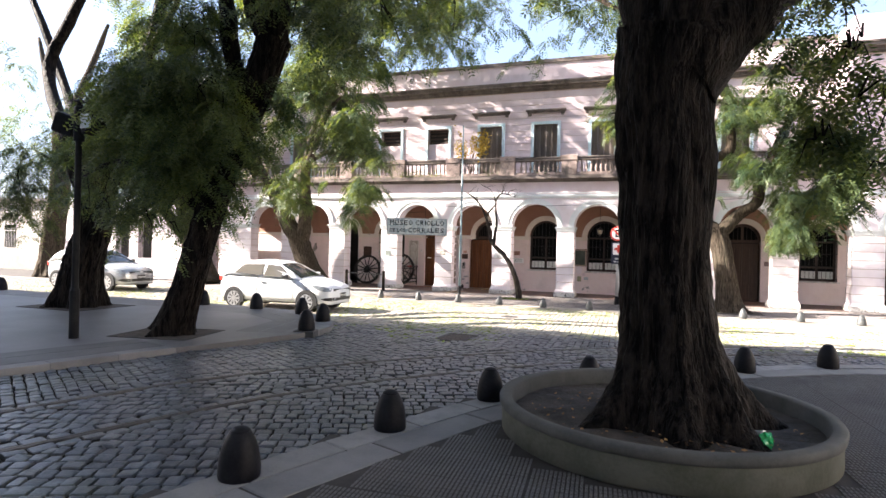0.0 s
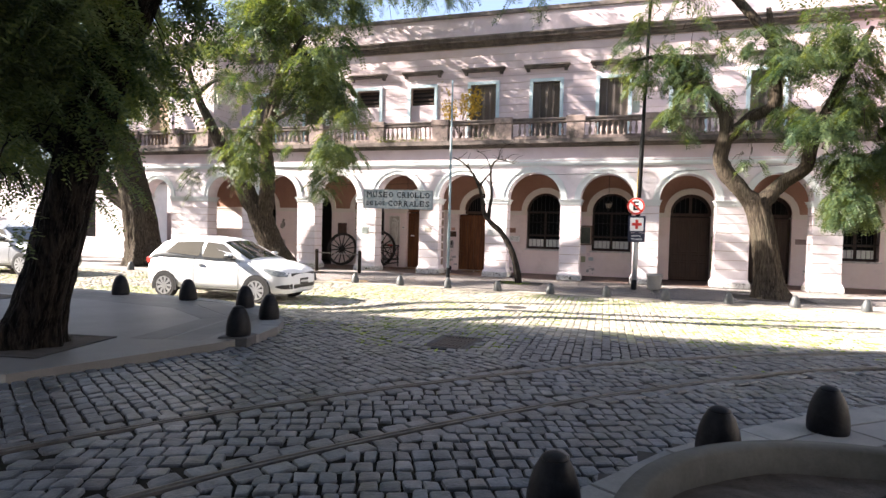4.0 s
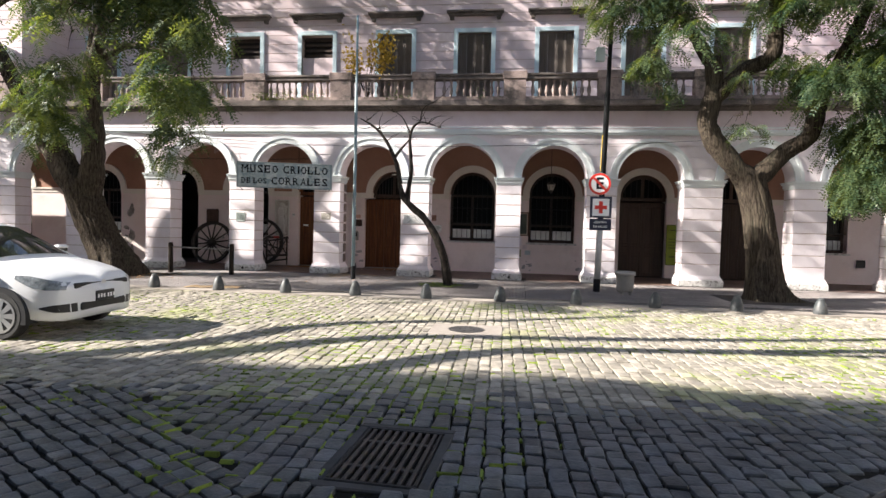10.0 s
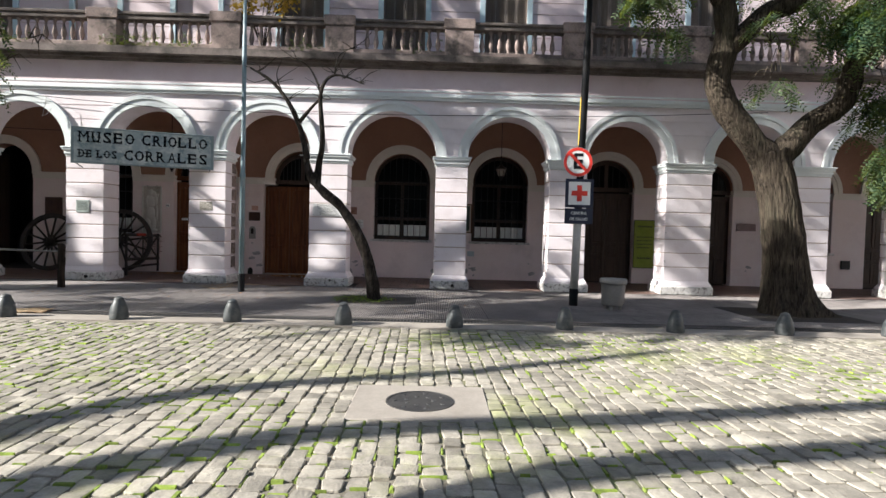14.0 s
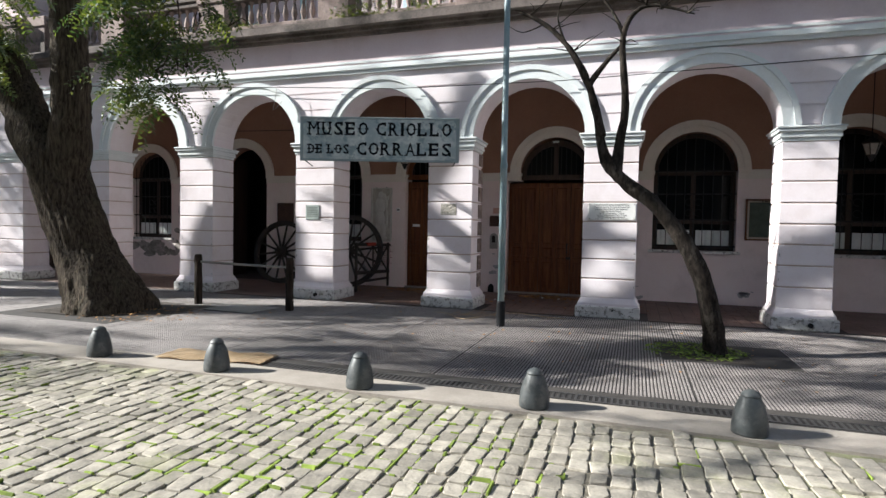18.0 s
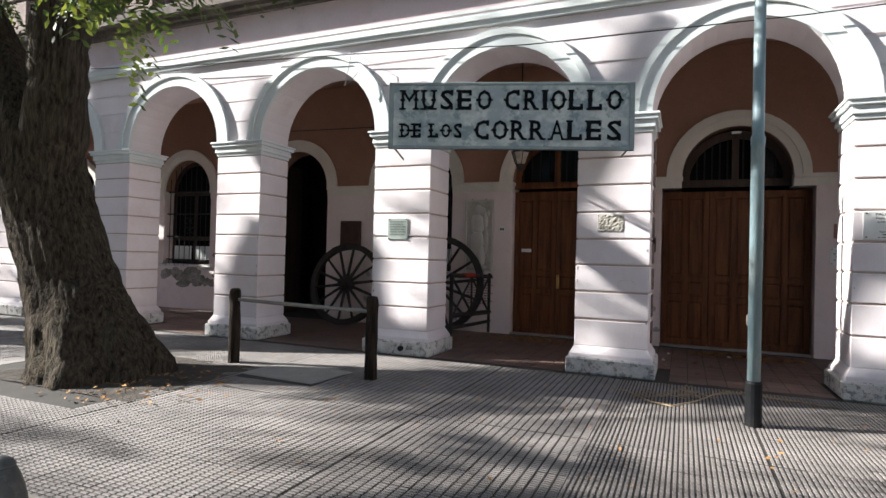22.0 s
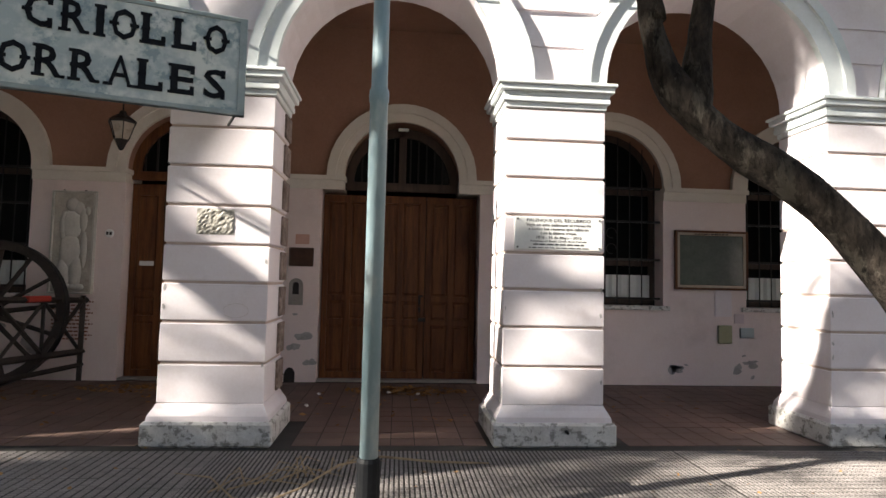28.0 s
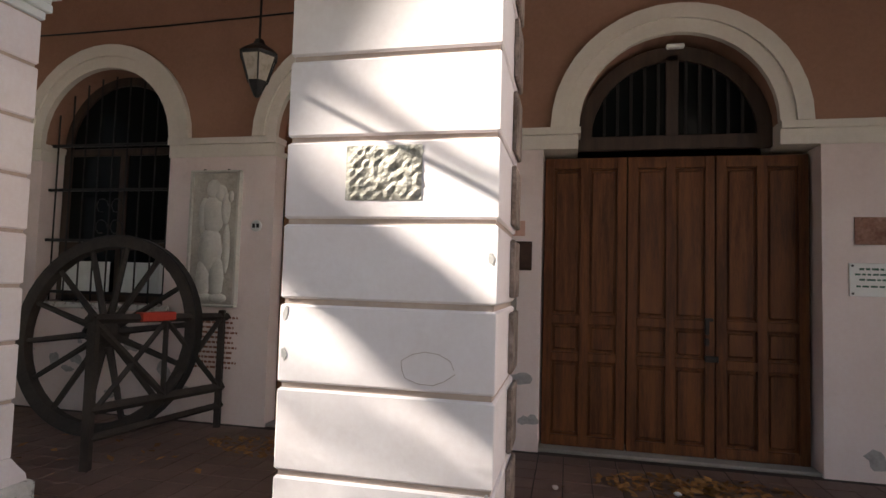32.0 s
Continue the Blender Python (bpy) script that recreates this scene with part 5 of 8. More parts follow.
def side_of(x, y, line):
    """Which side of a polyline: positive to its left."""
    best, out = 1e9, 1
    for (ax, ay), (bx, by) in zip(line, line[1:]):
        dx, dy = bx - ax, by - ay
        t = max(0, min(1, ((x - ax) * dx + (y - ay) * dy) / (dx * dx + dy * dy)))
        px, py = ax + t * dx - x, ay + t * dy - y
        d = px * px + py * py
        if d < best:
            best, out = d, (dx * (y - ay) - dy * (x - ax))
    return math.copysign(math.sqrt(best), out)


GRATE = (-3.80, 11.73)
PATCH = (-4.28, 16.22, -3.2, 17.12)
rs = random.Random(5)


def zone(x, y):
    """0 far street, 1 left of the tram rails, 2 between and right of them."""
    if y > 13.4 + 0.10 * x or y > 11.0 + 0.9 * max(0.0, -4.3 - x) and side_of(x, y, RAIL_OUT) > 0:
        return 0
    return 1 if side_of(x, y, RAIL_OUT) > 0 else 2


def free_ground(x, y):
    if not (-45 < x < 26 and -5 < y < PAVE_Y - 0.05):
        return False
    if inside(x, y, ISLAND) or inside(x, y, NEARSIDE):
        return False
    if abs(x - GRATE[0]) < 0.36 and abs(y - GRATE[1]) < 0.53:
        return False
    if PATCH[0] < x < PATCH[2] and PATCH[1] < y < PATCH[3]:
        return False
    if y < 17 and x > -9 and (-0.21 < side_of(x, y, RAIL_OUT) < 0.225 or -0.21 < side_of(x, y, RAIL_IN) < 0.225):
        return False
    return True


def sett(vs, fs, cx, cy, ca, sa, lx, ly, z, fine=False):
    """One rounded-top stone; a fine one has its corners worn round."""
    k = len(vs)
    k_ = 0.045 if cy > 13.4 else 0.06
    tilt = (rs.uniform(-k_, k_), rs.uniform(-k_, k_))
    j = [rs.uniform(-0.012, 0.010) for _ in range(8)]
    cut = rs.uniform(0.10, 0.24)
    if fine:
        outline = [(-1, -1 + cut, 0), (-1 + cut, -1, 0), (1 - cut, -1, 1), (1, -1 + cut, 1), (1, 1 - cut, 2), (1 - cut, 1, 2), (-1 + cut, 1, 3), (-1, 1 - cut, 3)]
        edge = 0.012 if cy < 13.4 else 0.006
        levels = ((1.0, 1.0, -0.036), (0.985, 0.98, -edge), (0.93, 0.91, -edge * 0.2), (0.6, 0.55, 0.0005))
    else:
        outline = [(-1, -1, 0), (1, -1, 1), (1, 1, 2), (-1, 1, 3)]
        levels = ((1.0, 1.0, -0.034), (0.94, 0.92, -0.012), (0.66, 0.62, 0.0))
    n = len(outline)
    for fx, fy, dz in levels:
        for sx, sy, q in outline:
            u, v = sx * lx * fx + j[q] * fx, sy * ly * fy + j[q + 4] * fy
            vs.append((cx + u * ca - v * sa, cy + u * sa + v * ca, z + dz + (u * tilt[0] + v * tilt[1] if dz > -0.02 else 0)))
    for r in range(len(levels) - 1):
        for q in range(n):
            a, b = k + r * n + q, k + r * n + (q + 1) % n
            fs.append((a, b, b + n, a + n))
    r = k + (len(levels) - 1) * n
    fs.append(tuple(range(r, r + n)))


def close_by(x, y):
    return -12.5 < x < 3.5 and y > 6.0 or -7.5 < x < -1.0 and y > 2.5


moss_v, moss_f = [], []


def pad(p, q, w, h):
    """A low ridge of moss from p to q."""
    dx, dy = q[0] - p[0], q[1] - p[1]
    l = math.hypot(dx, dy)
    nx, ny = -dy / l * w, dx / l * w
    k = len(moss_v)
    g = street_z(p[1])
    for (x, y), e in ((p, 0.6), (q, 0.6)):
        moss_v.extend(((x + nx * e, y + ny * e, g - 0.022), (x + nx * 0.4 * e, y + ny * 0.4 * e, g + h), (x - nx * 0.4 * e, y - ny * 0.4 * e, g + h), (x - nx * e, y - ny * e, g - 0.022)))
    moss_f.extend(((k, k + 1, k + 5, k + 4), (k + 1, k + 2, k + 6, k + 5), (k + 2, k + 3, k + 7, k + 6), (k, k + 3, k + 2, k + 1), (k + 4, k + 5, k + 6, k + 7)))


def moss(cx, cy, ca, sa, hx, hy):
    """Moss in the joints beside one stone, thick in patches."""
    if not (-24 < cx < 12 and 8.5 < cy < PAVE_Y):
        return
    n = noise.noise(Vector((cx * 0.33, cy * 0.45, 3.0))) + 0.5 * noise.noise(Vector((cx * 1.3, cy * 1.3, 8.0)))
    want = 0.36 + n * 2.4 - 0.42 * max(0.0, 13.6 - cy) - 0.22 * max(0.0, cy - 18.6) - 0.07 * max(0.0, cx - 1.0)
    for u0, v0, u1, v1 in ((-hx, -hy, hx, -hy), (-hx, -hy, -hx, hy)):
        if rs.random() < want:
            e, g = sorted((rs.uniform(-0.1, 1.1), rs.uniform(-0.1, 1.1)))
            if g - e < 0.2:
                continue
            w = 0.012 + 0.036 * max(0, min(1, want)) * rs.random()
            (ua, va), (ub, vb) = [(u0 + (u1 - u0) * q, v0 + (v1 - v0) * q) for q in (e, g)]
            pad((cx + ua * ca - va * sa, cy + ua * sa + va * ca), (cx + ub * ca - vb * sa, cy + ub * sa + vb * ca), w, rs.uniform(-0.006, 0.010))


ANG = (radians(91.5), radians(-32), radians(24))
far_v, far_f, near_list = [], [], []
shade_v, shade_f = [], []
for zn in range(3):
    a = ANG[zn]
    ca, sa = math.cos(a), math.sin(a)
    LX, LY = ((0.165, 0.132), (0.165, 0.13), (0.14, 0.165))[zn]
    R = 46
    v0 = -R
    while v0 < R:
        ly = LY * rs.uniform(0.9, 1.1)
        u = -R + rs.uniform(0, 1) * LX
        while u < R:
            lx = LX * rs.uniform(0.72, 1.28) if zn else LX * rs.uniform(0.82, 1.2)
            cx, cy = (u + lx / 2) * ca - (v0 + ly / 2) * sa - 4, (u + lx / 2) * sa + (v0 + ly / 2) * ca + 10
            u += lx
            if not (-34 < cx < 18 and -5 < cy < PAVE_Y):
                continue
            if zone(cx, cy) != zn or not free_ground(cx, cy):
                continue
            gp, gq = (0.009, 0.009) if zn else (0.006, rs.uniform(0.005, 0.010))
            z = rs.uniform(-0.008, 0.008) + street_z(cy)
            moss(cx, cy, ca, sa, lx / 2, ly / 2)
            if -4.4 < cx < -1.2 and 8.2 < cy < 11.0 and len(near_list) < 290:
                near_list.append((cx, cy, ca, sa, lx / 2 - gp, ly / 2 - gq, z))
            else:
                # near setts get the shade-coloured granite, mixed at the sun's edge
                sett(*((shade_v, shade_f) if zn or cy + rs.uniform(-0.3, 0.3) < 13.4 + 0.1 * cx else (far_v, far_f)), cx, cy, ca, sa, lx / 2 - gp, ly / 2 - gq, z, close_by(cx, cy))
        v0 += ly
for line in (RAIL_OUT, RAIL_IN):
    # stones laid along both sides of each rail
    for off in (-0.118, 0.132):
        for (ax, ay), (bx, by) in zip(line, line[1:]):
            l = math.hypot(bx - ax, by - ay)
            ca, sa = (bx - ax) / l, (by - ay) / l
            n = max(1, round(l / 0.21))
            for i in range(n):
                u = (i + 0.5) * l / n
                cx, cy = ax + u * ca - off * sa, ay + u * sa + off * ca
                if cy > -5 and not inside(cx, cy, ISLAND) and not inside(cx, cy, NEARSIDE):
                    sett(shade_v, shade_f, cx, cy, ca, sa, l / n / 2 - 0.012, 0.070, rs.uniform(-0.008, 0.006) + street_z(cy), close_by(cx, cy))
road = thing("road", "granite sett street with mossy joints and old tram rails", "road", kind="structure")
# one mesh in sunlit granite, one in its shade-coloured copy
for vv, ff, mt in ((far_v, far_f, STONE), (shade_v, shade_f, STONESHADE)):
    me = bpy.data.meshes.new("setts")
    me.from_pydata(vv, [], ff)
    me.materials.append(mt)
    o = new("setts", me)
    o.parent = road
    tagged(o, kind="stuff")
me = bpy.data.meshes.new("moss")
me.from_pydata(moss_v, [], moss_f)
me.materials.append(MOSS)
o = new("moss", me)
o.parent = road
tagged(o, "yellow-green moss in the joints", kind="stuff")
# single setts, also in the shade-coloured granite
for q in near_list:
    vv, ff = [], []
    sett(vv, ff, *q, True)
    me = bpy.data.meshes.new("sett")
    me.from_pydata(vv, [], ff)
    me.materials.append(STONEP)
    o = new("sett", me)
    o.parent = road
for line in (RAIL_OUT, RAIL_IN):
    bm = B()
    fine = []
    for i in range(len(line) - 1):
        p = [Vector((*line[max(0, min(len(line) - 1, i + k))], 0)) for k in (-1, 0, 1, 2)]
        for k in range(6):
            u = k / 6
            fine.append(0.5 * ((2 * p[1]) + (p[2] - p[0]) * u + (2 * p[0] - 5 * p[1] + 4 * p[2] - p[3]) * u * u + (3 * p[1] - p[0] - 3 * p[2] + p[3]) * u ** 3))
    rows_ = []
    for i, p in enumerate(fine):
        d = (fine[min(i + 1, len(fine) - 1)] - fine[max(i - 1, 0)]).normalized()
        n = Vector((-d.y, d.x, 0))
        rows_.append([bm.verts.new((*(p + n * w).xy, z + street_z(p.y))) for w, z in ((0.045, -0.03), (0.045, 0.0), (0.020, 0.003), (0.016, -0.02), (-0.010, -0.02), (-0.014, 0.003), (-0.032, 0.001), (-0.032, -0.03))])
    for a, b in zip(rows_, rows_[1:]):
        for k in range(7):
            bm.faces.new((a[k], b[k], b[k + 1], a[k + 1]))
    part("tram_rail", bm, RAILIRON, road, "worn steel tram rail set in the setts")

# ---- kerb stones and ribbed tiles ----
def resample(line, step):
    """Even points along a polyline."""
    out, carry = [], 0.0
    for (ax, ay), (bx, by) in zip(line, line[1:]):
        l = math.hypot(bx - ax, by - ay)
        u = carry
        while u < l:
            out.append((ax + (bx - ax) * u / l, ay + (by - ay) * u / l))
            u += step
        carry = u - l
    return out


def kerb_row(parent, line, off0, off1, z, length, mat, name, rise=lambda x, y: 0.0):
    """Stones between two offsets to the right of a line."""
    pts = resample(line, length)
    def side(i, off):
        a, b = pts[max(i - 1, 0)], pts[min(i + 1, len(pts) - 1)]
        dx, dy = b[0] - a[0], b[1] - a[1]
        l = math.hypot(dx, dy)
        return Vector((pts[i][0] + dy / l * off, pts[i][1] - dx / l * off, 0))
    for i in range(len(pts) - 1):
        a, b, c, d = side(i, off0), side(i + 1, off0), side(i + 1, off1), side(i, off1)
        m = (a + b + c + d) / 4
        bm = B()
        rings = []
        zz = z + rs.uniform(-0.003, 0.003)
        for k, h in ((0.988, -0.3), (0.988, zz - 0.012), (0.965, zz)):
            rings.append([bm.verts.new((m + (q - m) * k) + Vector((0, 0, h + rise(q.x, q.y)))) for q in (a, b, c, d)])
        for r, t_ in zip(rings, rings[1:]):
            for q in range(4):
                bm.faces.new((r[q], t_[q], t_[(q + 1) % 4], r[(q + 1) % 4]))
        bm.faces.new(rings[-1][::-1])
        bmesh.ops.recalc_face_normals(bm, faces=bm.faces)
        part(name, bm, mat, parent)


kerb_row(near_pavement, NEARSIDE[:11], -0.01, 0.30, 0.004, 0.92, KERB, "kerb_stone", near_z)
kerb_row(near_pavement, NEARSIDE[:11], 0.31, 0.68, 0.002, 1.3, KERBPALE, "edging_slab", near_z)
kerb_row(plaza, ISLAND[::-1][0:14], -0.01, 0.28, 0.206, 0.9, KERBPALE, "kerb_stone")
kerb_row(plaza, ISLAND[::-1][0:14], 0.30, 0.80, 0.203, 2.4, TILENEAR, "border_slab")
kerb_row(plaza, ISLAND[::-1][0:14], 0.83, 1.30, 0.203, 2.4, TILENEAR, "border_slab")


def ribbed(size, ribs=5, rows=1, gap=0.006):
    """Verts and faces of one tile with ribs, each in one or more pieces."""
    vs, fs = [], []
    h = size / 2 - 0.0005
    p = 2 * h / ribs
    for i in range(ribs):
        a = -h + i * p
        for c, d in [(-h + 2 * h * j / rows, -h + 2 * h * (j + 1) / rows) for j in range(rows)]:
            k = len(vs)
            for e, z in ((gap, 0.0), (gap + 0.0025, 0.0055)):
                vs.extend(((a + e, c + e, z), (a + p - e, c + e, z), (a + p - e, d - e, z), (a + e, d - e, z)))
            fs.extend((k + q, k + (q + 1) % 4, k + 4 + (q + 1) % 4, k + 4 + q) for q in range(4))
            fs.append((k + 4, k + 5, k + 6, k + 7))
    k = len(vs)
    vs.extend(((-h, -h, 0.0006), (h, -h, 0.0006), (h, h, 0.0006), (-h, h, 0.0006)))
    fs.append((k, k + 1, k + 2, k + 3))
    return vs, fs


def tile_field(parent, x0, y0, x1, y1, z, rot, mat, matp, keep, near, size=0.2, joint=0, rise=lambda x, y: 0.0, ribs=6):
    tv, tf = ribbed(size, ribs, 3) if ribs > 1 else ribbed(size, 1, 1, 0.0025)
    plain_v, plain_f = ribbed(size) if ribs > 1 else (tv, tf)
    me = bpy.data.meshes.new("tile")
    me.from_pydata(tv, [], tf)
    me.materials.append(matp)
    me.materials.append(GROUT)
    me.polygons[len(tf) - 1].material_index = 1
    ca, sa = math.cos(radians(rot)), math.sin(radians(rot))
    V, F, n, beds = [], [], 0, []
    R = int(max(x1 - x0, y1 - y0) / size)
    cx0, cy0 = (x0 + x1) / 2, (y0 + y1) / 2
    for i in range(-R, R):
        for j in range(-R, R):
            u = (i + 0.5) * size + (0.012 * (i // joint) if joint else 0)
            v = (j + 0.5) * size + (0.012 * (j // joint) if joint else 0)
            x, y = cx0 + u * ca - v * sa, cy0 + u * sa + v * ca
            if not (x0 < x < x1 and y0 < y < y1) or not keep(x, y):
                continue
            dz = rs.uniform(-0.0015, 0.002) + rise(x, y)
            if near(x, y) and n < 300:
                o = new("tile", me)
                o.parent = parent
                o.matrix_basis = pose(x, y, z + dz, 0, 0, rot)
                n += 1
            else:
                k = len(V)
                pv, pf = (tv, tf) if -15 < x < 4 else (plain_v, plain_f)
                V.extend((x + a * ca - b * sa, y + a * sa + b * ca, z + c + dz) for a, b, c in pv)
                F.extend(tuple(q + k for q in f) for f in pf)
                beds.append(len(F) - 1)
    me = bpy.data.meshes.new("tiles")
    me.from_pydata(V, [], F)
    me.materials.append(mat)
    me.materials.append(GROUT)
    for q in beds:
        me.polygons[q].material_index = 1
    o = new("tiles", me)
    o.parent = parent
    tagged(o, kind="stuff")


PITS = ((-14.05, 22.75, 1.15, 1.0), (-20.6, 22.6, 1.2, 1.1), (2.85, 22.5, 0.95, 0.9), (-4.75, 23.05, 0.72, 0.62))


def far_keep(x, y):
    if any(abs(x - a) < c and abs(y - b) < d for a, b, c, d in PITS):
        return False
    if any(abs(x - c) < w / 2 + 0.1 for c, w in PILLARS) and FRONT - 0.12 < y < BACK_PILLAR + 0.15:
        return False
    if -9.45 < x < 4.6 and 20.5 < y < 20.86:
        return False
    return not (abs(x + 12.15) < 0.55 and abs(y - 23.82) < 0.40)


def near_keep(x, y):
    if math.hypot(x - 0.06, y - 5.95) < 1.48:
        return False
    d = min(math.hypot(x - a - (b - a) * u / 6, y - c - (e - c) * u / 6) for (a, c), (b, e) in zip(NEARSIDE[:12], NEARSIDE[1:12]) for u in range(6))
    return inside(x, y, NEARSIDE) and d > 0.74


tile_field(pavement, -26, PAVE_Y + 0.44, -8.9, 25.35, 0.001, 90, TILEF, TILE, far_keep, lambda x, y: False, joint=12)
tile_field(pavement, -8.9, PAVE_Y + 0.44, 13, 25.35, 0.001, 0, TILEF, TILE, far_keep, lambda x, y: -8.5 < x < -6.6 and 22.2 < y < 25.3, joint=12)
tile_field(pavement, -24, 25.4, 13, INNER, 0.001, 0, TILERED, TILERED, far_keep, lambda x, y: False, ribs=1)
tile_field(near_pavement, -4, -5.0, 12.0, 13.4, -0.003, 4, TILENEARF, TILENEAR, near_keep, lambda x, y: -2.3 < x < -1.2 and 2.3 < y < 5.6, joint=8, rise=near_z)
# ---- doors and windows of the arcade ----
def panel_door(name, label, x0, x1, z1, leaves, mat, y=INNER + 0.16, rows=((0.12, 0.74), (0.82, 1.06), (1.14, 2.40)), light=None):
    """A panelled door of several leaves, each with two columns of panels."""
    t = thing(name, label, "door", pose(0, 0, 0), kind="structure")
    w = (x1 - x0) / leaves
    for k in range(leaves):
        a, b = x0 + k * w + 0.006, x0 + (k + 1) * w - 0.006
        bm = B()
        box(bm, a, y + 0.03, 0.03, b, y + 0.06, z1, 0.0)
        st = 0.075
        mid = (a + b) / 2
        for p, q in ((a, a + st), (mid - st / 2, mid + st / 2), (b - st, b)):
            box(bm, p, y, 0.03, q, y + 0.04, z1, 0.006)
        zs = [0.03] + [v for r in rows for v in r] + [z1]
        for p, q in zip(zs[::2], zs[1::2]):
            if q - p > 0.01:
                box(bm, a + st, y + 0.002, p, b - st, y + 0.04, min(q, z1), 0.006)
        leaf = part("leaf", bm, mat, t)
        for r0, r1 in rows:
            if r1 > z1:
                continue
            for p, q in ((a + st, mid - st / 2), (mid + st / 2, b - st)):
                bm = B()
                box(bm, p + 0.02, y + 0.014, r0 + 0.02, q - 0.02, y + 0.04, r1 - 0.02, 0.014)
                part("panel", bm, mat, leaf)
    return t


def arch_light(parent, cx, r, z0, y, mat, bars=9):
    """The glazed half-round above a door."""
    bm = B()
    arch_band(bm, cx, z0, r - 0.11, r + 0.01, y, y + 0.06, 18)
    box(bm, cx - r, y, z0 - 0.10, cx + r, y + 0.06, z0 + 0.02, 0.006)
    box(bm, cx - 0.05, y, z0, cx + 0.05, y + 0.06, z0 + r - 0.06, 0.006)
    part("transom_frame", bm, mat, parent)
    bm = B()
    prism(bm, arc(cx, z0, r - 0.06, 18), y + 0.035, y + 0.045)
    part("pane", bm, PANE, parent)
    for k in range(bars):
        x = cx - r + (k + 1) * 2 * r / (bars + 1)
        h = math.sqrt(max((r - 0.09) ** 2 - (x - cx) ** 2, 0))
        if h > 0.1 and abs(x - cx) > 0.06:
            # bars share the near black used for unlit depth
            bm = B()
            box(bm, x - 0.012, y + 0.012, z0, x + 0.012, y + 0.034, z0 + h, 0)
            part("bar", bm, DARK, parent)


door_big = panel_door("door_1", "closed three-leaf panelled brown wooden door under a glazed arch", -8.50, -6.41, 2.50, 3, WOOD)
# transom in a darker wood than the leaves, its shade put into the colour
arch_light(door_big, -7.45, 0.77, 2.66, INNER + 0.15, WOODDK, 13)
bm = B()
for z, w, h in ((0.80, 0.10, 0.05), (1.02, 0.03, 0.12), (0.93, 0.03, 0.06), (1.13, 0.06, 0.025)):
    box(bm, -7.19, INNER + 0.13, z, -7.19 + w, INNER + 0.165, z + h, 0.005)
part("bolt", bm, IRON, door_big, "black iron bolt and latch")
bm = B()
box(bm, -7.52, INNER + 0.0, 3.37, -7.38, INNER + 0.05, 3.41, 0.01)
part("lamp_strip", bm, SIGNWHITE, door_big, "small white fitting under the arch")
bm = B()
box(bm, -8.53, INNER + 0.02, 0.0, -6.39, INNER + 0.4, 0.03, 0.008)
part("threshold", bm, CONC, door_big, "worn stone threshold")

door_m = panel_door("door_2", "closed double panelled brown wooden museum door with a brass handle", -11.0, -9.48, 2.55, 2, WOOD)
arch_light(door_m, -10.24, 0.77, 2.70, INNER + 0.15, WOOD, 9)
bm = B()
tube(bm, [(-10.20, INNER + 0.15, 0.86), (-10.20, INNER + 0.10, 0.88), (-10.20, INNER + 0.10, 1.04), (-10.20, INNER + 0.15, 1.06)], 0.014, 8)
box(bm, -10.225, INNER + 0.145, 0.84, -10.175, INNER + 0.16, 1.08, 0.004)
part("handle", bm, surf("brass", (0.45, 0.30, 0.10), (0.55, 0.38, 0.14), 0.35, 8, 40, 0.1, metal=0.9), door_m, "brass pull handle")
bm = B()
box(bm, -10.86, INNER + 0.15, 1.47, -10.68, INNER + 0.16, 1.53, 0)
part("letter_plate", bm, SIGNWHITE, door_m, "white paper strip")
bm = B()
box(bm, -11.02, INNER + 0.02, 0.0, -9.46, INNER + 0.4, 0.03, 0.008)
part("threshold", bm, CONC, door_m)

for nm, a, b, mt, lb in (("door_3", 0.46, 1.98, WOODDK, "closed dark brown plank door under a round arch"), ("door_4", 3.39, 4.81, WOODDK, "closed dark brown door behind the tree"),
                         ("door_5", 8.7, 10.1, WOODDK, "dark door at the far end of the arcade"), ("door_6", -23.3, -21.9, WOODDK, "dark door at the end of the arcade")):
    d = panel_door(nm, lb, a, b, 2.55, 2, mt)
    arch_light(d, (a + b) / 2, (b - a) / 2 + 0.01, 2.70, INNER + 0.15, mt, 7)
# open dark doorway: one leaf folded back
d = thing("door_7", "open dark doorway with its leaf folded inwards", "door", kind="structure")
bm = B()
box(bm, -16.44, INNER + 0.35, 0.02, -16.38, INNER + 1.1, 3.3, 0.01)
part("leaf", bm, WOODDK, d)


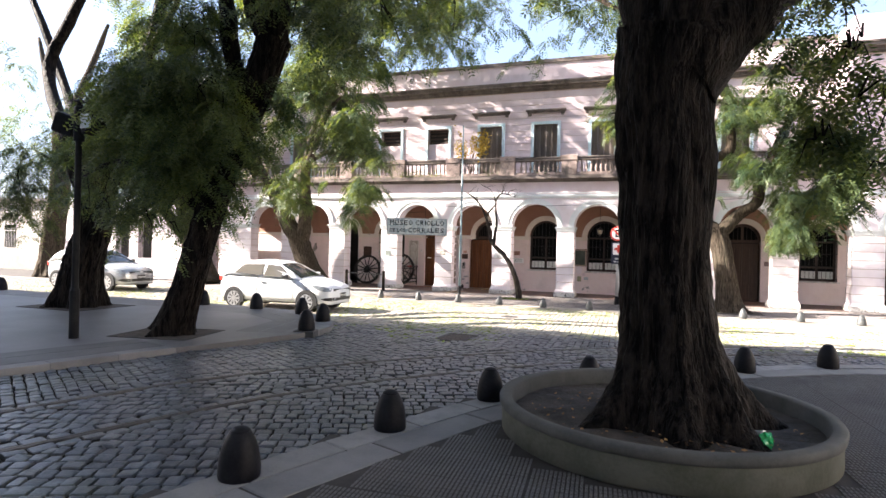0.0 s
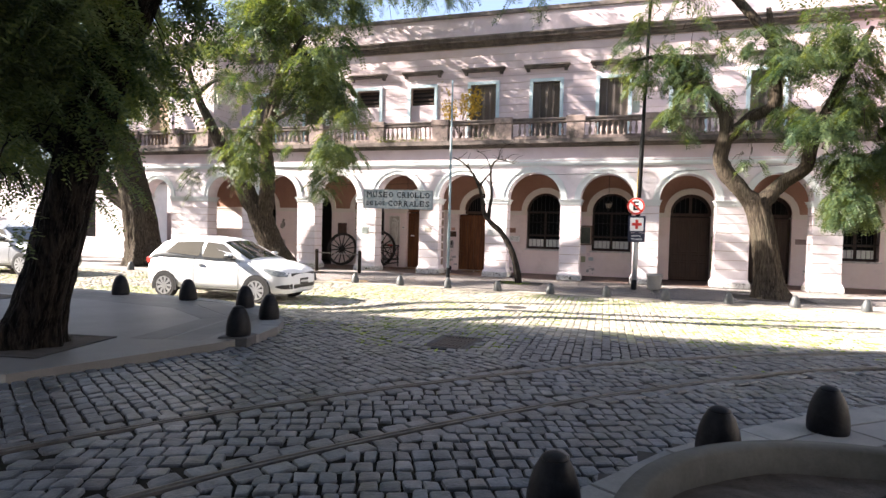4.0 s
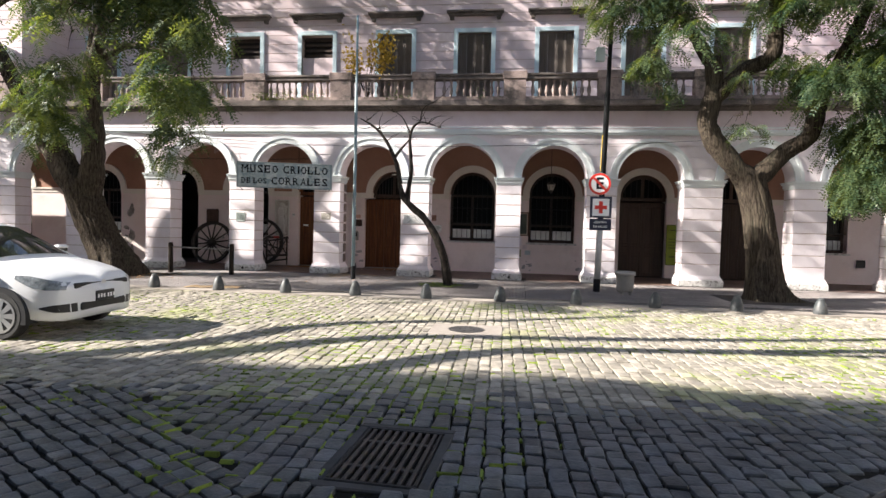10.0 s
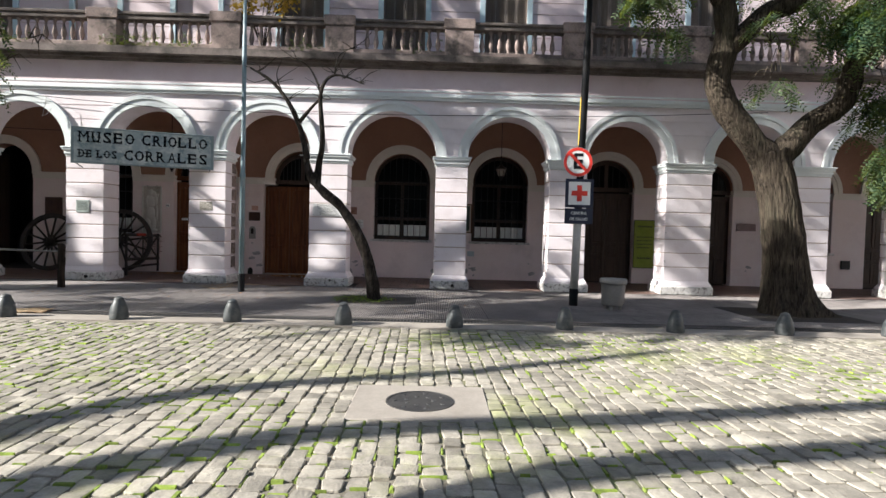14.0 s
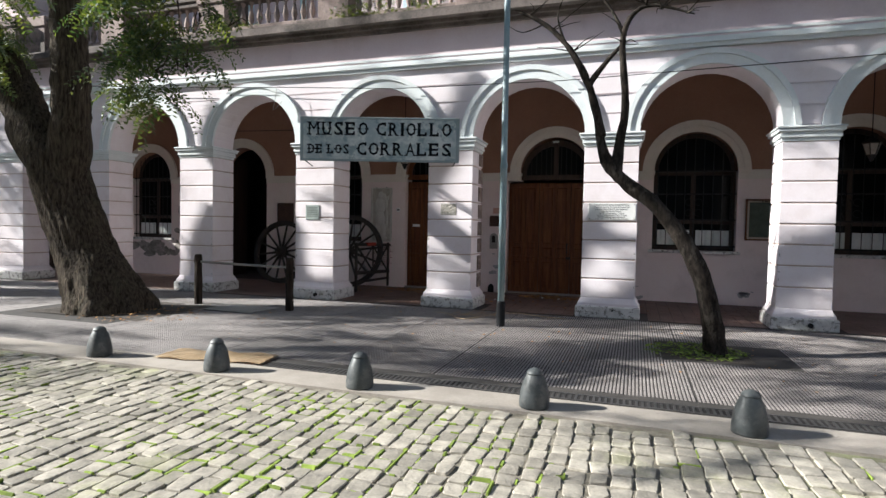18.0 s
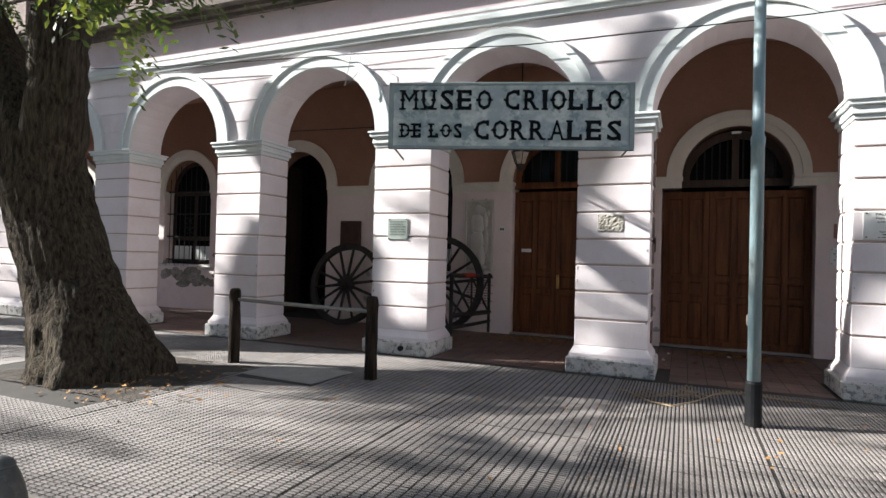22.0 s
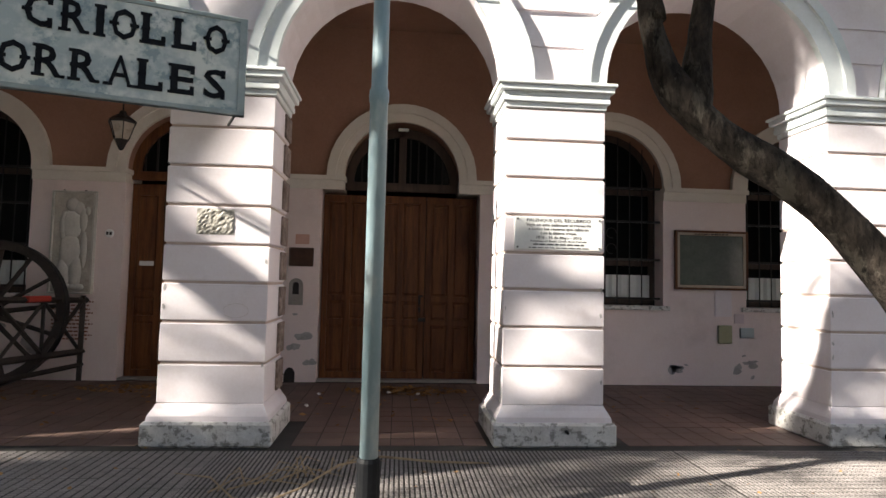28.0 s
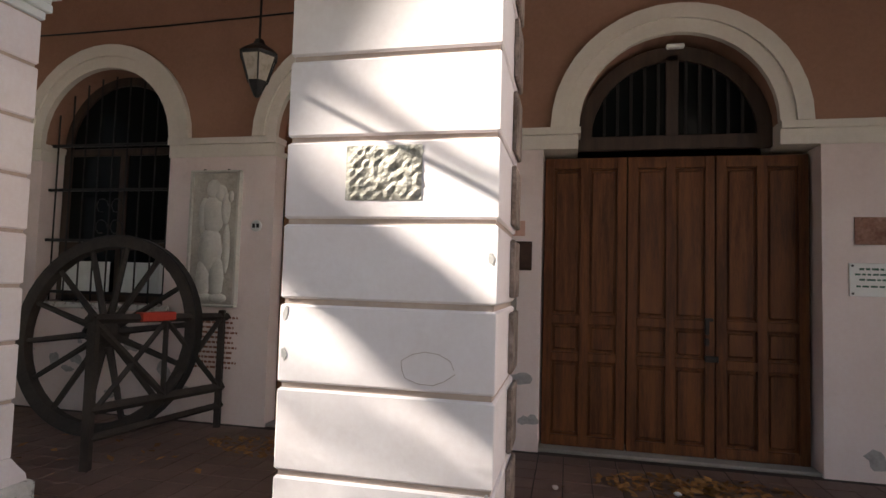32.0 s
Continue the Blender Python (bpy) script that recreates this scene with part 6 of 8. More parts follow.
def grille_window(name, cx, r, sill, label, curtain=True):
    t = thing(name, label, "window", kind="structure")
    y = INNER + 0.26
    bm = B()
    for x in (cx - r, cx - 0.05, cx + r - 0.09):
        box(bm, x, y, sill, x + 0.09, y + 0.06, ISP, 0.008)
    for z in (sill, sill + 0.55, ISP - 0.08):
        box(bm, cx - r, y + 0.002, z, cx + r, y + 0.058, z + 0.08, 0.008)
    arch_band(bm, cx, ISP, r - 0.09, r, y, y + 0.06, 18)
    part("window_frame", bm, WOODDK, t, "dark wooden casement frame")
    for s in (-1, 1):
        bm = B()
        a, b = (cx - r + 0.05, cx - 0.02) if s < 0 else (cx + 0.02, cx + r - 0.05)
        box(bm, a, y + 0.03, sill + 0.05, b, y + 0.04, ISP)
        part("pane", bm, PANE, t)
    bm = B()
    prism(bm, arc(cx, ISP, r - 0.05, 18), y + 0.03, y + 0.04)
    part("pane", bm, PANE, t)
    if curtain:
        for s in (-1, 1):
            bm = B()
            a, b = (cx - r + 0.10, cx - 0.06) if s < 0 else (cx + 0.06, cx + r - 0.10)
            n = 14
            v = [(a + (b - a) * k / n, y - 0.03 + 0.012 * math.sin(k * 2.1)) for k in range(n + 1)]
            for (xa, ya), (xb, yb) in zip(v, v[1:]):
                face(bm, (xa, ya, sill + 0.09), (xb, yb, sill + 0.09), (xb, yb, sill + 0.42), (xa, ya, sill + 0.42))
            part("curtain", bm, CURTAIN, t, "white half curtain")
    # iron grille in front
    yg = INNER + 0.10
    n = 9
    for k in range(n):
        x = cx - r + (k + 0.5) * 2 * r / n
        h = math.sqrt(max(r * r - (x - cx) ** 2, 0))
        bm = B()
        tube(bm, [(x, yg, sill), (x, yg, ISP + h * 0.93)], 0.009, 5)
        part("grille_bar", bm, IRON, t)
    for z in (sill + 0.08, sill + 0.62, sill + 1.15, ISP - 0.02):
        bm = B()
        box(bm, cx - r, yg - 0.012, z, cx + r, yg + 0.012, z + 0.03)
        part("grille_rail", bm, IRON, t)
    bm = B()
    for s in (-1, 1):
        for c0, z0 in ((cx + s * 0.09, sill + 0.78), (cx + s * 0.09, sill + 1.0)):
            tube(bm, [(c0 + 0.07 * math.cos(q * 0.5), yg, z0 + 0.07 * math.sin(q * 0.5)) for q in range(11)], 0.007, 4)
    part("scroll", bm, IRON, t)
    bm = B()
    box(bm, cx - r - 0.08, INNER - 0.05, sill - 0.06, cx + r + 0.08, INNER + 0.2, sill, 0.008)
    part("window_sill", bm, BASEWHITE, t)
    return t


CURTAIN = surf("white_curtain", (0.62, 0.64, 0.62), (0.72, 0.74, 0.72), 0.9, 6, 60, 0.1)
for i, (cx, r, foot, lb) in enumerate(((-18.8, 0.72, 1.03, "arched window with an iron grille and stained wall below"), (-12.93, 0.77, 1.08, "arched barred window with white half curtains behind a cart wheel"),
                                       (-4.61, 0.79, 1.08, "arched barred window with white half curtains"), (-1.83, 0.79, 1.08, "arched barred window with white half curtains"),
                                       (7.0, 0.7, 1.0, "arched barred window near the end of the arcade"))):
    grille_window("window_%d" % (i + 1), cx, r, foot, lb)

# ---- things on the arcade wall ----
def plate(name, label, cat, x0, z0, x1, z1, y, mat, d=0.02, frame=None, fw=0.02):
    t = thing(name, label, cat, pose((x0 + x1) / 2, y, (z0 + z1) / 2))
    hx, hz = (x1 - x0) / 2, (z1 - z0) / 2
    bm = B()
    box(bm, -hx, -d, -hz, hx, 0.004, hz, min(0.006, d * 0.3))
    part("plate", bm, mat, t)
    if frame:
        bm = B()
        for a, b, c, e in ((-hx - fw, -hz - fw, hx + fw, -hz), (-hx - fw, hz, hx + fw, hz + fw), (-hx - fw, -hz, -hx, hz), (hx, -hz, hx + fw, hz)):
            box(bm, a, -d - 0.012, b, c, 0.004, e, 0.004)
        part("frame", bm, frame, t)
    return t


def screws(t, hx, hz, y, mat=None):
    for sx in (-1, 1):
        for sz in (-1, 1):
            bm = B()
            lathe(bm, [(0.009, 0), (0.009, 0.006), (0.004, 0.009)], 8)
            bmesh.ops.rotate(bm, cent=(0, 0, 0), matrix=Matrix.Rotation(radians(90), 3, "X"), verts=bm.verts)
            bmesh.ops.translate(bm, vec=(sx * hx, y, sz * hz), verts=bm.verts)
            part("screw", bm, mat or RAILIRON, t)


def bars(t, rows_, y, mat, seed=1):
    """Lines of writing too small to read."""
    rnd = random.Random(seed)
    for x0, x1, z, h in rows_:
        bm = B()
        x = x0
        while x < x1 - 0.01:
            w = min(rnd.uniform(0.02, 0.06), x1 - x)
            box(bm, x, y - 0.002, z - h / 2, x + w, y + 0.001, z + h / 2)
            x += w + 0.012
        part("text_line", bm, mat, t)


# relief of a standing couple, plain moulded shapes
t = thing("wall_relief", "tall pale plaster wall relief panel with a standing figure", "relief", pose(-11.61, INNER, 1.745))
bm = B()
box(bm, -0.245, -0.035, -0.635, 0.245, 0.004, 0.635, 0.008)
# ground darkened behind the figure, putting the relief's shading into colour
part("panel", bm, surf("shaded_relief_ground", (0.40, 0.375, 0.33), (0.52, 0.49, 0.43), 0.9, 7, 40, 0.8, stain=(0.22, 0.20, 0.17), stain_scale=6, stain_amt=0.6), t)
bm = B()
for px, pz, rx, rz, ry in ((-0.02, 0.47, 0.08, 0.10, 0.05), (0.06, 0.43, 0.07, 0.09, 0.04), (-0.02, 0.22, 0.13, 0.20, 0.06), (0.12, 0.28, 0.05, 0.16, 0.05), (-0.11, 0.2, 0.06, 0.2, 0.05), (-0.03, -0.12, 0.13, 0.25, 0.06),
                           (-0.09, -0.38, 0.08, 0.22, 0.06), (0.05, -0.38, 0.08, 0.22, 0.06), (0.14, -0.1, 0.04, 0.25, 0.035), (0.17, 0.40, 0.03, 0.06, 0.04), (-0.08, -0.57, 0.1, 0.05, 0.06), (0.07, -0.57, 0.1, 0.05, 0.06)):
    n = 10
    c = len(bm.verts)
    rings = []
    for i in range(5):
        ph = math.pi / 2 * i / 4
        rings.append([bm.verts.new((px + rx * math.cos(ph) * math.cos(2 * math.pi * k / n), -0.034 - 0.75 * ry * math.sin(ph), pz + rz * math.cos(ph) * math.sin(2 * math.pi * k / n))) for k in range(n)])
    for a, b in zip(rings, rings[1:]):
        for k in range(n):
            bm.faces.new((a[k], b[k], b[(k + 1) % n], a[(k + 1) % n]))
part("figure", bm, MARBLE, t, "pale moulded standing figure", smooth=True)
bm = B()
for a, b, c, e in ((-0.265, -0.655, 0.265, -0.63), (-0.265, 0.63, 0.265, 0.655), (-0.265, -0.63, -0.24, 0.63), (0.24, -0.63, 0.265, 0.63)):
    box(bm, a, -0.062, b, c, 0.003, e, 0.006)
part("border", bm, MARBLE, t)
for s in (-0.14, 0.12):
    bm = B()
    tube(bm, [(s, -0.02, 0.63), (s, -0.02, 0.67)], 0.012, 6)
    part("hook", bm, IRON, t)
t = thing("inscription", "red-brown painted lines of verse on the pink wall", "inscription", pose(-11.58, INNER, 0.74))
bars(t, [(-0.25, 0.25 - (0.04 if k % 3 else 0.0), 0.25 - 0.047 * k, 0.02) for k in range(11)], -0.003, surf("red_brown_ink", (0.22, 0.09, 0.06), (0.28, 0.12, 0.08), 0.8), 4)
t = thing("house_number", "small oval enamel house number plate", "number plate", pose(-11.18, INNER, 1.87))
bm = B()
lathe(bm, [(0.055, 0), (0.055, 0.012), (0.045, 0.018)], 16)
bmesh.ops.rotate(bm, cent=(0, 0, 0), matrix=Matrix.Rotation(radians(90), 3, "X"), verts=bm.verts)
part("plate", bm, SIGNWHITE, t)
bars(t, [(-0.035, 0.035, 0, 0.04)], -0.02, IRON, 3)
plate("wall_plaque", "dark bronze wall plaque above the cart wheel", "plaque", -14.56, 1.49, -14.13, 2.0, INNER, BRONZE, 0.025, BRONZE)
t = plate("wall_plaque", "dark brown metal plaque beside the big door", "plaque", -8.89, 1.52, -8.60, 1.74, INNER, BRONZE, 0.02, BRONZE, 0.012)
plate("tile_plaque", "small pink terracotta tile on the wall", "plaque", -8.83, 1.80, -8.65, 1.93, INNER, surf("pink_tile", (0.52, 0.30, 0.24), (0.58, 0.36, 0.29), 0.7), 0.012)
plate("broken_plaster", "patch of broken red-brown plaster", "plaster", -6.17, 1.76, -5.87, 1.97, INNER, surf("broken_red_plaster", (0.22, 0.11, 0.08), (0.40, 0.24, 0.19), 0.95, 9, 40, 1.0, dist=0.04), 0.01)
t = plate("white_plaque", "white plaque with small green lettering", "plaque", -6.21, 1.37, -5.68, 1.62, INNER, SIGNWHITE, 0.012)
bars(t, [(-0.2, 0.2, 0.08, 0.016), (-0.23, 0.23, 0.04, 0.014), (-0.2, 0.2, 0.0, 0.014), (-0.22, 0.22, -0.05, 0.014)], -0.014, surf("green_ink", (0.05, 0.12, 0.09), (0.07, 0.15, 0.11), 0.7), 7)
screws(t, 0.245, 0.105, -0.012)
t = thing("letter_niche", "small arched stone letter niche by the door", "niche", pose(-8.80, INNER, 1.18))
bm = B()
prism(bm, [(-0.09, -0.18), (0.09, -0.18), (0.09, 0.08)] + [(0.09 * math.cos(radians(a)), 0.08 + 0.09 * math.sin(radians(a))) for a in range(15, 180, 15)] + [(-0.09, 0.08)], -0.03, 0.004)
part("surround", bm, CONC, t)
# flat black plate drawn for the shaded hollow of the niche
bm = B()
prism(bm, [(-0.04, -0.04), (0.04, -0.04), (0.04, 0.08)] + [(0.04 * math.cos(radians(a)), 0.08 + 0.04 * math.sin(radians(a))) for a in range(30, 180, 30)] + [(-0.04, 0.08)], -0.034, -0.028)
part("opening", bm, DARK, t)
t = thing("drain_hole", "small dark arched drain hole at the foot of the wall", "drain", pose(-8.83, INNER, 0.0))
# the hole is a black plate, its inner shade given as colour
bm = B()
prism(bm, [(-0.09, 0.0), (0.05, 0.0), (0.05, 0.13), (0.02, 0.18), (-0.03, 0.19), (-0.07, 0.16), (-0.09, 0.1)], -0.004, 0.01)
part("opening", bm, DARK, t)
t = plate("notice_board", "glazed wall notice board with a grey-green pinboard, empty", "notice board", -3.60, 1.38, -2.68, 2.07, INNER, surf("pinboard_green", (0.055, 0.068, 0.055), (0.10, 0.12, 0.095), 0.2, 3, 30, 0.1), 0.03,
          surf("worn_board_frame", (0.40, 0.33, 0.26), (0.50, 0.43, 0.35), 0.6, 5, 40, 0.2), 0.035)
bm = B()
for a, b, c, e in ((-0.525, -0.41, 0.525, -0.38), (-0.525, 0.38, 0.525, 0.41), (-0.525, -0.38, -0.495, 0.38), (0.495, -0.38, 0.525, 0.38)):
    box(bm, a, -0.05, b, c, 0.003, e, 0.005)
part("casing", bm, WOOD, t, "brown wooden outer casing")
bars(t, [(-0.25, 0.25, 0.36, 0.014)], -0.046, IRON, 9)
t = thing("blind_niche", "shallow arched plaster niche in the wall", "niche", pose(-2.96, INNER, 1.15))
bm = B()
prism(bm, [(-0.12, -0.2), (0.12, -0.2), (0.12, 0.1)] + [(0.12 * math.cos(radians(a)), 0.1 + 0.1 * math.sin(radians(a))) for a in range(15, 180, 15)] + [(-0.12, 0.1)], -0.012, 0.004)
part("surround", bm, WHITE, t)
plate("meter_box", "small olive metal meter box on the wall", "meter box", -3.04, 0.58, -2.85, 0.83, INNER, surf("olive_box", (0.28, 0.28, 0.17), (0.34, 0.34, 0.21), 0.6), 0.04)
plate("meter_box", "small grey-blue metal box on the wall", "meter box", -2.72, 0.66, -2.53, 0.80, INNER, surf("greyblue_box", (0.36, 0.42, 0.44), (0.42, 0.48, 0.50), 0.6), 0.035)
plate("cover_plate", "square plaster-coloured cover plate", "cover plate", -2.80, 0.86, -2.66, 0.99, INNER, PINK, 0.012)
t = plate("notice_poster", "yellow-green printed notice on the wall", "poster", 2.02, 0.46, 2.62, 1.80, INNER, GREENB, 0.02, IRON, 0.015)
bars(t, [(-0.2, 0.2, 0.5, 0.05), (-0.22, 0.22, 0.2, 0.03), (-0.22, 0.2, 0.1, 0.03), (-0.22, 0.22, 0.0, 0.03), (-0.22, 0.15, -0.1, 0.03), (-0.2, 0.2, -0.4, 0.05)], -0.022, surf("dark_olive_ink", (0.06, 0.07, 0.02), (0.08, 0.09, 0.03), 0.7), 11)
plate("wall_plaque", "reddish grey nameplate on the wall", "plaque", 4.95, 1.58, 5.5, 1.78, INNER, surf("red_grey_plate", (0.22, 0.15, 0.14), (0.28, 0.20, 0.19), 0.6), 0.02)
plate("pipe_box", "small dark pipe box low on the wall", "pipe box", 8.0, 0.55, 8.25, 0.80, INNER, IRON, 0.05)

# plaques on the pillars
t = plate("pillar_plaque", "grey-green bronze plaque on an arcade pillar", "plaque", -11.95, 1.57, -11.65, 1.86, FRONT, surf("grey_green_plaque", (0.26, 0.30, 0.28), (0.34, 0.38, 0.35), 0.55, 6, 40, 0.2), 0.014)
bars(t, [(-0.12, 0.12 - 0.02 * (k % 2), 0.10 - 0.035 * k, 0.014) for k in range(6)], -0.016, surf("plaque_shadow_ink", (0.12, 0.14, 0.13), (0.15, 0.17, 0.16), 0.7), 13)
screws(t, 0.13, 0.13, -0.014)
t = thing("plaster_scar", "square scar of bare mortar where a plaque was removed", "plaster", pose(-8.97, FRONT, 1.795))
bm = B()
n, m = 16, 12
rr = random.Random(8)
g = [[bm.verts.new((-0.15 + 0.30 * i / n, -0.002 - (rr.uniform(0.0, 0.010) if 0 < i < n and 0 < j < m else 0.0), -0.105 + 0.21 * j / m)) for i in range(n + 1)] for j in range(m + 1)]
for j in range(m):
    for i in range(n):
        bm.faces.new((g[j][i], g[j][i + 1], g[j + 1][i + 1], g[j + 1][i]))
part("mortar", bm, surf("bare_mortar", (0.22, 0.205, 0.18), (0.50, 0.465, 0.41), 0.95, 30, 90, 1.0, dist=0.012, spec=0.1), t)
bm = B()
tube(bm, [(0.19 + 0.10 * math.cos(k * 0.55) * (1 + 0.08 * math.sin(3 * k)), -0.002, -0.72 + 0.06 * math.sin(k * 0.55)) for k in range(12)], 0.0012, 4)
part("crack", bm, GROOVE, t, "hairline ring crack")
t = plate("pillar_plaque", "white marble memorial plaque with engraved black words", "plaque", -6.50, 1.635, -5.74, 1.92, FRONT, PLAQUE, 0.018)
INK = surf("engraved_ink", (0.05, 0.05, 0.05), (0.08, 0.08, 0.08), 0.8)
for txt, sz, z in (("PALENQUE DEL RECUERDO", 0.040, 0.110), ("Vaya en este palenque el recuerdo", 0.036, 0.072), ("a todos los reseros que salieron", 0.036, 0.037), ("con la última tropa.", 0.036, 0.002),
                   ("1810 - 25 de Mayo - 2010", 0.034, -0.036)):
    words(txt, sz, INK, t, pose(0, -0.0185, z), bold=0.0006, depth=0.0008, xs=1.12)
words("Homenaje del Museo Criollo de los Corrales", 0.024, INK, t, pose(0, -0.0185, -0.066), bold=0.0003, depth=0.0008, xs=1.12)
bars(t, [(-0.22, 0.22, -0.094, 0.012), (-0.26, 0.26, -0.122, 0.008)], -0.019, INK, 17)
screws(t, 0.355, 0.12, -0.018)

# lanterns on chains under the arcade
def lantern(x, y, zb):
    t = thing("hanging_lantern", "old tapered iron lantern hanging from a rod", "lantern", pose(x, y, zb), "arcade lanterns")
    bm = B()
    lathe(bm, [(0.012, -0.02), (0.03, 0.0), (0.075, 0.10)], 6)
    lathe(bm, [(0.15, 0.28), (0.155, 0.30), (0.11, 0.34), (0.05, 0.38), (0.03, 0.42)], 6)
    for k in range(6):
        a = 2 * math.pi * k / 6
        tube(bm, [(0.078 * math.cos(a), 0.078 * math.sin(a), 0.10), (0.14 * math.cos(a), 0.14 * math.sin(a), 0.285)], 0.008, 4)
    part("frame", bm, IRON, t)
    for k in range(6):
        a, b = 2 * math.pi * k / 6, 2 * math.pi * (k + 1) / 6
        bm = B()
        face(bm, *[(r * math.cos(q), r * math.sin(q), z) for r, q, z in ((0.074, a, 0.10), (0.074, b, 0.10), (0.135, b, 0.285), (0.135, a, 0.285))])
        part("pane", bm, surf("milky_glass", (0.28, 0.245, 0.20), (0.38, 0.335, 0.28), 0.3, 6, 30, 0.0) if k == 0 else bpy.data.materials["milky_glass"], t)
    bm = B()
    tube(bm, [(0, 0, 0.42), (0, 0, 4.75 - zb)], 0.009, 5)
    part("rod", bm, IRON, t)
    return t


lan = lantern(-10.57, 27.24, 2.74)
copy_thing(lan, pose(-1.95, 27.24, 2.74))
bm = B()
pts = [(-16 + 0.4 * k, INNER - 0.02, 3.93 - 0.05 * math.sin(math.pi * ((k * 0.4) % 5.6) / 5.6)) for k in range(18)]
tube(bm, pts, 0.009, 5)
solo("wall_cable", bm, IRON, "dark sagging cable along the brown upper wall", "cable")

# ---- cart wheels ----
def cart_wheel(m, R, label, spokes=14):
    t = thing("wooden_cartwheel", label, "cart wheel", m, "old cart wheels")
    bm = B()
    n = 48
    def ring(r, y):
        return [bm.verts.new((r * math.cos(2 * math.pi * k / n), y, r * math.sin(2 * math.pi * k / n))) for k in range(n)]
    prof = [ring(R - 0.10, -0.045), ring(R - 0.006, -0.05), ring(R - 0.006, 0.05), ring(R - 0.10, 0.045)]
    for a, b in zip(prof, prof[1:] + prof[:1]):
        for k in range(n):
            bm.faces.new((a[k], a[(k + 1) % n], b[(k + 1) % n], b[k]))
    part("felloe", bm, CART, t, "dark wooden rim")
    bm = B()
    prof = [ring(R - 0.006, -0.045), ring(R + 0.008, -0.045), ring(R + 0.008, 0.045), ring(R - 0.006, 0.045)]
    for a, b in zip(prof, prof[1:] + prof[:1]):
        for k in range(n):
            bm.faces.new((a[k], a[(k + 1) % n], b[(k + 1) % n], b[k]))
    part("iron_tyre", bm, IRON, t, "iron tyre")
    for k in range(spokes):
        a = 2 * math.pi * (k + 0.3) / spokes
        bm = B()
        tube(bm, [(0.10 * math.cos(a), 0, 0.10 * math.sin(a)), (0.3 * math.cos(a), 0, 0.3 * math.sin(a)), ((R - 0.09) * math.cos(a), 0, (R - 0.09) * math.sin(a))], [0.035, 0.028, 0.024], 6)
        part("spoke", bm, CART, t)
    bm = B()
    lathe(bm, [(0.07, -0.20), (0.085, -0.18), (0.10, -0.08), (0.135, -0.05), (0.135, 0.05), (0.10, 0.09), (0.08, 0.18)], 18)
    bmesh.ops.rotate(bm, cent=(0, 0, 0), matrix=Matrix.Rotation(radians(90), 3, "X"), verts=bm.verts)
    part("hub", bm, CART, t)
    bm = B()
    lathe(bm, [(0.03, 0.2), (0.03, 0.23), (0.045, 0.23), (0.045, 0.2)], 10)
    bmesh.ops.rotate(bm, cent=(0, 0, 0), matrix=Matrix.Rotation(radians(90), 3, "X"), verts=bm.verts)
    part("axle_end", bm, IRON, t)
    return t


cart_wheel(pose(-12.16, 27.68, 0.87, -8, 0, 4), 0.85, "big old wooden cart wheel leaning against the window wall")
cart_wheel(pose(-14.03, 27.72, 0.79, -12, 0, 0), 0.77, "dark wooden cart wheel leaning beside the open doorway", 14)
# remains of the cart: a railed side frame
t = thing("timber_frame", "dark timber cart side frame with braces and rails", "timber frame", pose(-11.55, 26.9, 0.0, 0, 0, 78))
def beam(a, b, w, nm, mt=CART):
    bm = B()
    tube(bm, [a, b], w, 4)
    part(nm, bm, mt, t)
beam((0, 0, 0), (0, 0, 1.08), 0.04, "post")
beam((1.18, 0, 0.05), (1.18, 0, 1.08), 0.035, "post")
beam((-0.05, 0, 1.06), (1.25, 0, 1.02), 0.035, "rail")
beam((0, 0, 0.42), (1.22, 0, 0.40), 0.04, "rail")
beam((0, 0, 0.22), (1.22, 0, 0.24), 0.03, "rail")
beam((0.02, 0, 1.02), (0.62, 0, 0.42), 0.026, "brace")
beam((0.62, 0, 0.42), (1.16, 0, 1.0), 0.026, "brace")
beam((0.6, 0, 1.02), (0.05, 0, 0.42), 0.022, "brace")
beam((0.6, 0, 1.02), (1.16, 0, 0.42), 0.022, "brace")
beam((0.6, 0, 1.02), (0.6, 0, 0.42), 0.022, "brace")
bm = B()
box(bm, 0.35, -0.05, 1.02, 0.65, 0.045, 1.09, 0.008)
part("red_rag", bm, surf("red_band", (0.32, 0.03, 0.02), (0.40, 0.05, 0.03), 0.7), t, "red painted band")

# ---- hitching rail on the pavement ----
t = thing("hitching_rail", "black timber hitching posts joined by a thin worn rail", "hitching rail", pose(-13.18, 23.93, 0.0))
for x in (0.0, 1.91):
    bm = B()
    lathe(bm, [(0.07, -0.02), (0.068, 0.15), (0.066, 0.3), (0.068, 0.45), (0.064, 0.6), (0.062, 0.72), (0.07, 0.8), (0.068, 0.87), (0.055, 0.9), (0.03, 0.905)], 14, x)
    for v in bm.verts:
        v.co.x += 0.010 * noise.noise(v.co * 9)
        v.co.y += 0.010 * noise.noise(v.co * 8 + Vector((4, 0, 0)))
    part("post", bm, POSTWOOD, t)
bm = B()
tube(bm, [(0.06, 0, 0.77), (0.6, 0, 0.755), (1.2, 0, 0.745), (1.86, 0, 0.735)], 0.022, 8)
part("rail", bm, surf("weathered_rail_wood", (0.22, 0.20, 0.18), (0.32, 0.30, 0.27), 0.8, 4, 40, 0.3), t, "weathered grey rail")

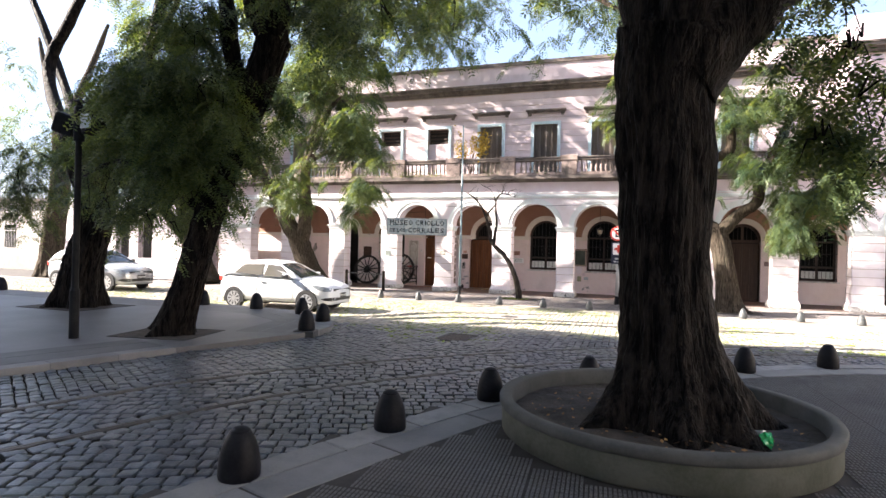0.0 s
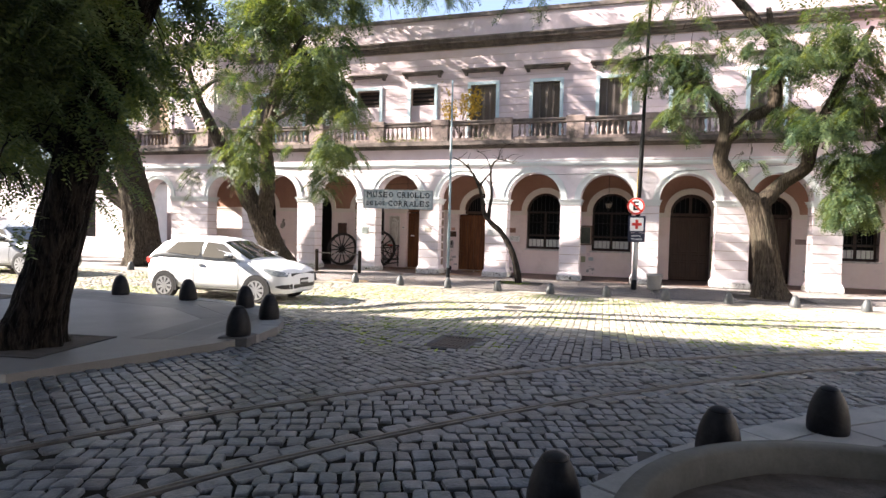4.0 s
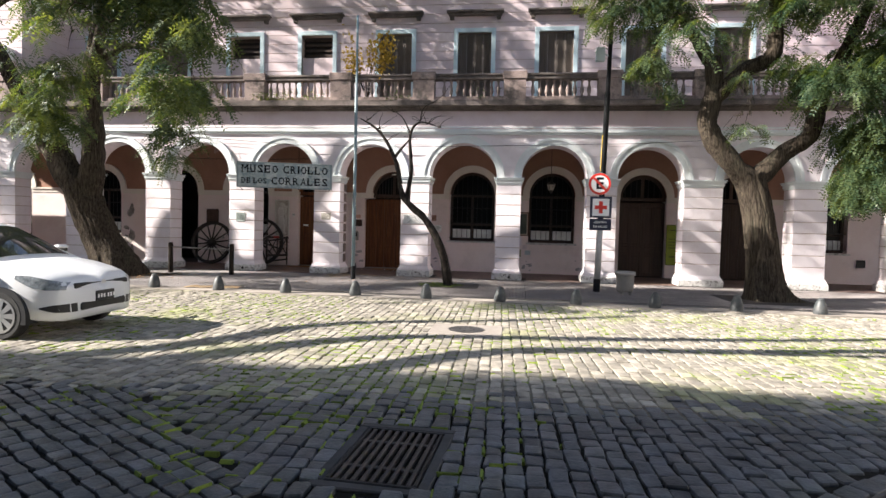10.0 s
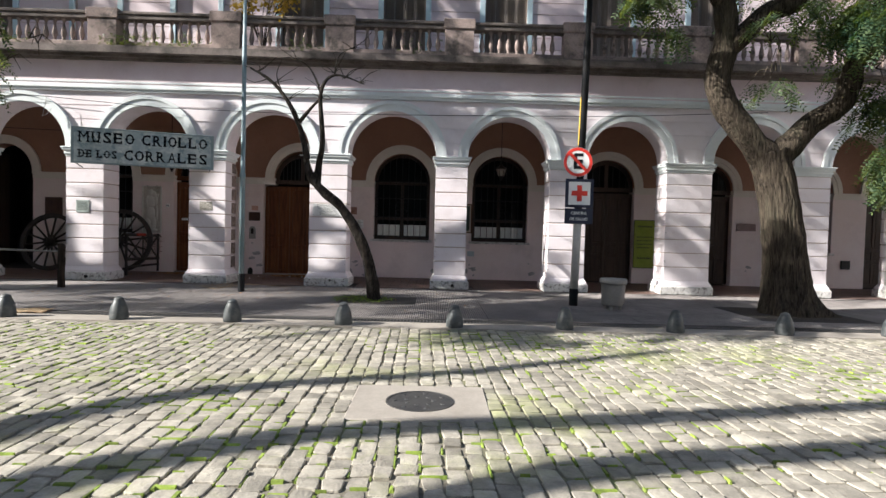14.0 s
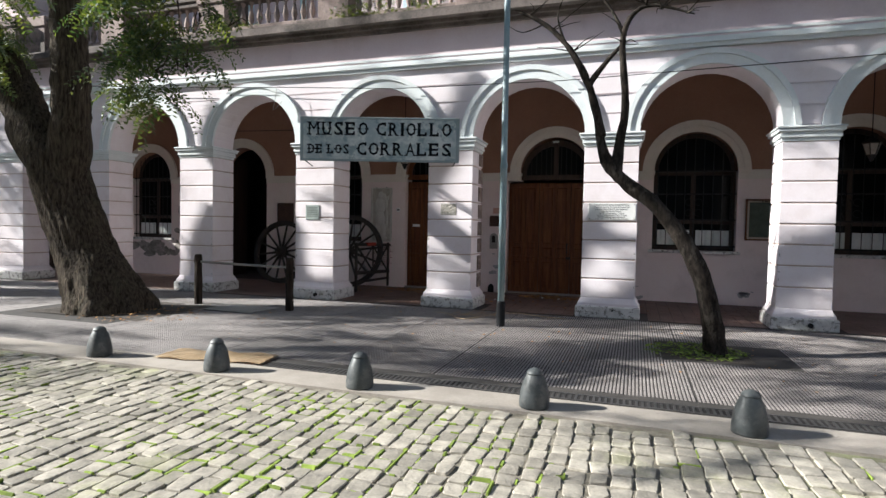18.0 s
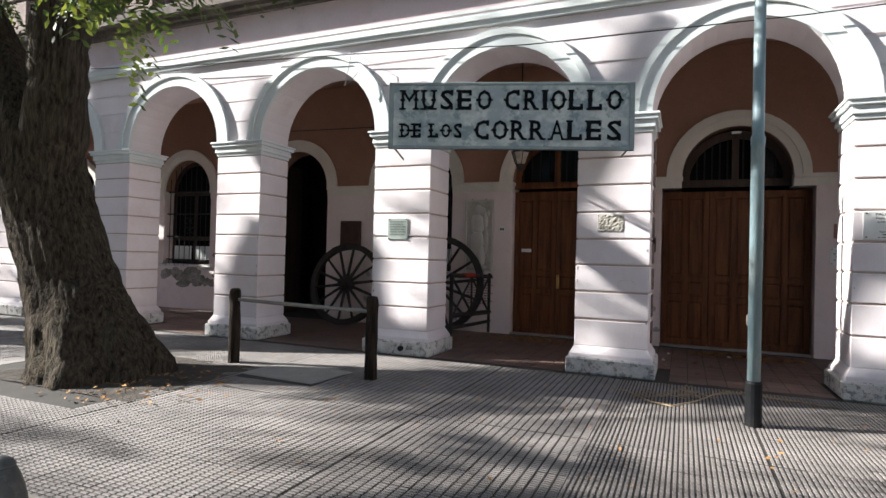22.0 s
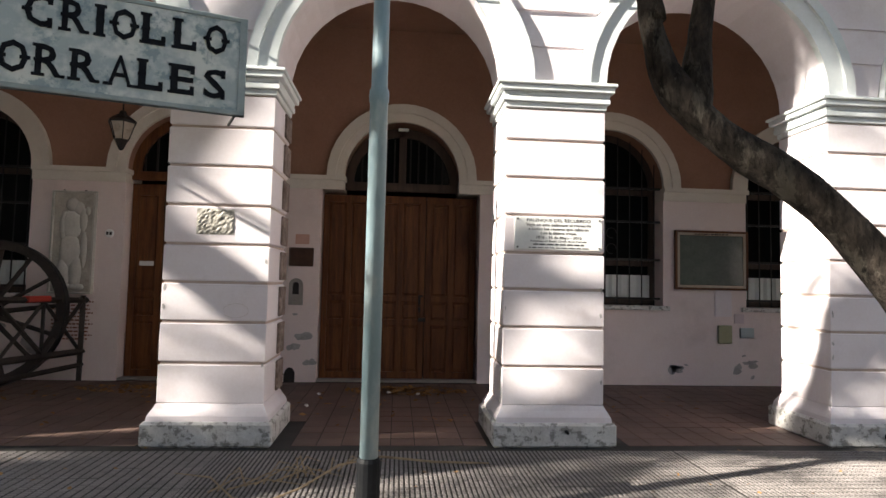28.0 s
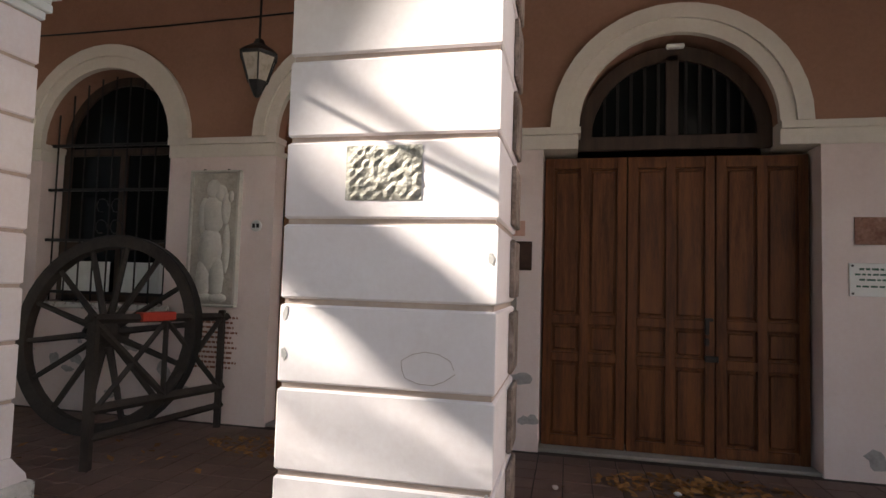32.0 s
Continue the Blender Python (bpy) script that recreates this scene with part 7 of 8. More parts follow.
# ---- the museum sign ----
ang = math.degrees(math.atan2(25.22 - 24.38, -8.72 + 11.36))
t = thing("museum_sign", "weathered blue-grey painted board with black lettering, hung between pillars", "sign", pose(-10.04, 24.80, 2.985, 0, 0, ang) @ pose(0, 0, 0, 0, 0, 0))
HX, HZ = 1.39, 0.385
bm = B()
box(bm, -HX, 0.0, -HZ, HX, 0.05, HZ, 0.006)
part("board", bm, SIGNBG, t)
bm = B()
for a, b, c, e in ((-HX, -HZ, HX, -HZ + 0.035), (-HX, HZ - 0.035, HX, HZ), (-HX, -HZ, -HX + 0.035, HZ), (HX - 0.035, -HZ, HX, HZ)):
    box(bm, a - 0.01, -0.012, b, c + 0.01, 0.056, e, 0.005)
part("frame", bm, surf("sign_frame", (0.22, 0.27, 0.28), (0.30, 0.35, 0.36), 0.6, 6, 40, 0.3), t)


STEMS = {"M": (0.07, 0.93), "U": (0.12, 0.88), "E": (0.12,), "R": (0.12,), "I": (0.5,), "L": (0.14,), "D": (0.12,), "A": (), "S": (), "O": (), "C": ()}


def sign_row(cells, z0, z1):
    """One line of slab-serif letters: each cell is (letter, from, to)."""
    h = z1 - z0
    for ch, a, b in cells:
        ob = words(ch, 0.3, SIGNTX, t, pose(0, -0.006, 0), bold=0.0 if ch in "MA" else 0.005, depth=0.004, align="LEFT", name="letter")
        me = ob.data
        xs = [v.co.x for v in me.vertices]
        zs = [v.co.z for v in me.vertices]
        x0, w, y0, k = min(xs), max(xs) - min(xs), min(zs), max(zs) - min(zs)
        for v in me.vertices:
            v.co.x, v.co.z = a + (v.co.x - x0) * (b - a) / w, z0 + (v.co.z - y0) * h / k
        bm = B()
        bm.from_mesh(me)
        n, y = 0, -0.0105
        for s in STEMS[ch]:
            x = a + (b - a) * s
            for zc in (z0 + 0.010, z1 - 0.010):
                n += 1
                box(bm, x - 0.038, y - 0.0004 * n, zc - 0.010, x + 0.038, -0.002, zc + 0.010)
            n += 1
            box(bm, x - 0.028, y - 0.0004 * n, (z0 + z1) / 2 - 0.012, x + 0.028, -0.002, (z0 + z1) / 2 + 0.012)
        if ch in "OCDS":
            for s in ((0.10, 0.90) if ch == "O" else (0.10,) if ch == "C" else (0.90,) if ch == "D" else ()):
                n += 1
                x = a + (b - a) * s
                box(bm, x - 0.030, y - 0.0004 * n, (z0 + z1) / 2 - 0.012, x + 0.030, -0.002, (z0 + z1) / 2 + 0.012)
        if ch in "ELCS":
            n += 1
            box(bm, b - 0.030, y - 0.0004 * n, z0, b, -0.002, z0 + h * 0.30)
        if ch in "ECS":
            n += 1
            e = b if ch != "S" else b
            box(bm, e - 0.030, y - 0.0004 * n, z1 - h * 0.28, e, -0.002, z1)
        if ch == "A":
            for x in (a, b):
                n += 1
                box(bm, x - 0.03, y - 0.0004 * n, z0, x + 0.03, -0.002, z0 + 0.02)
        if ch == "R":
            n += 1
            box(bm, b - 0.03, y - 0.0004 * n, z0, b + 0.015, -0.002, z0 + 0.02)
        bm.to_mesh(me)
        bm.free()


U = 0.00203
sign_row([(c, (p - 745) * U, (q - 745) * U) for c, p, q in (("M", 128, 218), ("U", 247, 322), ("S", 352, 424), ("E", 450, 530), ("O", 562, 643), ("C", 718, 800), ("R", 828, 903),
                                                            ("I", 930, 954), ("O", 977, 1058), ("L", 1075, 1152), ("L", 1180, 1256), ("O", 1285, 1365))], 0.067, 0.297)
sign_row([(c, (p - 745) * U, (q - 745) * U) for c, p, q in (("D", 128, 180), ("E", 198, 244), ("L", 295, 343), ("O", 361, 414), ("S", 432, 477))], -0.257, -0.093)
sign_row([(c, (p - 745) * U, (q - 745) * U) for c, p, q in (("C", 552, 632), ("O", 652, 738), ("R", 758, 838), ("R", 863, 943), ("A", 975, 1050), ("L", 1070, 1150), ("E", 1175, 1255), ("S", 1287, 1362))], -0.277, -0.052)
for s in (-1, 1):
    bm = B()
    tube(bm, [(s * (HX - 0.05), 0.03, -HZ + 0.02), (s * (HX - 0.10), 0.45 if s < 0 else 0.14, -HZ - 0.05)], 0.011, 5)
    part("bracket", bm, IRON, t, "rusty iron bracket")
    bm = B()
    tube(bm, [(s * (HX - 0.05), 0.03, HZ - 0.02), (s * (HX - 0.1), 0.75 if s < 0 else 0.25, HZ - 0.05)], 0.012, 5)
    part("bracket", bm, IRON, t, "rusty iron bracket")

# ---- poles ----
t = thing("flag_pole", "blue-grey painted steel pole with a black foot", "pole", pose(-7.61, 23.94, 0.0))
bm = B()
lathe(bm, [(0.066, 0.0), (0.066, 0.36), (0.055, 0.38)], 16)
part("foot", bm, POLEDK, t, "black painted foot")
bm = B()
lathe(bm, [(0.051, 0.36), (0.051, 2.35), (0.056, 2.36), (0.056, 2.42), (0.046, 2.44), (0.043, 5.2), (0.035, 5.25), (0.03, 7.4)], 16)
part("shaft", bm, POLEBLUE, t, smooth=True)
bm = B()
box(bm, -0.03, 0.04, 0.86, 0.015, 0.15, 1.02, 0.01)
box(bm, -0.05, 0.12, 0.82, -0.02, 0.17, 0.92, 0.01)
part("halyard_cleat", bm, surf("cream_cleat", (0.50, 0.45, 0.38), (0.58, 0.52, 0.45), 0.6), t)

t = thing("street_lamp_pole", "tall leaning street lamp pole, pale below and dark above", "street lamp", pose(-0.98, 23.0, 0.0, 0, 1.25, 0))
bm = B()
lathe(bm, [(0.085, 0), (0.085, 0.32), (0.08, 0.33)], 14)
part("foot", bm, POLEDK, t)
bm = B()
lathe(bm, [(0.078, 0.33), (0.076, 1.75), (0.07, 1.76)], 14)
part("lower_shaft", bm, POLEGREY, t, smooth=True)
bm = B()
lathe(bm, [(0.07, 1.76), (0.068, 5.0), (0.055, 5.05), (0.05, 9.5)], 14)
part("upper_shaft", bm, POLEDK, t, smooth=True)
bm = B()
tube(bm, [(0, 0, 9.4), (-0.1, -0.5, 9.9), (-0.2, -1.5, 10.1)], 0.035, 8)
box(bm, -0.32, -2.1, 10.03, -0.08, -1.45, 10.15, 0.03)
part("lamp_arm", bm, POLEDK, t)
bm = B()
tube(bm, [(0, 0, 5.9), (-0.18, -0.12, 5.95)], 0.02, 6)
box(bm, -0.36, -0.2, 5.72, -0.14, -0.1, 6.08, 0.02)
part("floodlight", bm, surf("grey_floodlight", (0.32, 0.38, 0.40), (0.40, 0.45, 0.47), 0.4), t, "grey floodlight")
bm = B()
for k in range(8):
    a0, a1 = math.pi * (0.92 + 0.025 * k), math.pi * (0.92 + 0.025 * (k + 1))
    face(bm, *[(0.073 * math.cos(a), 0.073 * math.sin(a), z) for a, z in ((a0, 3.05), (a1, 3.05), (a1, 3.95), (a0, 3.95))])
part("sticker", bm, surf("yellow_sticker", (0.55, 0.36, 0.03), (0.62, 0.42, 0.05), 0.5), t, "yellow paper strip")

t = thing("no_parking_sign", "round white no-parking sign with a red ring and crossed E", "sign", pose(-1.0, 22.9, 2.72))
def disc(r0, r1, y, mat, nm, n=32):
    bm = B()
    a = [(r1 * math.cos(2 * math.pi * k / n), r1 * math.sin(2 * math.pi * k / n)) for k in range(n)]
    if r0 == 0:
        prism(bm, a[::-1], y, y + 0.008)
    else:
        b = [(r0 * math.cos(2 * math.pi * k / n), r0 * math.sin(2 * math.pi * k / n)) for k in range(n)]
        for k in range(n):
            k2 = (k + 1) % n
            face(bm, *[(p[0], y, p[1]) for p in (a[k], b[k], b[k2], a[k2])])
    return part(nm, bm, mat, t)
disc(0, 0.275, 0.0, SIGNWHITE, "disc")
disc(0.215, 0.272, -0.004, SIGNRED, "red_ring")
words("E", 0.40, SIGNTX, t, pose(0, -0.004, 0), bold=0.012, depth=0.001)
bm = B()
prism(bm, [(-0.185, 0.145), (-0.145, 0.185), (0.185, -0.145), (0.145, -0.185)], -0.009, -0.006)
part("red_bar", bm, SIGNRED, t)
t = thing("health_centre_sign", "white board with a red cross and a navy health centre panel", "sign", pose(-0.955, 22.9, 1.985))
bm = B()
box(bm, -0.265, 0, -0.12, 0.265, 0.012, 0.42, 0.003)
part("board", bm, SIGNNAVY, t)
bm = B()
box(bm, -0.205, -0.004, -0.065, 0.205, 0.002, 0.365, 0)
part("white_field", bm, SIGNWHITE, t)
bm = B()
prism(bm, [(-0.045, -0.0), (0.045, -0.0), (0.045, 0.105), (0.15, 0.105), (0.15, 0.195), (0.045, 0.195), (0.045, 0.30), (-0.045, 0.30), (-0.045, 0.195), (-0.15, 0.195), (-0.15, 0.105), (-0.045, 0.105)], -0.009, -0.003)
part("cross", bm, SIGNRED, t, "red cross")
bm = B()
box(bm, -0.265, 0, -0.425, 0.265, 0.012, -0.135, 0.003)
part("lower_panel", bm, SIGNNAVY, t)
words("CENTRO", 0.075, SIGNWHITE, t, pose(0, -0.001, -0.225), bold=0.001, depth=0.001)
words("DE SALUD", 0.075, SIGNWHITE, t, pose(0, -0.001, -0.335), bold=0.001, depth=0.001)

t = thing("litter_bin", "worn grey concrete litter bin with a ribbed drum", "litter bin", pose(-0.38, 22.5, 0.0))
bm = B()
lathe(bm, [(0.17, 0.09), (0.2, 0.12), (0.215, 0.46), (0.22, 0.48)], 20)
part("drum", bm, CONC, t, smooth=True)
bm = B()
lathe(bm, [(0.235, 0.48), (0.245, 0.5), (0.245, 0.56), (0.22, 0.58), (0.17, 0.57), (0.16, 0.5)], 20)
part("rim", bm, CONC, t, smooth=True)
for k in range(3):
    a = 2 * math.pi * k / 3
    bm = B()
    box(bm, 0.13 * math.cos(a) - 0.03, 0.13 * math.sin(a) - 0.03, 0, 0.13 * math.cos(a) + 0.03, 0.13 * math.sin(a) + 0.03, 0.10, 0.006)
    part("foot", bm, CONC, t)

# ---- planter, tree pits, drains, litter ----
t = thing("tree_planter", "low round mossy concrete planter wall with a grey rim", "planter", NEAR @ pose(0.08, 6.5, 0.07))
bm = B()
lathe(bm, [(1.56, 0.0), (1.60, 0.03), (1.60, 0.27)], 64, cap=False)
part("wall", bm, PLANTER, t, smooth=True)
bm = B()
lathe(bm, [(1.60, 0.26), (1.625, 0.275), (1.63, 0.335), (1.615, 0.355), (1.52, 0.355), (1.50, 0.335), (1.49, 0.05)], 64, cap=False)
part("rim", bm, RIM, t, smooth=True)
bm = B()
n = 40
cs = bm.verts.new((0, 0, 0.2))
rings = []
for q in range(1, 9):
    rr_ = 1.51 * q / 8
    rings.append([bm.verts.new((rr_ * math.cos(2 * math.pi * k / n), rr_ * math.sin(2 * math.pi * k / n), 0.18 + 0.05 * noise.noise(Vector((rr_ * math.cos(2 * math.pi * k / n) * 3, rr_ * math.sin(2 * math.pi * k / n) * 3, 4))))) for k in range(n)])
for k in range(n):
    bm.faces.new((cs, rings[0][k], rings[0][(k + 1) % n]))
for a, b in zip(rings, rings[1:]):
    for k in range(n):
        bm.faces.new((a[k], b[k], b[(k + 1) % n], a[(k + 1) % n]))
part("soil", bm, SOIL, t, "dry dark soil")
t = thing("plastic_bag", "crumpled green plastic bag lying in the planter", "litter", NEAR @ pose(0.98, 5.95, 0.29))
bm = B()
bmesh.ops.create_icosphere(bm, subdivisions=3, radius=0.085)
for v in bm.verts:
    v.co = Vector((v.co.x * 0.8, v.co.y, v.co.z * 1.0)) * (1 + 0.3 * noise.noise(v.co * 22))
part("bag", bm, GREENPL, t)
bm = B()
tube(bm, [(0.0, 0.06, 0.05), (-0.08, 0.14, 0.03), (-0.19, 0.2, 0.02)], [0.035, 0.02, 0.012], 6)
part("wrapper", bm, SIGNWHITE, t, "white paper wrapper")


def pit(name, x, y, w, d, z, rot, label, about=None):
    t = thing(name, label, "tree pit", (about or Matrix()) @ pose(x, y, z, 0, 0, rot))
    bm = B()
    n = 12
    g = [[bm.verts.new((-w / 2 + w * i / n, -d / 2 + d * j / n, 0.006 + 0.02 * max(0, noise.noise(Vector((i * 0.9, j * 0.9, x)))))) for i in range(n + 1)] for j in range(n + 1)]
    for j in range(n):
        for i in range(n):
            bm.faces.new((g[j][i], g[j][i + 1], g[j + 1][i + 1], g[j + 1][i]))
    part("soil", bm, SOIL, t)
    if y > 20:
        return
    bm = B()
    for a, b, c, e in ((-w / 2 - 0.07, -d / 2 - 0.07, w / 2 + 0.07, -d / 2), (-w / 2 - 0.07, d / 2, w / 2 + 0.07, d / 2 + 0.07), (-w / 2 - 0.07, -d / 2, -w / 2, d / 2), (w / 2, -d / 2, w / 2 + 0.07, d / 2)):
        box(bm, a, b, -0.03, c, e, 0.012, 0.004)
    part("edging", bm, GROUT, t)


pit("tree_pit", -9.1, 9.1, 1.5, 1.3, 0.1, 10, "square soil pit round a plaza tree", ISLE)
pit("tree_pit", -15.6, 12.1, 2.2, 1.8, 0.025, 0, "square soil pit round the plaza's back tree", REAR)
pit("tree_pit", -13.8, 22.95, 2.3, 1.75, 0.0, 0, "soil pit round the leaning tree with bare roots")
pit("tree_pit", -4.95, 23.15, 1.05, 1.0, 0.0, 0, "small soil pit with weeds round the bare tree")
pit("tree_pit", 2.85, 22.5, 1.7, 1.5, 0.0, 0, "soil pit round the twisted tree")
pit("tree_pit", -20.6, 22.6, 2.2, 1.8, 0.0, 0, "soil pit round the forked tree")

t = thing("storm_drain", "rusty iron storm drain grating set in the setts", "drain", pose(-3.80, 11.73, 0.082, 0, 0, -3))
bm = B()
for a, b, c, e in ((-0.27, -0.44, 0.27, -0.41), (-0.27, 0.41, 0.27, 0.44), (-0.27, -0.41, -0.245, 0.41), (0.245, -0.41, 0.27, 0.41)):
    box(bm, a, b, -0.06, c, e, 0.004, 0.006)
part("frame", bm, IRON, t)
bm = B()
for a, b, c, e in ((-0.345, -0.52, 0.345, -0.445), (-0.345, 0.445, 0.345, 0.52), (-0.345, -0.44, -0.275, 0.44), (0.275, -0.44, 0.345, 0.44)):
    box(bm, a, b, -0.06, c, e, 0.002, 0.008)
part("surround", bm, DARKSTONE, t, "worn cement surround")
RUST = surf("rusty_iron", (0.05, 0.042, 0.038), (0.10, 0.08, 0.07), 0.6, 8, 60, 0.4, metal=0.4)
for k in range(9):
    bm = B()
    x = -0.218 + 0.0545 * k
    box(bm, x - 0.013, -0.41, -0.05, x + 0.013, 0.41, 0.002, 0.004)
    part("bar", bm, RUST, t)
for y in (-0.2, 0.2):
    bm = B()
    box(bm, -0.245, y - 0.018, -0.05, 0.245, y + 0.018, -0.002, 0.004)
    part("cross_bar", bm, RUST, t)
bm = B()
box(bm, -0.27, -0.43, -0.4, 0.27, 0.43, -0.3)
part("pit", bm, DARK, t)

t = thing("manhole", "round iron manhole cover in a pale concrete patch", "manhole", pose(-3.74, 16.67, 0.012))
bm = B()
box(bm, -0.54, -0.45, -0.03, 0.54, 0.45, 0.004, 0.01)
part("patch", bm, STRIP, t, "pale concrete patch")
bm = B()
lathe(bm, [(0.27, -0.01), (0.27, 0.010), (0.25, 0.010), (0.25, 0.007), (0.02, 0.007)], 32)
part("cover", bm, RAILIRON, t)
for k in range(36):
    rr_, a = (0.20 if k % 2 else 0.11), 2 * math.pi * k / 18
    if k < 18 or k % 3 == 0:
        bm = B()
        lathe(bm, [(0.018, 0.006), (0.015, 0.011), (0.004, 0.012)], 6, rr_ * math.cos(a + k), rr_ * math.sin(a + k))
        part("stud", bm, RAILIRON, t)

t = thing("channel_drain", "long slotted iron channel drain along the kerb", "drain", pose(-3.0, 20.69, 0.0, 0, 0, 0.3))
bm = B()
box(bm, -6.4, -0.10, -0.04, 7.6, -0.075, 0.008)
box(bm, -6.4, 0.075, -0.04, 7.6, 0.10, 0.008)
part("frame", bm, RAILIRON, t)
bm = B()
x = -6.4
while x < 7.6:
    box(bm, x, -0.075, -0.03, x + 0.022, 0.075, 0.006)
    x += 0.05
part("slats", bm, RAILIRON, t, kind="stuff")
# black sheet under the slats stands for the channel's unlit depth
bm = B()
box(bm, -6.4, -0.075, 0.001, 7.6, 0.075, 0.002)
part("channel", bm, DARK, t)

t = thing("cardboard_sheet", "flattened piece of brown cardboard on the kerb", "litter", pose(-10.0, 20.67, 0.014, 0, 0, 9))
bm = B()
g = [[bm.verts.new((-0.61 + 1.22 * i / 10, -0.22 + 0.44 * j / 4 + 0.02 * math.sin(i * 1.7), 0.008 + 0.012 * math.sin(i * 0.9 + j) ** 2)) for i in range(11)] for j in range(5)]
for j in range(4):
    for i in range(10):
        bm.faces.new((g[j][i], g[j][i + 1], g[j + 1][i + 1], g[j + 1][i]))
bmesh.ops.solidify(bm, geom=bm.faces[:], thickness=0.006)
part("sheet", bm, CARDB, t)
t = thing("paving_slab", "pale worn concrete slab let into the pavement", "slab", pose(-12.15, 23.82, 0.0, 0, 0, -4))
bm = B()
box(bm, -0.5, -0.36, -0.02, 0.5, 0.36, 0.010, 0.006)
part("slab", bm, CONC, t)


def litter(name, label, x, y, rx, ry, n, seed, z=0.004, mat=FALLEN, size=0.035):
    rnd = random.Random(seed)
    vs, fs = [], []
    for k in range(n):
        r, a = math.sqrt(rnd.random()), rnd.uniform(0, 6.283)
        r = r ** 1.3
        p = Vector((r * math.cos(a) * rx, r * math.sin(a) * ry, rnd.uniform(0.004, 0.02 + 0.03 * (1 - r))))
        s, q = size * rnd.uniform(0.6, 1.3), rnd.uniform(0, 6.283)
        u = Vector((math.cos(q), math.sin(q), rnd.uniform(-0.4, 0.4))) * s
        v = Vector((-math.sin(q), math.cos(q), rnd.uniform(-0.4, 0.4))) * s * 0.6
        b = len(vs)
        vs += [tuple(p - u), tuple(p - v * 0.9 + Vector((0, 0, 0.006))), tuple(p + u), tuple(p + v)]
        fs.append((b, b + 1, b + 2, b + 3))
    me = bpy.data.meshes.new(name)
    me.from_pydata(vs, [], fs)
    me.materials.append(mat)
    o = new(name, me)
    o.matrix_basis = pose(x, y, z)
    return tagged(o, label, "leaf litter", kind="stuff")


litter("leaf_litter", "drift of brown fallen leaves before the big door", -7.35, 27.75, 0.75, 0.28, 420, 31)
litter("leaf_litter", "drift of brown fallen leaves before the museum door", -10.5, 27.8, 0.7, 0.28, 260, 32)
litter("leaf_litter", "few fallen leaves along the arcade floor", -9.0, 27.0, 5.5, 1.0, 160, 33)
litter("leaf_litter", "few small leaves scattered on the pavement", -8.5, 23.4, 6.5, 2.4, 260, 34, mat=FALLEN, size=0.02)
litter("leaf_litter", "dry leaves in the planter soil", 0.08, 5.8, 1.2, 1.05, 240, 35, 0.415, size=0.022)
litter("leaf_litter", "leaves and weeds at the foot of the bare tree", -5.0, 23.15, 0.6, 0.52, 420, 36, mat=MOSS, size=0.036)
litter("leaf_litter", "dry leaves round the leaning tree's roots", -13.2, 22.6, 1.2, 0.8, 200, 37, size=0.028)
for k, (x, y) in enumerate(((-7.55, 27.62), (-7.2, 27.55), (-8.35, 27.5), (-8.4, 26.9))):
    bm = B()
    bmesh.ops.create_icosphere(bm, subdivisions=2, radius=0.028)
    for v in bm.verts:
        v.co = Vector((v.co.x, v.co.y * 0.7, v.co.z * 0.5)) * (1 + 0.4 * noise.noise(v.co * 30 + Vector((k, 0, 0))))
    solo("paper_scrap", bm, SIGNWHITE, "crumpled white scrap of paper on the floor", "litter", "paper scraps", m=pose(x, y, 0.02, 0, 0, 40 * k))
t = thing("fallen_branch", "long thin fallen branch with dry twigs looping past the pole", "branch", pose(-7.85, 24.7, 0.0))
rb = random.Random(3)
bm = B()
tube(bm, [(-1.1, 0.11, 0.012), (-0.83, 0.0, 0.02), (-0.59, -0.36, 0.02), (-0.40, -0.50, 0.03), (-0.20, -0.30, 0.05), (0.0, 0.12, 0.06), (0.29, 0.34, 0.05), (0.67, 0.28, 0.03), (1.08, 0.30, 0.013)], [0.003, 0.005, 0.006, 0.007, 0.007, 0.008, 0.009, 0.009, 0.006], 6)
part("stem", bm, DRYTWIG, t)
for k in range(16):
    x, y = -0.75 + 0.05 * k, -0.3 + 0.025 * k
    a, l = rb.uniform(0.2, 2.4), rb.uniform(0.2, 0.55)
    bm = B()
    tube(bm, [(x, y, 0.03), (x + l * 0.5 * math.cos(a), y + l * 0.5 * math.sin(a), rb.uniform(0.05, 0.12)), (x + l * math.cos(a), y + l * math.sin(a), 0.012)], [0.006, 0.004, 0.002], 5)
    part("twig", bm, DRYTWIG, t)

# cables across the front
t = thing("facade_cable", "thin cable loops strung across the arcade front", "cable")
bm = B()
tube(bm, [(-18, FRONT - 0.12, 4.55), (-15.5, FRONT - 0.12, 4.35), (-12.5, FRONT - 0.12, 4.18), (-10, FRONT - 0.14, 4.0), (-7, FRONT - 0.14, 3.95), (-3, FRONT - 0.14, 4.02), (0.5, FRONT - 0.14, 4.1), (4, FRONT - 0.1, 4.3)], 0.007, 4)
part("cable", bm, IRON, t)
bm = B()
tube(bm, [(-12.5, FRONT - 0.02, 4.2), (-12.5, FRONT - 0.2, 4.19), (-12.53, FRONT - 0.22, 3.95), (-12.6, FRONT - 0.2, 3.72), (-12.52, FRONT - 0.2, 3.76), (-12.42, FRONT - 0.15, 3.9)], 0.006, 4)
part("loose_end", bm, POLEGREY, t)

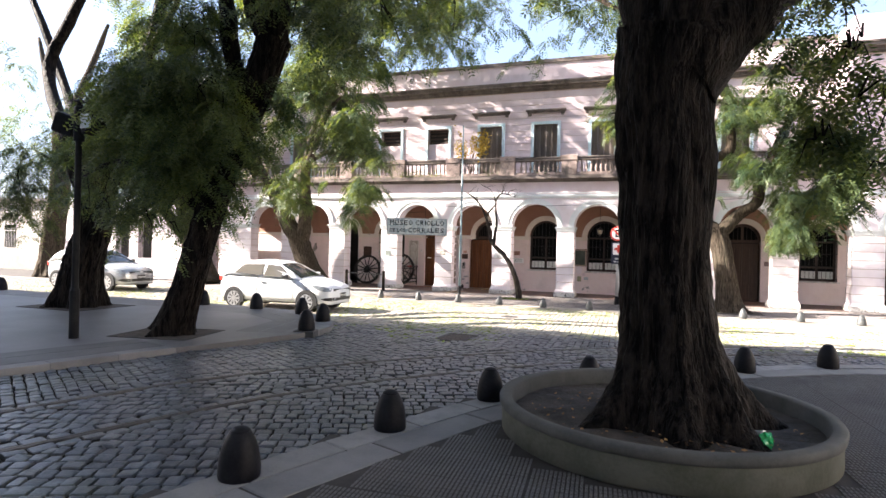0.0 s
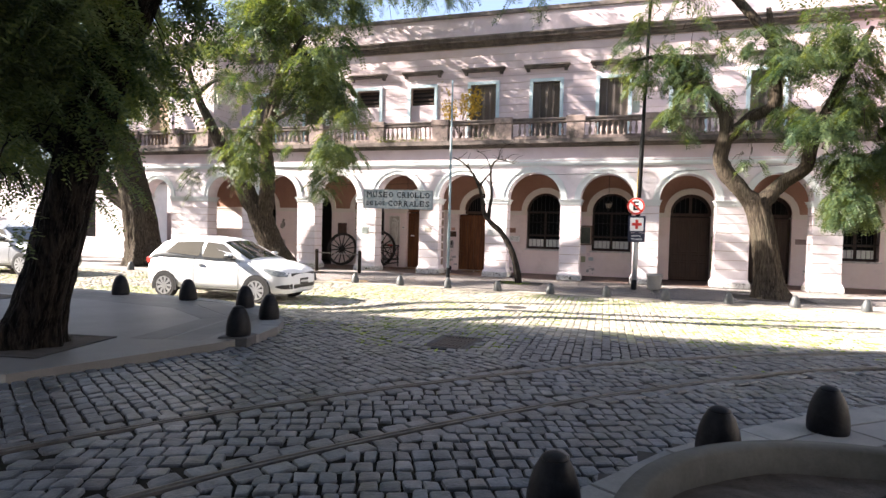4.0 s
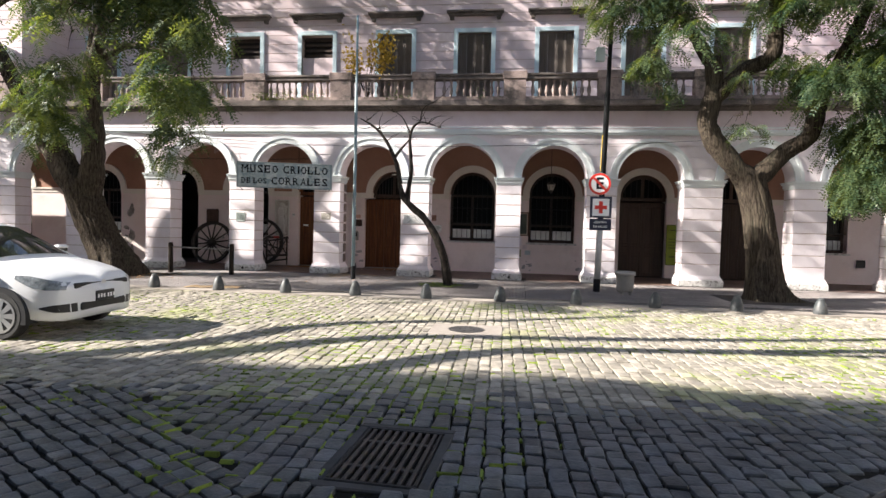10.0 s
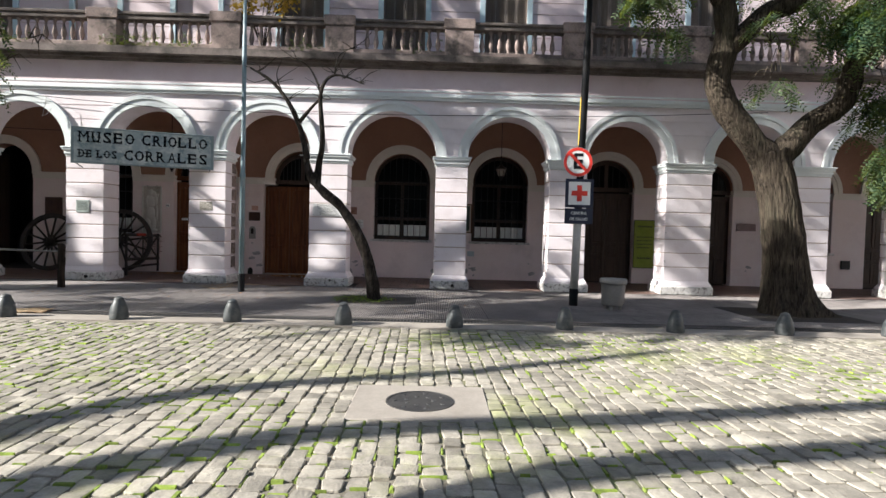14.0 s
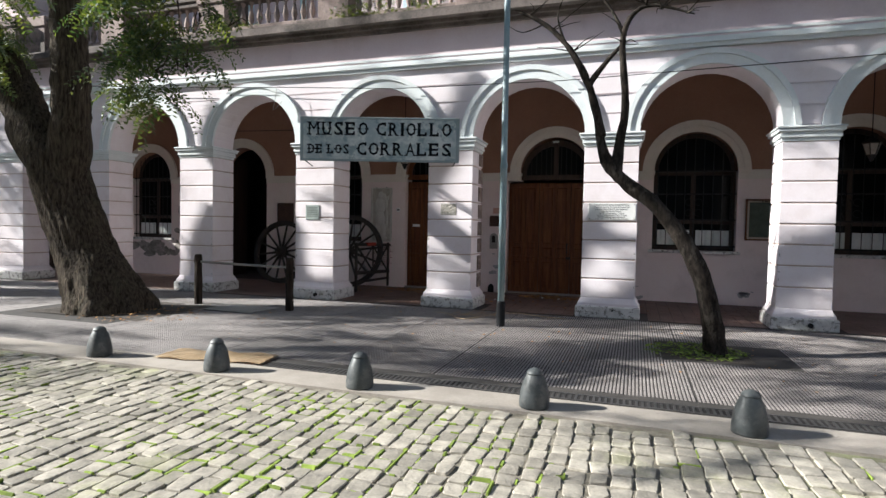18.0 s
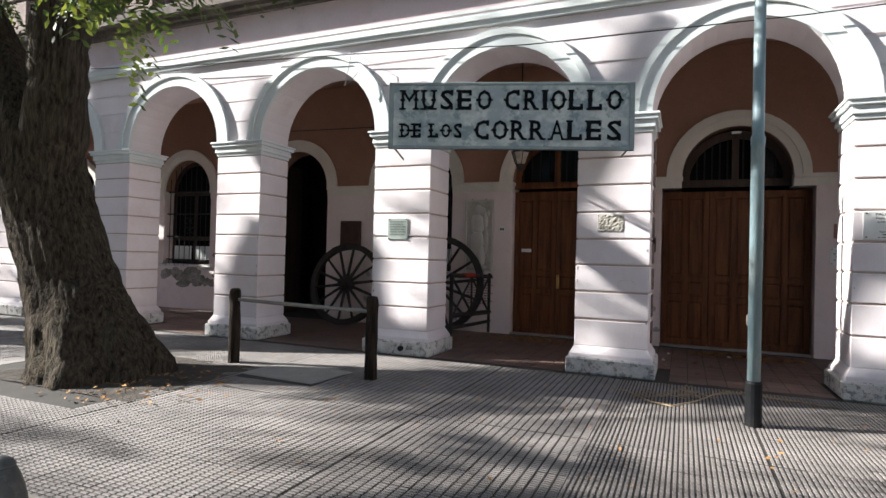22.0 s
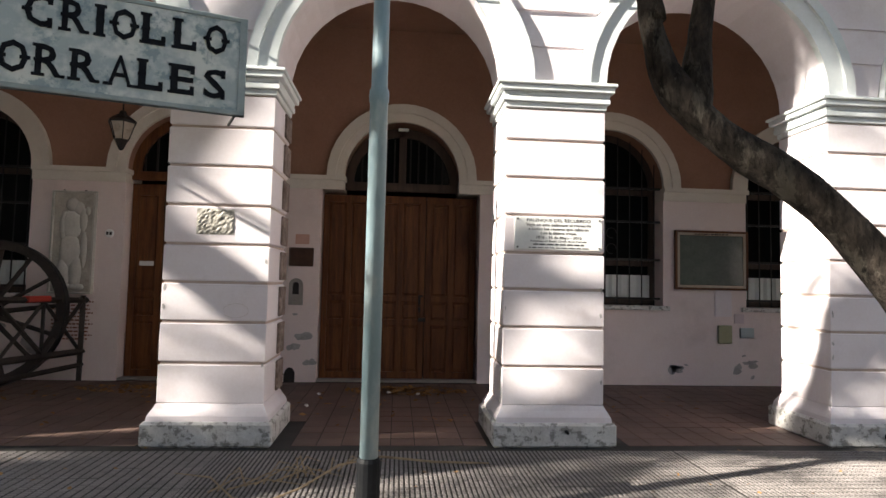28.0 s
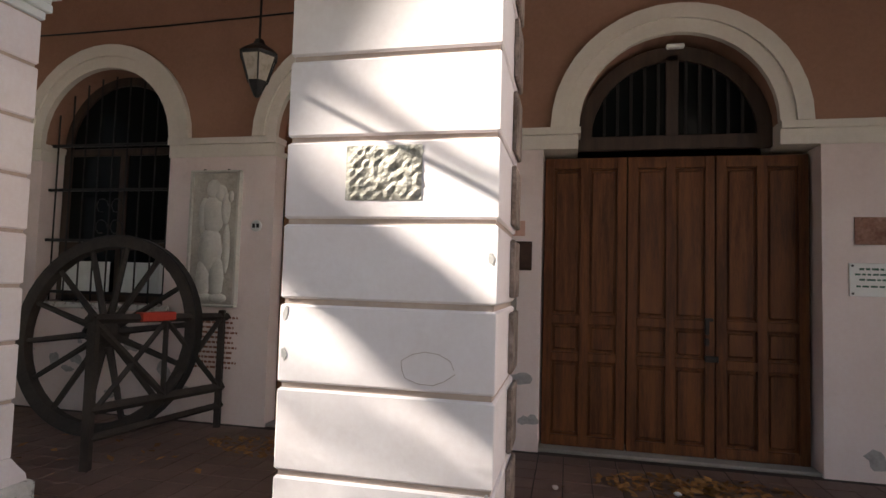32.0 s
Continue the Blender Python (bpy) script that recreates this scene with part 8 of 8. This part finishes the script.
# ---- plaza lamp post ----
t = thing("plaza_lamp_post", "slim dark lamp post with two square floodlights", "lamp post", ISLE @ pose(-10.12, 7.83, 0.1))
bm = B()
lathe(bm, [(0.085, 0), (0.085, 0.9), (0.06, 0.95), (0.055, 3.7), (0.09, 3.72), (0.09, 4.35), (0.05, 4.38), (0.05, 4.45), (0.10, 4.46), (0.02, 4.52)], 14)
part("post", bm, POLEDK, t, smooth=False)
for s, rz in ((-1, 25), (1, 0)):
    bm = B()
    box(bm, -0.19, -0.13, -0.19, 0.19, 0.13, 0.19, 0.03)
    bmesh.ops.rotate(bm, cent=(0, 0, 0), matrix=Matrix.Rotation(radians(-22 * s), 3, "Y") @ Matrix.Rotation(radians(rz), 3, "Z"), verts=bm.verts)
    bmesh.ops.translate(bm, vec=(s * 0.33, 0, 4.05), verts=bm.verts)
    part("floodlight", bm, POLEDK, t)
bm = B()
box(bm, 0.20, -0.14, 3.92, 0.46, -0.135, 4.2, 0)
part("lens", bm, surf("flood_lens", (0.50, 0.55, 0.58), (0.56, 0.60, 0.63), 0.2), t)

# ---- shrub and weeds on the balcony ----
rnd = random.Random(77)
t = thing("balcony_shrub", "yellowing self-sown shrub growing out of the balcony", "shrub", pose(-7.75, FRONT + 0.15, 5.5))
bm = B()
tips = []
for k in range(15):
    a = rnd.uniform(-0.6, 0.6)
    tip = (a * 1.6 + 0.15, rnd.uniform(-0.3, 0.3), rnd.uniform(1.2, 2.0))
    tube(bm, [(0.05 * a, 0, 0), (a * 0.6, 0, 0.7), tip], [0.015, 0.01, 0.004], 5)
    tips.append(Vector(tip))
part("stem", bm, BARK, t)
vs, fs = [], []
for k in range(800):
    c = rnd.choice(tips) * rnd.uniform(0.62, 1.0) + Vector((rnd.gauss(0, 0.14), rnd.gauss(0, 0.12), rnd.gauss(0, 0.14)))
    s = rnd.uniform(0.035, 0.07)
    u = Vector((rnd.uniform(-1, 1), rnd.uniform(-1, 1), rnd.uniform(-1, 1))).normalized() * s
    v = u.cross(Vector((rnd.uniform(-1, 1), rnd.uniform(-1, 1), rnd.uniform(-1, 1)))).normalized() * s * 0.7
    b = len(vs)
    vs += [tuple(c - u), tuple(c + v), tuple(c + u), tuple(c - v)]
    fs.append((b, b + 1, b + 2, b + 3))
me = bpy.data.meshes.new("foliage")
me.from_pydata(vs, [], fs)
me.materials.append(LEAFYEL)
o = new("foliage", me)
o.parent = t
tagged(o, kind="stuff")
for k, (x, n) in enumerate(((-11.0, 60), (-10.4, 40), (-9.4, 30), (-6.8, 25), (-13.4, 30), (-4.2, 15), (1.2, 25))):
    vs, fs = [], []
    t = thing("balcony_weed", "small green weed rooted on the balcony ledge", "weed", pose(x, FRONT - 0.12, 5.36), "balcony weeds")
    for j in range(n * 2):
        c = Vector((rnd.gauss(0, 0.22), rnd.gauss(0, 0.05), abs(rnd.gauss(0, 0.14))))
        sprig(vs, fs, c, Vector((rnd.uniform(-1, 1), rnd.uniform(-1, 0.4), rnd.uniform(-0.3, 1))), 0.10, rnd, 0.025)
    me = bpy.data.meshes.new("foliage")
    me.from_pydata([tuple(v) for v in vs], [], fs)
    me.materials.append(LEAF)
    o = new("foliage", me)
    o.parent = t
    tagged(o, kind="stuff")
t = thing("air_conditioner", "boxy white air conditioner on the upper wall", "air conditioner", pose(-20.15, FRONT, 6.72))
bm = B()
box(bm, -0.3, -0.3, 0, 0.3, 0.0, 0.42, 0.02)
part("case", bm, SIGNWHITE, t)
for k in range(7):
    bm = B()
    box(bm, -0.25, -0.306, 0.06 + 0.045 * k, 0.25, -0.298, 0.08 + 0.045 * k)
    part("louvre", bm, PLASTIC, t)

# ---- peeling plaster and scuffs ----
def peel(parent, cx, cz, w, h, y, seed, mat=PEEL):
    """An irregular patch where the paint has come away."""
    rnd = random.Random(seed)
    n = 14
    ph = rnd.uniform(0, 6)
    poly = []
    for k in range(n):
        a = 2 * math.pi * k / n
        r = 1 + 0.28 * math.sin(2 * a + ph) + rnd.uniform(-0.28, 0.28)
        poly.append((cx + w / 2 * r * math.cos(a), max(cz + h / 2 * r * math.sin(a), 0.012)))
    bm = B()
    prism(bm, poly, y - 0.002, y + 0.004)
    bmesh.ops.triangulate(bm, faces=bm.faces[:])
    bmesh.ops.recalc_face_normals(bm, faces=bm.faces[:])
    part("peeled_patch", bm, mat, parent, "patch of bare grey plaster")


rp = random.Random(77)
for x0, x1, zlo, zhi, n in ((-6.3, -5.5, 0.05, 0.5, 5), (-3.75, -2.45, 0.1, 0.42, 10), (-1.0, -0.1, 0.1, 0.5, 6), (-14.0, -13.85, 0.2, 1.3, 6), (-12.2, -11.9, 0.05, 0.5, 4), (-8.85, -8.58, 0.2, 0.9, 5), (-13.7, -12.2, 0.15, 0.7, 9), (2.1, 2.9, 0.3, 2.4, 7), (5.2, 6.1, 0.2, 0.9, 6)):
    for k in range(n):
        w = rp.uniform(0.04, 0.2)
        peel(wall_inner, rp.uniform(x0, x1), rp.uniform(zlo, zhi), w, w * rp.uniform(0.25, 0.8), INNER, rp.random())
for k in range(9):
    w = rp.uniform(0.25, 0.6)
    peel(wall_inner, rp.uniform(-19.4, -18.0), rp.uniform(0.62, 0.92), w, w * rp.uniform(0.5, 0.8), INNER - 0.0006 * k, rp.random(), MOULD)
for k in range(6):
    w = rp.uniform(0.12, 0.3)
    peel(wall_inner, rp.uniform(-17.9, -17.55), rp.uniform(0.4, 2.1), w, w * rp.uniform(0.8, 1.6), INNER - 0.0006 * k, rp.random(), MOULD)
chips = thing("pillar_chips", "chipped edges and scuffs on the arcade pillars", "wear", kind="structure")
for cx, w in PILLARS[3:10]:
    for k in range(4):
        sx = rp.choice((-1, 1))
        ww = rp.uniform(0.008, 0.022)
        peel(chips, cx + sx * (w / 2 - 0.045 - ww / 2), rp.uniform(0.35, 1.7), ww, rp.uniform(0.02, 0.06), FRONT, rp.random())

# drain pipes poking out of the pillar plinths
for x, z, r in ((-11.66, 0.105, 0.036), (-3.22, 0.10, 0.036), (-6.06, 0.14, 0.014)):
    t = thing("drain_pipe", "short dark drain pipe poking out of a pillar plinth", "pipe", pose(x, FRONT, z), "plinth drain pipes")
    bm = B()
    tube(bm, [(0, 0.05, 0), (0, -0.135, -0.004)], [r, r], 14, False)
    part("pipe", bm, POLEDK, t)
    # black disc closes the pipe in place of its unlit bore
    bm = B()
    tube(bm, [(0, -0.125, -0.004), (0, -0.128, -0.004)], [r * 0.98, r * 0.98], 14, True)
    part("opening", bm, DARK, t)
# ---- parked cars ----
def loft(bm, rings):
    vs = [[bm.verts.new(p) for p in r] for r in rings]
    for a, b in zip(vs, vs[1:]):
        for k in range(len(a) - 1):
            bm.faces.new((a[k], a[k + 1], b[k + 1], b[k]))
    for r in (vs[0], vs[-1]):
        if len({tuple(round(c, 4) for c in v.co) for v in r}) > 2:
            bm.faces.new(r)
    bmesh.ops.recalc_face_normals(bm, faces=bm.faces[:])
    return bm


HEADLAMP = surf("headlight_glass", (0.10, 0.115, 0.125), (0.34, 0.37, 0.39), 0.12, 9, 30, 0.0, spec=0.7)


def hatchback(name, label, m, paint):
    """A small three-door hatchback; x runs forward from the rear bumper, y to its left."""
    t = thing(name, label, "car", m)
    low = [(0.0, 0.42, 0.78, 0.58), (0.05, 0.34, 0.92, 0.71), (0.18, 0.28, 1.0, 0.785), (0.6, 0.25, 1.03, 0.82), (1.2, 0.23, 1.005, 0.83), (1.9, 0.22, 0.985, 0.83), (2.5, 0.22, 0.965, 0.825),
           (2.85, 0.23, 0.935, 0.815), (3.185, 0.23, 0.885, 0.805), (3.44, 0.225, 0.825, 0.785), (3.615, 0.22, 0.775, 0.74), (3.73, 0.22, 0.73, 0.665), (3.79, 0.24, 0.675, 0.56), (3.82, 0.29, 0.61, 0.40), (3.83, 0.34, 0.55, 0.2)]
    PROF = [(0.0, 0.85), (0.06, 0.97), (0.3, 1.0), (0.55, 1.005), (0.78, 0.985), (0.93, 0.94), (1.0, 0.84)]

    def skin_y(x, z):
        """Half width of the body at a length and height."""
        for p, q in zip(low, low[1:]):
            if p[0] <= x <= q[0]:
                u = (x - p[0]) / (q[0] - p[0])
                zb, zt, w = [p[i] + (q[i] - p[i]) * u for i in (1, 2, 3)]
                f = max(0.0, min(1.0, (z - zb) / (zt - zb)))
                for (fa, ka), (fb, kb) in zip(PROF, PROF[1:]):
                    if fa <= f <= fb:
                        return w * (ka + (kb - ka) * (f - fa) / (fb - fa))
        return 0.4

    def patch(nm, mat, s, x0, x1, tops, bots, label_="", proud=0.010, n=12):
        """A skin piece that follows the body between two edge lines."""
        bm = B()
        rows_ = []
        for i in range(n + 1):
            u = i / n
            x = x0 + (x1 - x0) * u
            def at(e):
                k = min(int(u * (len(e) - 1)), len(e) - 2)
                v = u * (len(e) - 1) - k
                return e[k] + (e[k + 1] - e[k]) * v
            zt, zb = at(tops), at(bots)
            rows_.append([bm.verts.new((x, s * (skin_y(x, zb + (zt - zb) * j / 4) + proud), zb + (zt - zb) * j / 4)) for j in range(5)])
        for a, b in zip(rows_, rows_[1:]):
            for j in range(4):
                bm.faces.new((a[j], b[j], b[j + 1], a[j + 1]))
        bmesh.ops.recalc_face_normals(bm, faces=bm.faces[:])
        part(nm, bm, mat, t, label_, smooth=True)

    rings = []
    for x, zb, zt, w in low:
        h = zt - zb
        half = [(0, zb), (w * 0.85, zb), (w * 0.97, zb + 0.06 * h), (w, zb + 0.3 * h), (w * 1.005, zb + 0.55 * h), (w * 0.985, zb + 0.78 * h), (w * 0.94, zb + 0.93 * h), (w * 0.84, zt), (w * 0.4, zt + 0.025), (0, zt + 0.03)]
        rings.append([(x, -y, z) for y, z in half] + [(x, y, z) for y, z in half[::-1]])
    bm = loft(B(), rings)
    body = part("body", bm, paint, t, smooth=True)
    top = [(0.12, 0.97, 0.98, 0.75, 0.72), (0.24, 1.0, 1.16, 0.77, 0.69), (0.42, 1.02, 1.33, 0.785, 0.63), (0.75, 1.02, 1.415, 0.795, 0.605), (1.25, 1.0, 1.455, 0.795, 0.605), (1.7, 0.985, 1.435, 0.795, 0.60),
           (2.0, 0.975, 1.375, 0.795, 0.60), (2.45, 0.96, 1.17, 0.785, 0.645), (2.9, 0.92, 0.935, 0.75, 0.71)]
    def gy(x, z):
        for p, q in zip(top, top[1:]):
            if p[0] <= x <= q[0]:
                u = (x - p[0]) / (q[0] - p[0])
                zb, zt, wb, wt = [p[i] + (q[i] - p[i]) * u for i in range(1, 5)]
                return wb + (wt - wb) * min(1, max(0, (z - zb) / max(zt - 0.05 - zb, 0.05)))
        return 0.8
    rings = []
    for x, zb, zt, wb, wt in top:
        half = [(0, zb - 0.05), (wb, zb - 0.05), (wb + (wt - wb) * 0.5, zb + (zt - zb) * 0.5), (wt, max(zt - 0.05, zb)), (wt * 0.9, zt - 0.012), (wt * 0.5, zt + 0.012), (0, zt + 0.02)]
        rings.append([(x, -y, z) for y, z in half] + [(x, y, z) for y, z in half[::-1]])
    part("cabin", loft(B(), rings), paint, t, smooth=True)
    def tz(x, y):
        """Height of the cabin's skin at a length and breadth."""
        for p, q in zip(top, top[1:]):
            if p[0] <= x <= q[0]:
                u = (x - p[0]) / (q[0] - p[0])
                zt, wt = p[2] + (q[2] - p[2]) * u, p[4] + (q[4] - p[4]) * u
                prof = [(0.0, zt + 0.02), (wt * 0.5, zt + 0.012), (wt * 0.9, zt - 0.012), (wt, zt - 0.05), (wt + 0.2, zt - 0.2)]
                for (ya, za), (yb, zb) in zip(prof, prof[1:]):
                    if ya <= abs(y) <= yb:
                        return za + (zb - za) * (abs(y) - ya) / (yb - ya)
        return 1.0

    def pane(nm, quad, lay, mat=CARGLASS, n=10):
        """A window laid on the cabin's skin between four corners."""
        bm = B()
        a, b, c, d = [Vector((*q, 0)) for q in quad]
        vs = [[bm.verts.new(lay(*a.lerp(b, i / n).lerp(d.lerp(c, i / n), j / n).xy)) for i in range(n + 1)] for j in range(n + 1)]
        for j in range(n):
            for i in range(n):
                bm.faces.new((vs[j][i], vs[j][i + 1], vs[j + 1][i + 1], vs[j + 1][i]))
        bmesh.ops.recalc_face_normals(bm, faces=bm.faces[:])
        part(nm, bm, mat, t, smooth=True)
    for s in (-1, 1):
        def on_side(x, z):
            return (x, s * (gy(x, z) + 0.014), z)
        pane("side_window", [(1.64, 1.0), (2.56, 0.97), (2.10, 1.30), (1.67, 1.345)], on_side, SIDEGLASS)
        pane("quarter_window", [(0.60, 1.075), (1.55, 1.01), (1.575, 1.35), (0.84, 1.325)], on_side, SIDEGLASS)
    def on_top(x, y):
        return (x, y, tz(x, y) + 0.012)
    pane("windscreen", [(2.82, -0.66), (2.82, 0.66), (2.06, 0.545), (2.06, -0.545)], on_top)
    pane("rear_window", [(0.15, -0.64), (0.15, 0.64), (0.40, 0.55), (0.40, -0.55)], on_top)
    for x in (0.62, 3.09):
        for s in (-1, 1):
            # black disc stands for the shade inside the wheel well
            bm = B()
            n = 24
            pts = [(x + 0.345 * math.cos(math.pi * k / n), 0.30 + 0.345 * math.sin(math.pi * k / n)) for k in range(n + 1)] + [(x - 0.345, 0.2), (x + 0.345, 0.2)]
            prism(bm, pts[::-1] if s < 0 else pts, s * 0.66, s * 0.838)
            bmesh.ops.recalc_face_normals(bm, faces=bm.faces[:])
            part("wheel_arch", bm, PLASTIC, t)
            bm = B()
            R = 0.30
            lathe(bm, [(0.19, -0.085), (R - 0.02, -0.09), (R, -0.06), (R, 0.06), (R - 0.02, 0.09), (0.19, 0.085)], 36)
            bmesh.ops.rotate(bm, cent=(0, 0, 0), matrix=Matrix.Rotation(radians(90), 3, "X"), verts=bm.verts)
            bmesh.ops.translate(bm, vec=(x, s * 0.752, R), verts=bm.verts)
            whl = part("wheel", bm, TYRE, t, "black tyre")
            bm = B()
            y = s * 0.846
            for k in range(9):
                a = 2 * math.pi * k / 9
                ca, sa = math.cos(a), math.sin(a)
                face(bm, *[(x + r * ca - o * sa, y, R + r * sa + o * ca) for r, o in ((0.04, -0.02), (0.195, -0.036), (0.195, 0.036), (0.04, 0.02))])
            for r0, r1 in ((0.19, 0.215), (0.0, 0.06)):
                for k in range(30):
                    a, b = 2 * math.pi * k / 30, 2 * math.pi * (k + 1) / 30
                    if r0 == 0:
                        bm.faces.new([bm.verts.new((x, y, R)), bm.verts.new((x + r1 * math.cos(a), y, R + r1 * math.sin(a))), bm.verts.new((x + r1 * math.cos(b), y, R + r1 * math.sin(b)))])
                    else:
                        face(bm, *[(x + r * math.cos(q_), y, R + r * math.sin(q_)) for r, q_ in ((r0, a), (r1, a), (r1, b), (r0, b))])
            part("rim", bm, ALLOY, whl, "silver wheel trim")
            bm = B()
            lathe(bm, [(0.2, 0.0), (0.2, 0.01)], 24)
            bmesh.ops.rotate(bm, cent=(0, 0, 0), matrix=Matrix.Rotation(radians(90), 3, "X"), verts=bm.verts)
            bmesh.ops.translate(bm, vec=(x, s * 0.829, R), verts=bm.verts)
            part("brake_disc", bm, PLASTIC, whl)
    for s in (-1, 1):
        patch("headlight", HEADLAMP, s, 3.25, 3.765, (0.79, 0.785, 0.745, 0.70), (0.745, 0.66, 0.615, 0.61), "clear grey headlight")
        patch("bumper_intake", PLASTIC, s, 3.545, 3.81, (0.40, 0.43, 0.44), (0.385, 0.34, 0.33), proud=0.006)
        patch("sill", PLASTIC, s, 0.98, 2.73, (0.275, 0.275), (0.235, 0.235), proud=0.004)
        bm = B()
        box(bm, 0.02, s * 0.66 - 0.09, 0.79, 0.20, s * 0.70 + 0.07, 0.95, 0.03)
        part("tail_light", bm, SIGNRED, t, "red tail light")
        bm = B()
        box(bm, 2.36, s * 0.91 - 0.10, 0.965, 2.49, s * 0.91 + 0.10, 1.085, 0.035)
        box(bm, 2.42, s * 0.80 - 0.04, 0.945, 2.50, s * 0.80 + 0.06, 0.985, 0.01)
        mr = part("mirror", bm, PLASTIC, t, "door mirror, black below and white above")
        bm = B()
        box(bm, 2.385, s * 0.91 - 0.105, 1.03, 2.505, s * 0.91 + 0.105, 1.095, 0.03)
        part("mirror_cap", bm, paint, mr)
        bm = B()
        box(bm, 1.50, s * 0.845 - 0.02, 0.825, 1.66, s * 0.845 + 0.02, 0.86, 0.008)
        part("door_handle", bm, paint, t)
        bm = B()
        for x, z0, z1 in ((1.42, 0.32, 0.95), (2.62, 0.32, 0.93)):
            for z in rng(z0, z1, 0.08)[:-1]:
                y = s * (skin_y(x, z + 0.04) + 0.001)
                box(bm, x - 0.003, y - 0.004, z, x + 0.003, y + 0.004, z + 0.082)
        box(bm, 1.42, s * 0.825 - 0.006, 0.315, 2.62, s * 0.825 + 0.006, 0.321)
        part("door_gap", bm, PLASTIC, t)
    bm = B()
    box(bm, 3.73, -0.50, 0.61, 3.808, 0.50, 0.685, 0.015)
    part("grille", bm, PLASTIC, t, "black upper grille")
    bm = B()
    box(bm, 3.77, -0.42, 0.33, 3.837, 0.42, 0.44, 0.02)
    part("lower_grille", bm, PLASTIC, t, "black lower grille")
    bm = B()
    box(bm, 3.82, -0.17, 0.43, 3.848, 0.17, 0.56, 0.004)
    np_ = part("number_plate", bm, PLASTIC, t, "black number plate")
    bars_(np_)
    bm = B()
    lathe(bm, [(0.05, 0), (0.05, 0.012)], 16)
    bmesh.ops.rotate(bm, cent=(0, 0, 0), matrix=Matrix.Rotation(radians(90), 3, "Y"), verts=bm.verts)
    bmesh.ops.translate(bm, vec=(3.806, 0, 0.65), verts=bm.verts)
    part("badge", bm, ALLOY, t)
    return t


def bars_(parent):
    bm = B()
    for k in range(6):
        y = -0.15 + k * 0.055 + (0.02 if k > 2 else 0)
        box(bm, 3.843, y, 0.465, 3.850, y + 0.03, 0.515)
    part("plate_mark", bm, SIGNWHITE, parent)


hatchback("car", "clean white three-door hatchback parked on the mossy setts", pose(-12.30, 15.07, 0.035, 0, 0, 1.5), CARWHITE)
hatchback("car", "silver-grey car parked behind the plaza tree", pose(-23.1, 17.6, 0.005, 0, 0, 0) @ Matrix.Diagonal((1.1, 1.05, 1.12, 1)), CARSILVER)

# ---- far end: fence and neighbour ----
t = thing("fence", "pale iron railing on a low stone wall beyond the plaza", "fence", kind="structure")
bm = B()
box(bm, -60, 25.6, 0, -34.7, 25.9, 0.9, 0.01)
part("low_wall", bm, CONC, t)
bm = B()
for z in (1.05, 2.45):
    box(bm, -60, 25.72, z, -34.7, 25.76, z + 0.05)
part("rail", bm, POLEGREY, t)
me = mesh_of(tube(B(), [(0, 0, 0.9), (0, 0, 2.65)], 0.014, 5), "picket", POLEGREY)
for k in range(90):
    o = new("picket", me)
    o.parent, o.location = t, (-48 + 0.148 * k, 25.74, 0)
t = thing("neighbour_house", "plain low house seen beyond the fence", "house", kind="structure")
bm = B()
box(bm, -75, 36, 0, -40, 46, 5.2)
part("wall", bm, PLAINRENDER, t)
bm = B()
box(bm, -75.4, 35.6, 5.2, -39.6, 46.4, 5.6, 0.02)
part("roof", bm, LEDGE, t)
for x in (-60, -55, -50, -45):
    bm = B()
    box(bm, x, 35.95, 1.2, x + 1.4, 36.02, 3.2)
    part("window", bm, PANE, t)
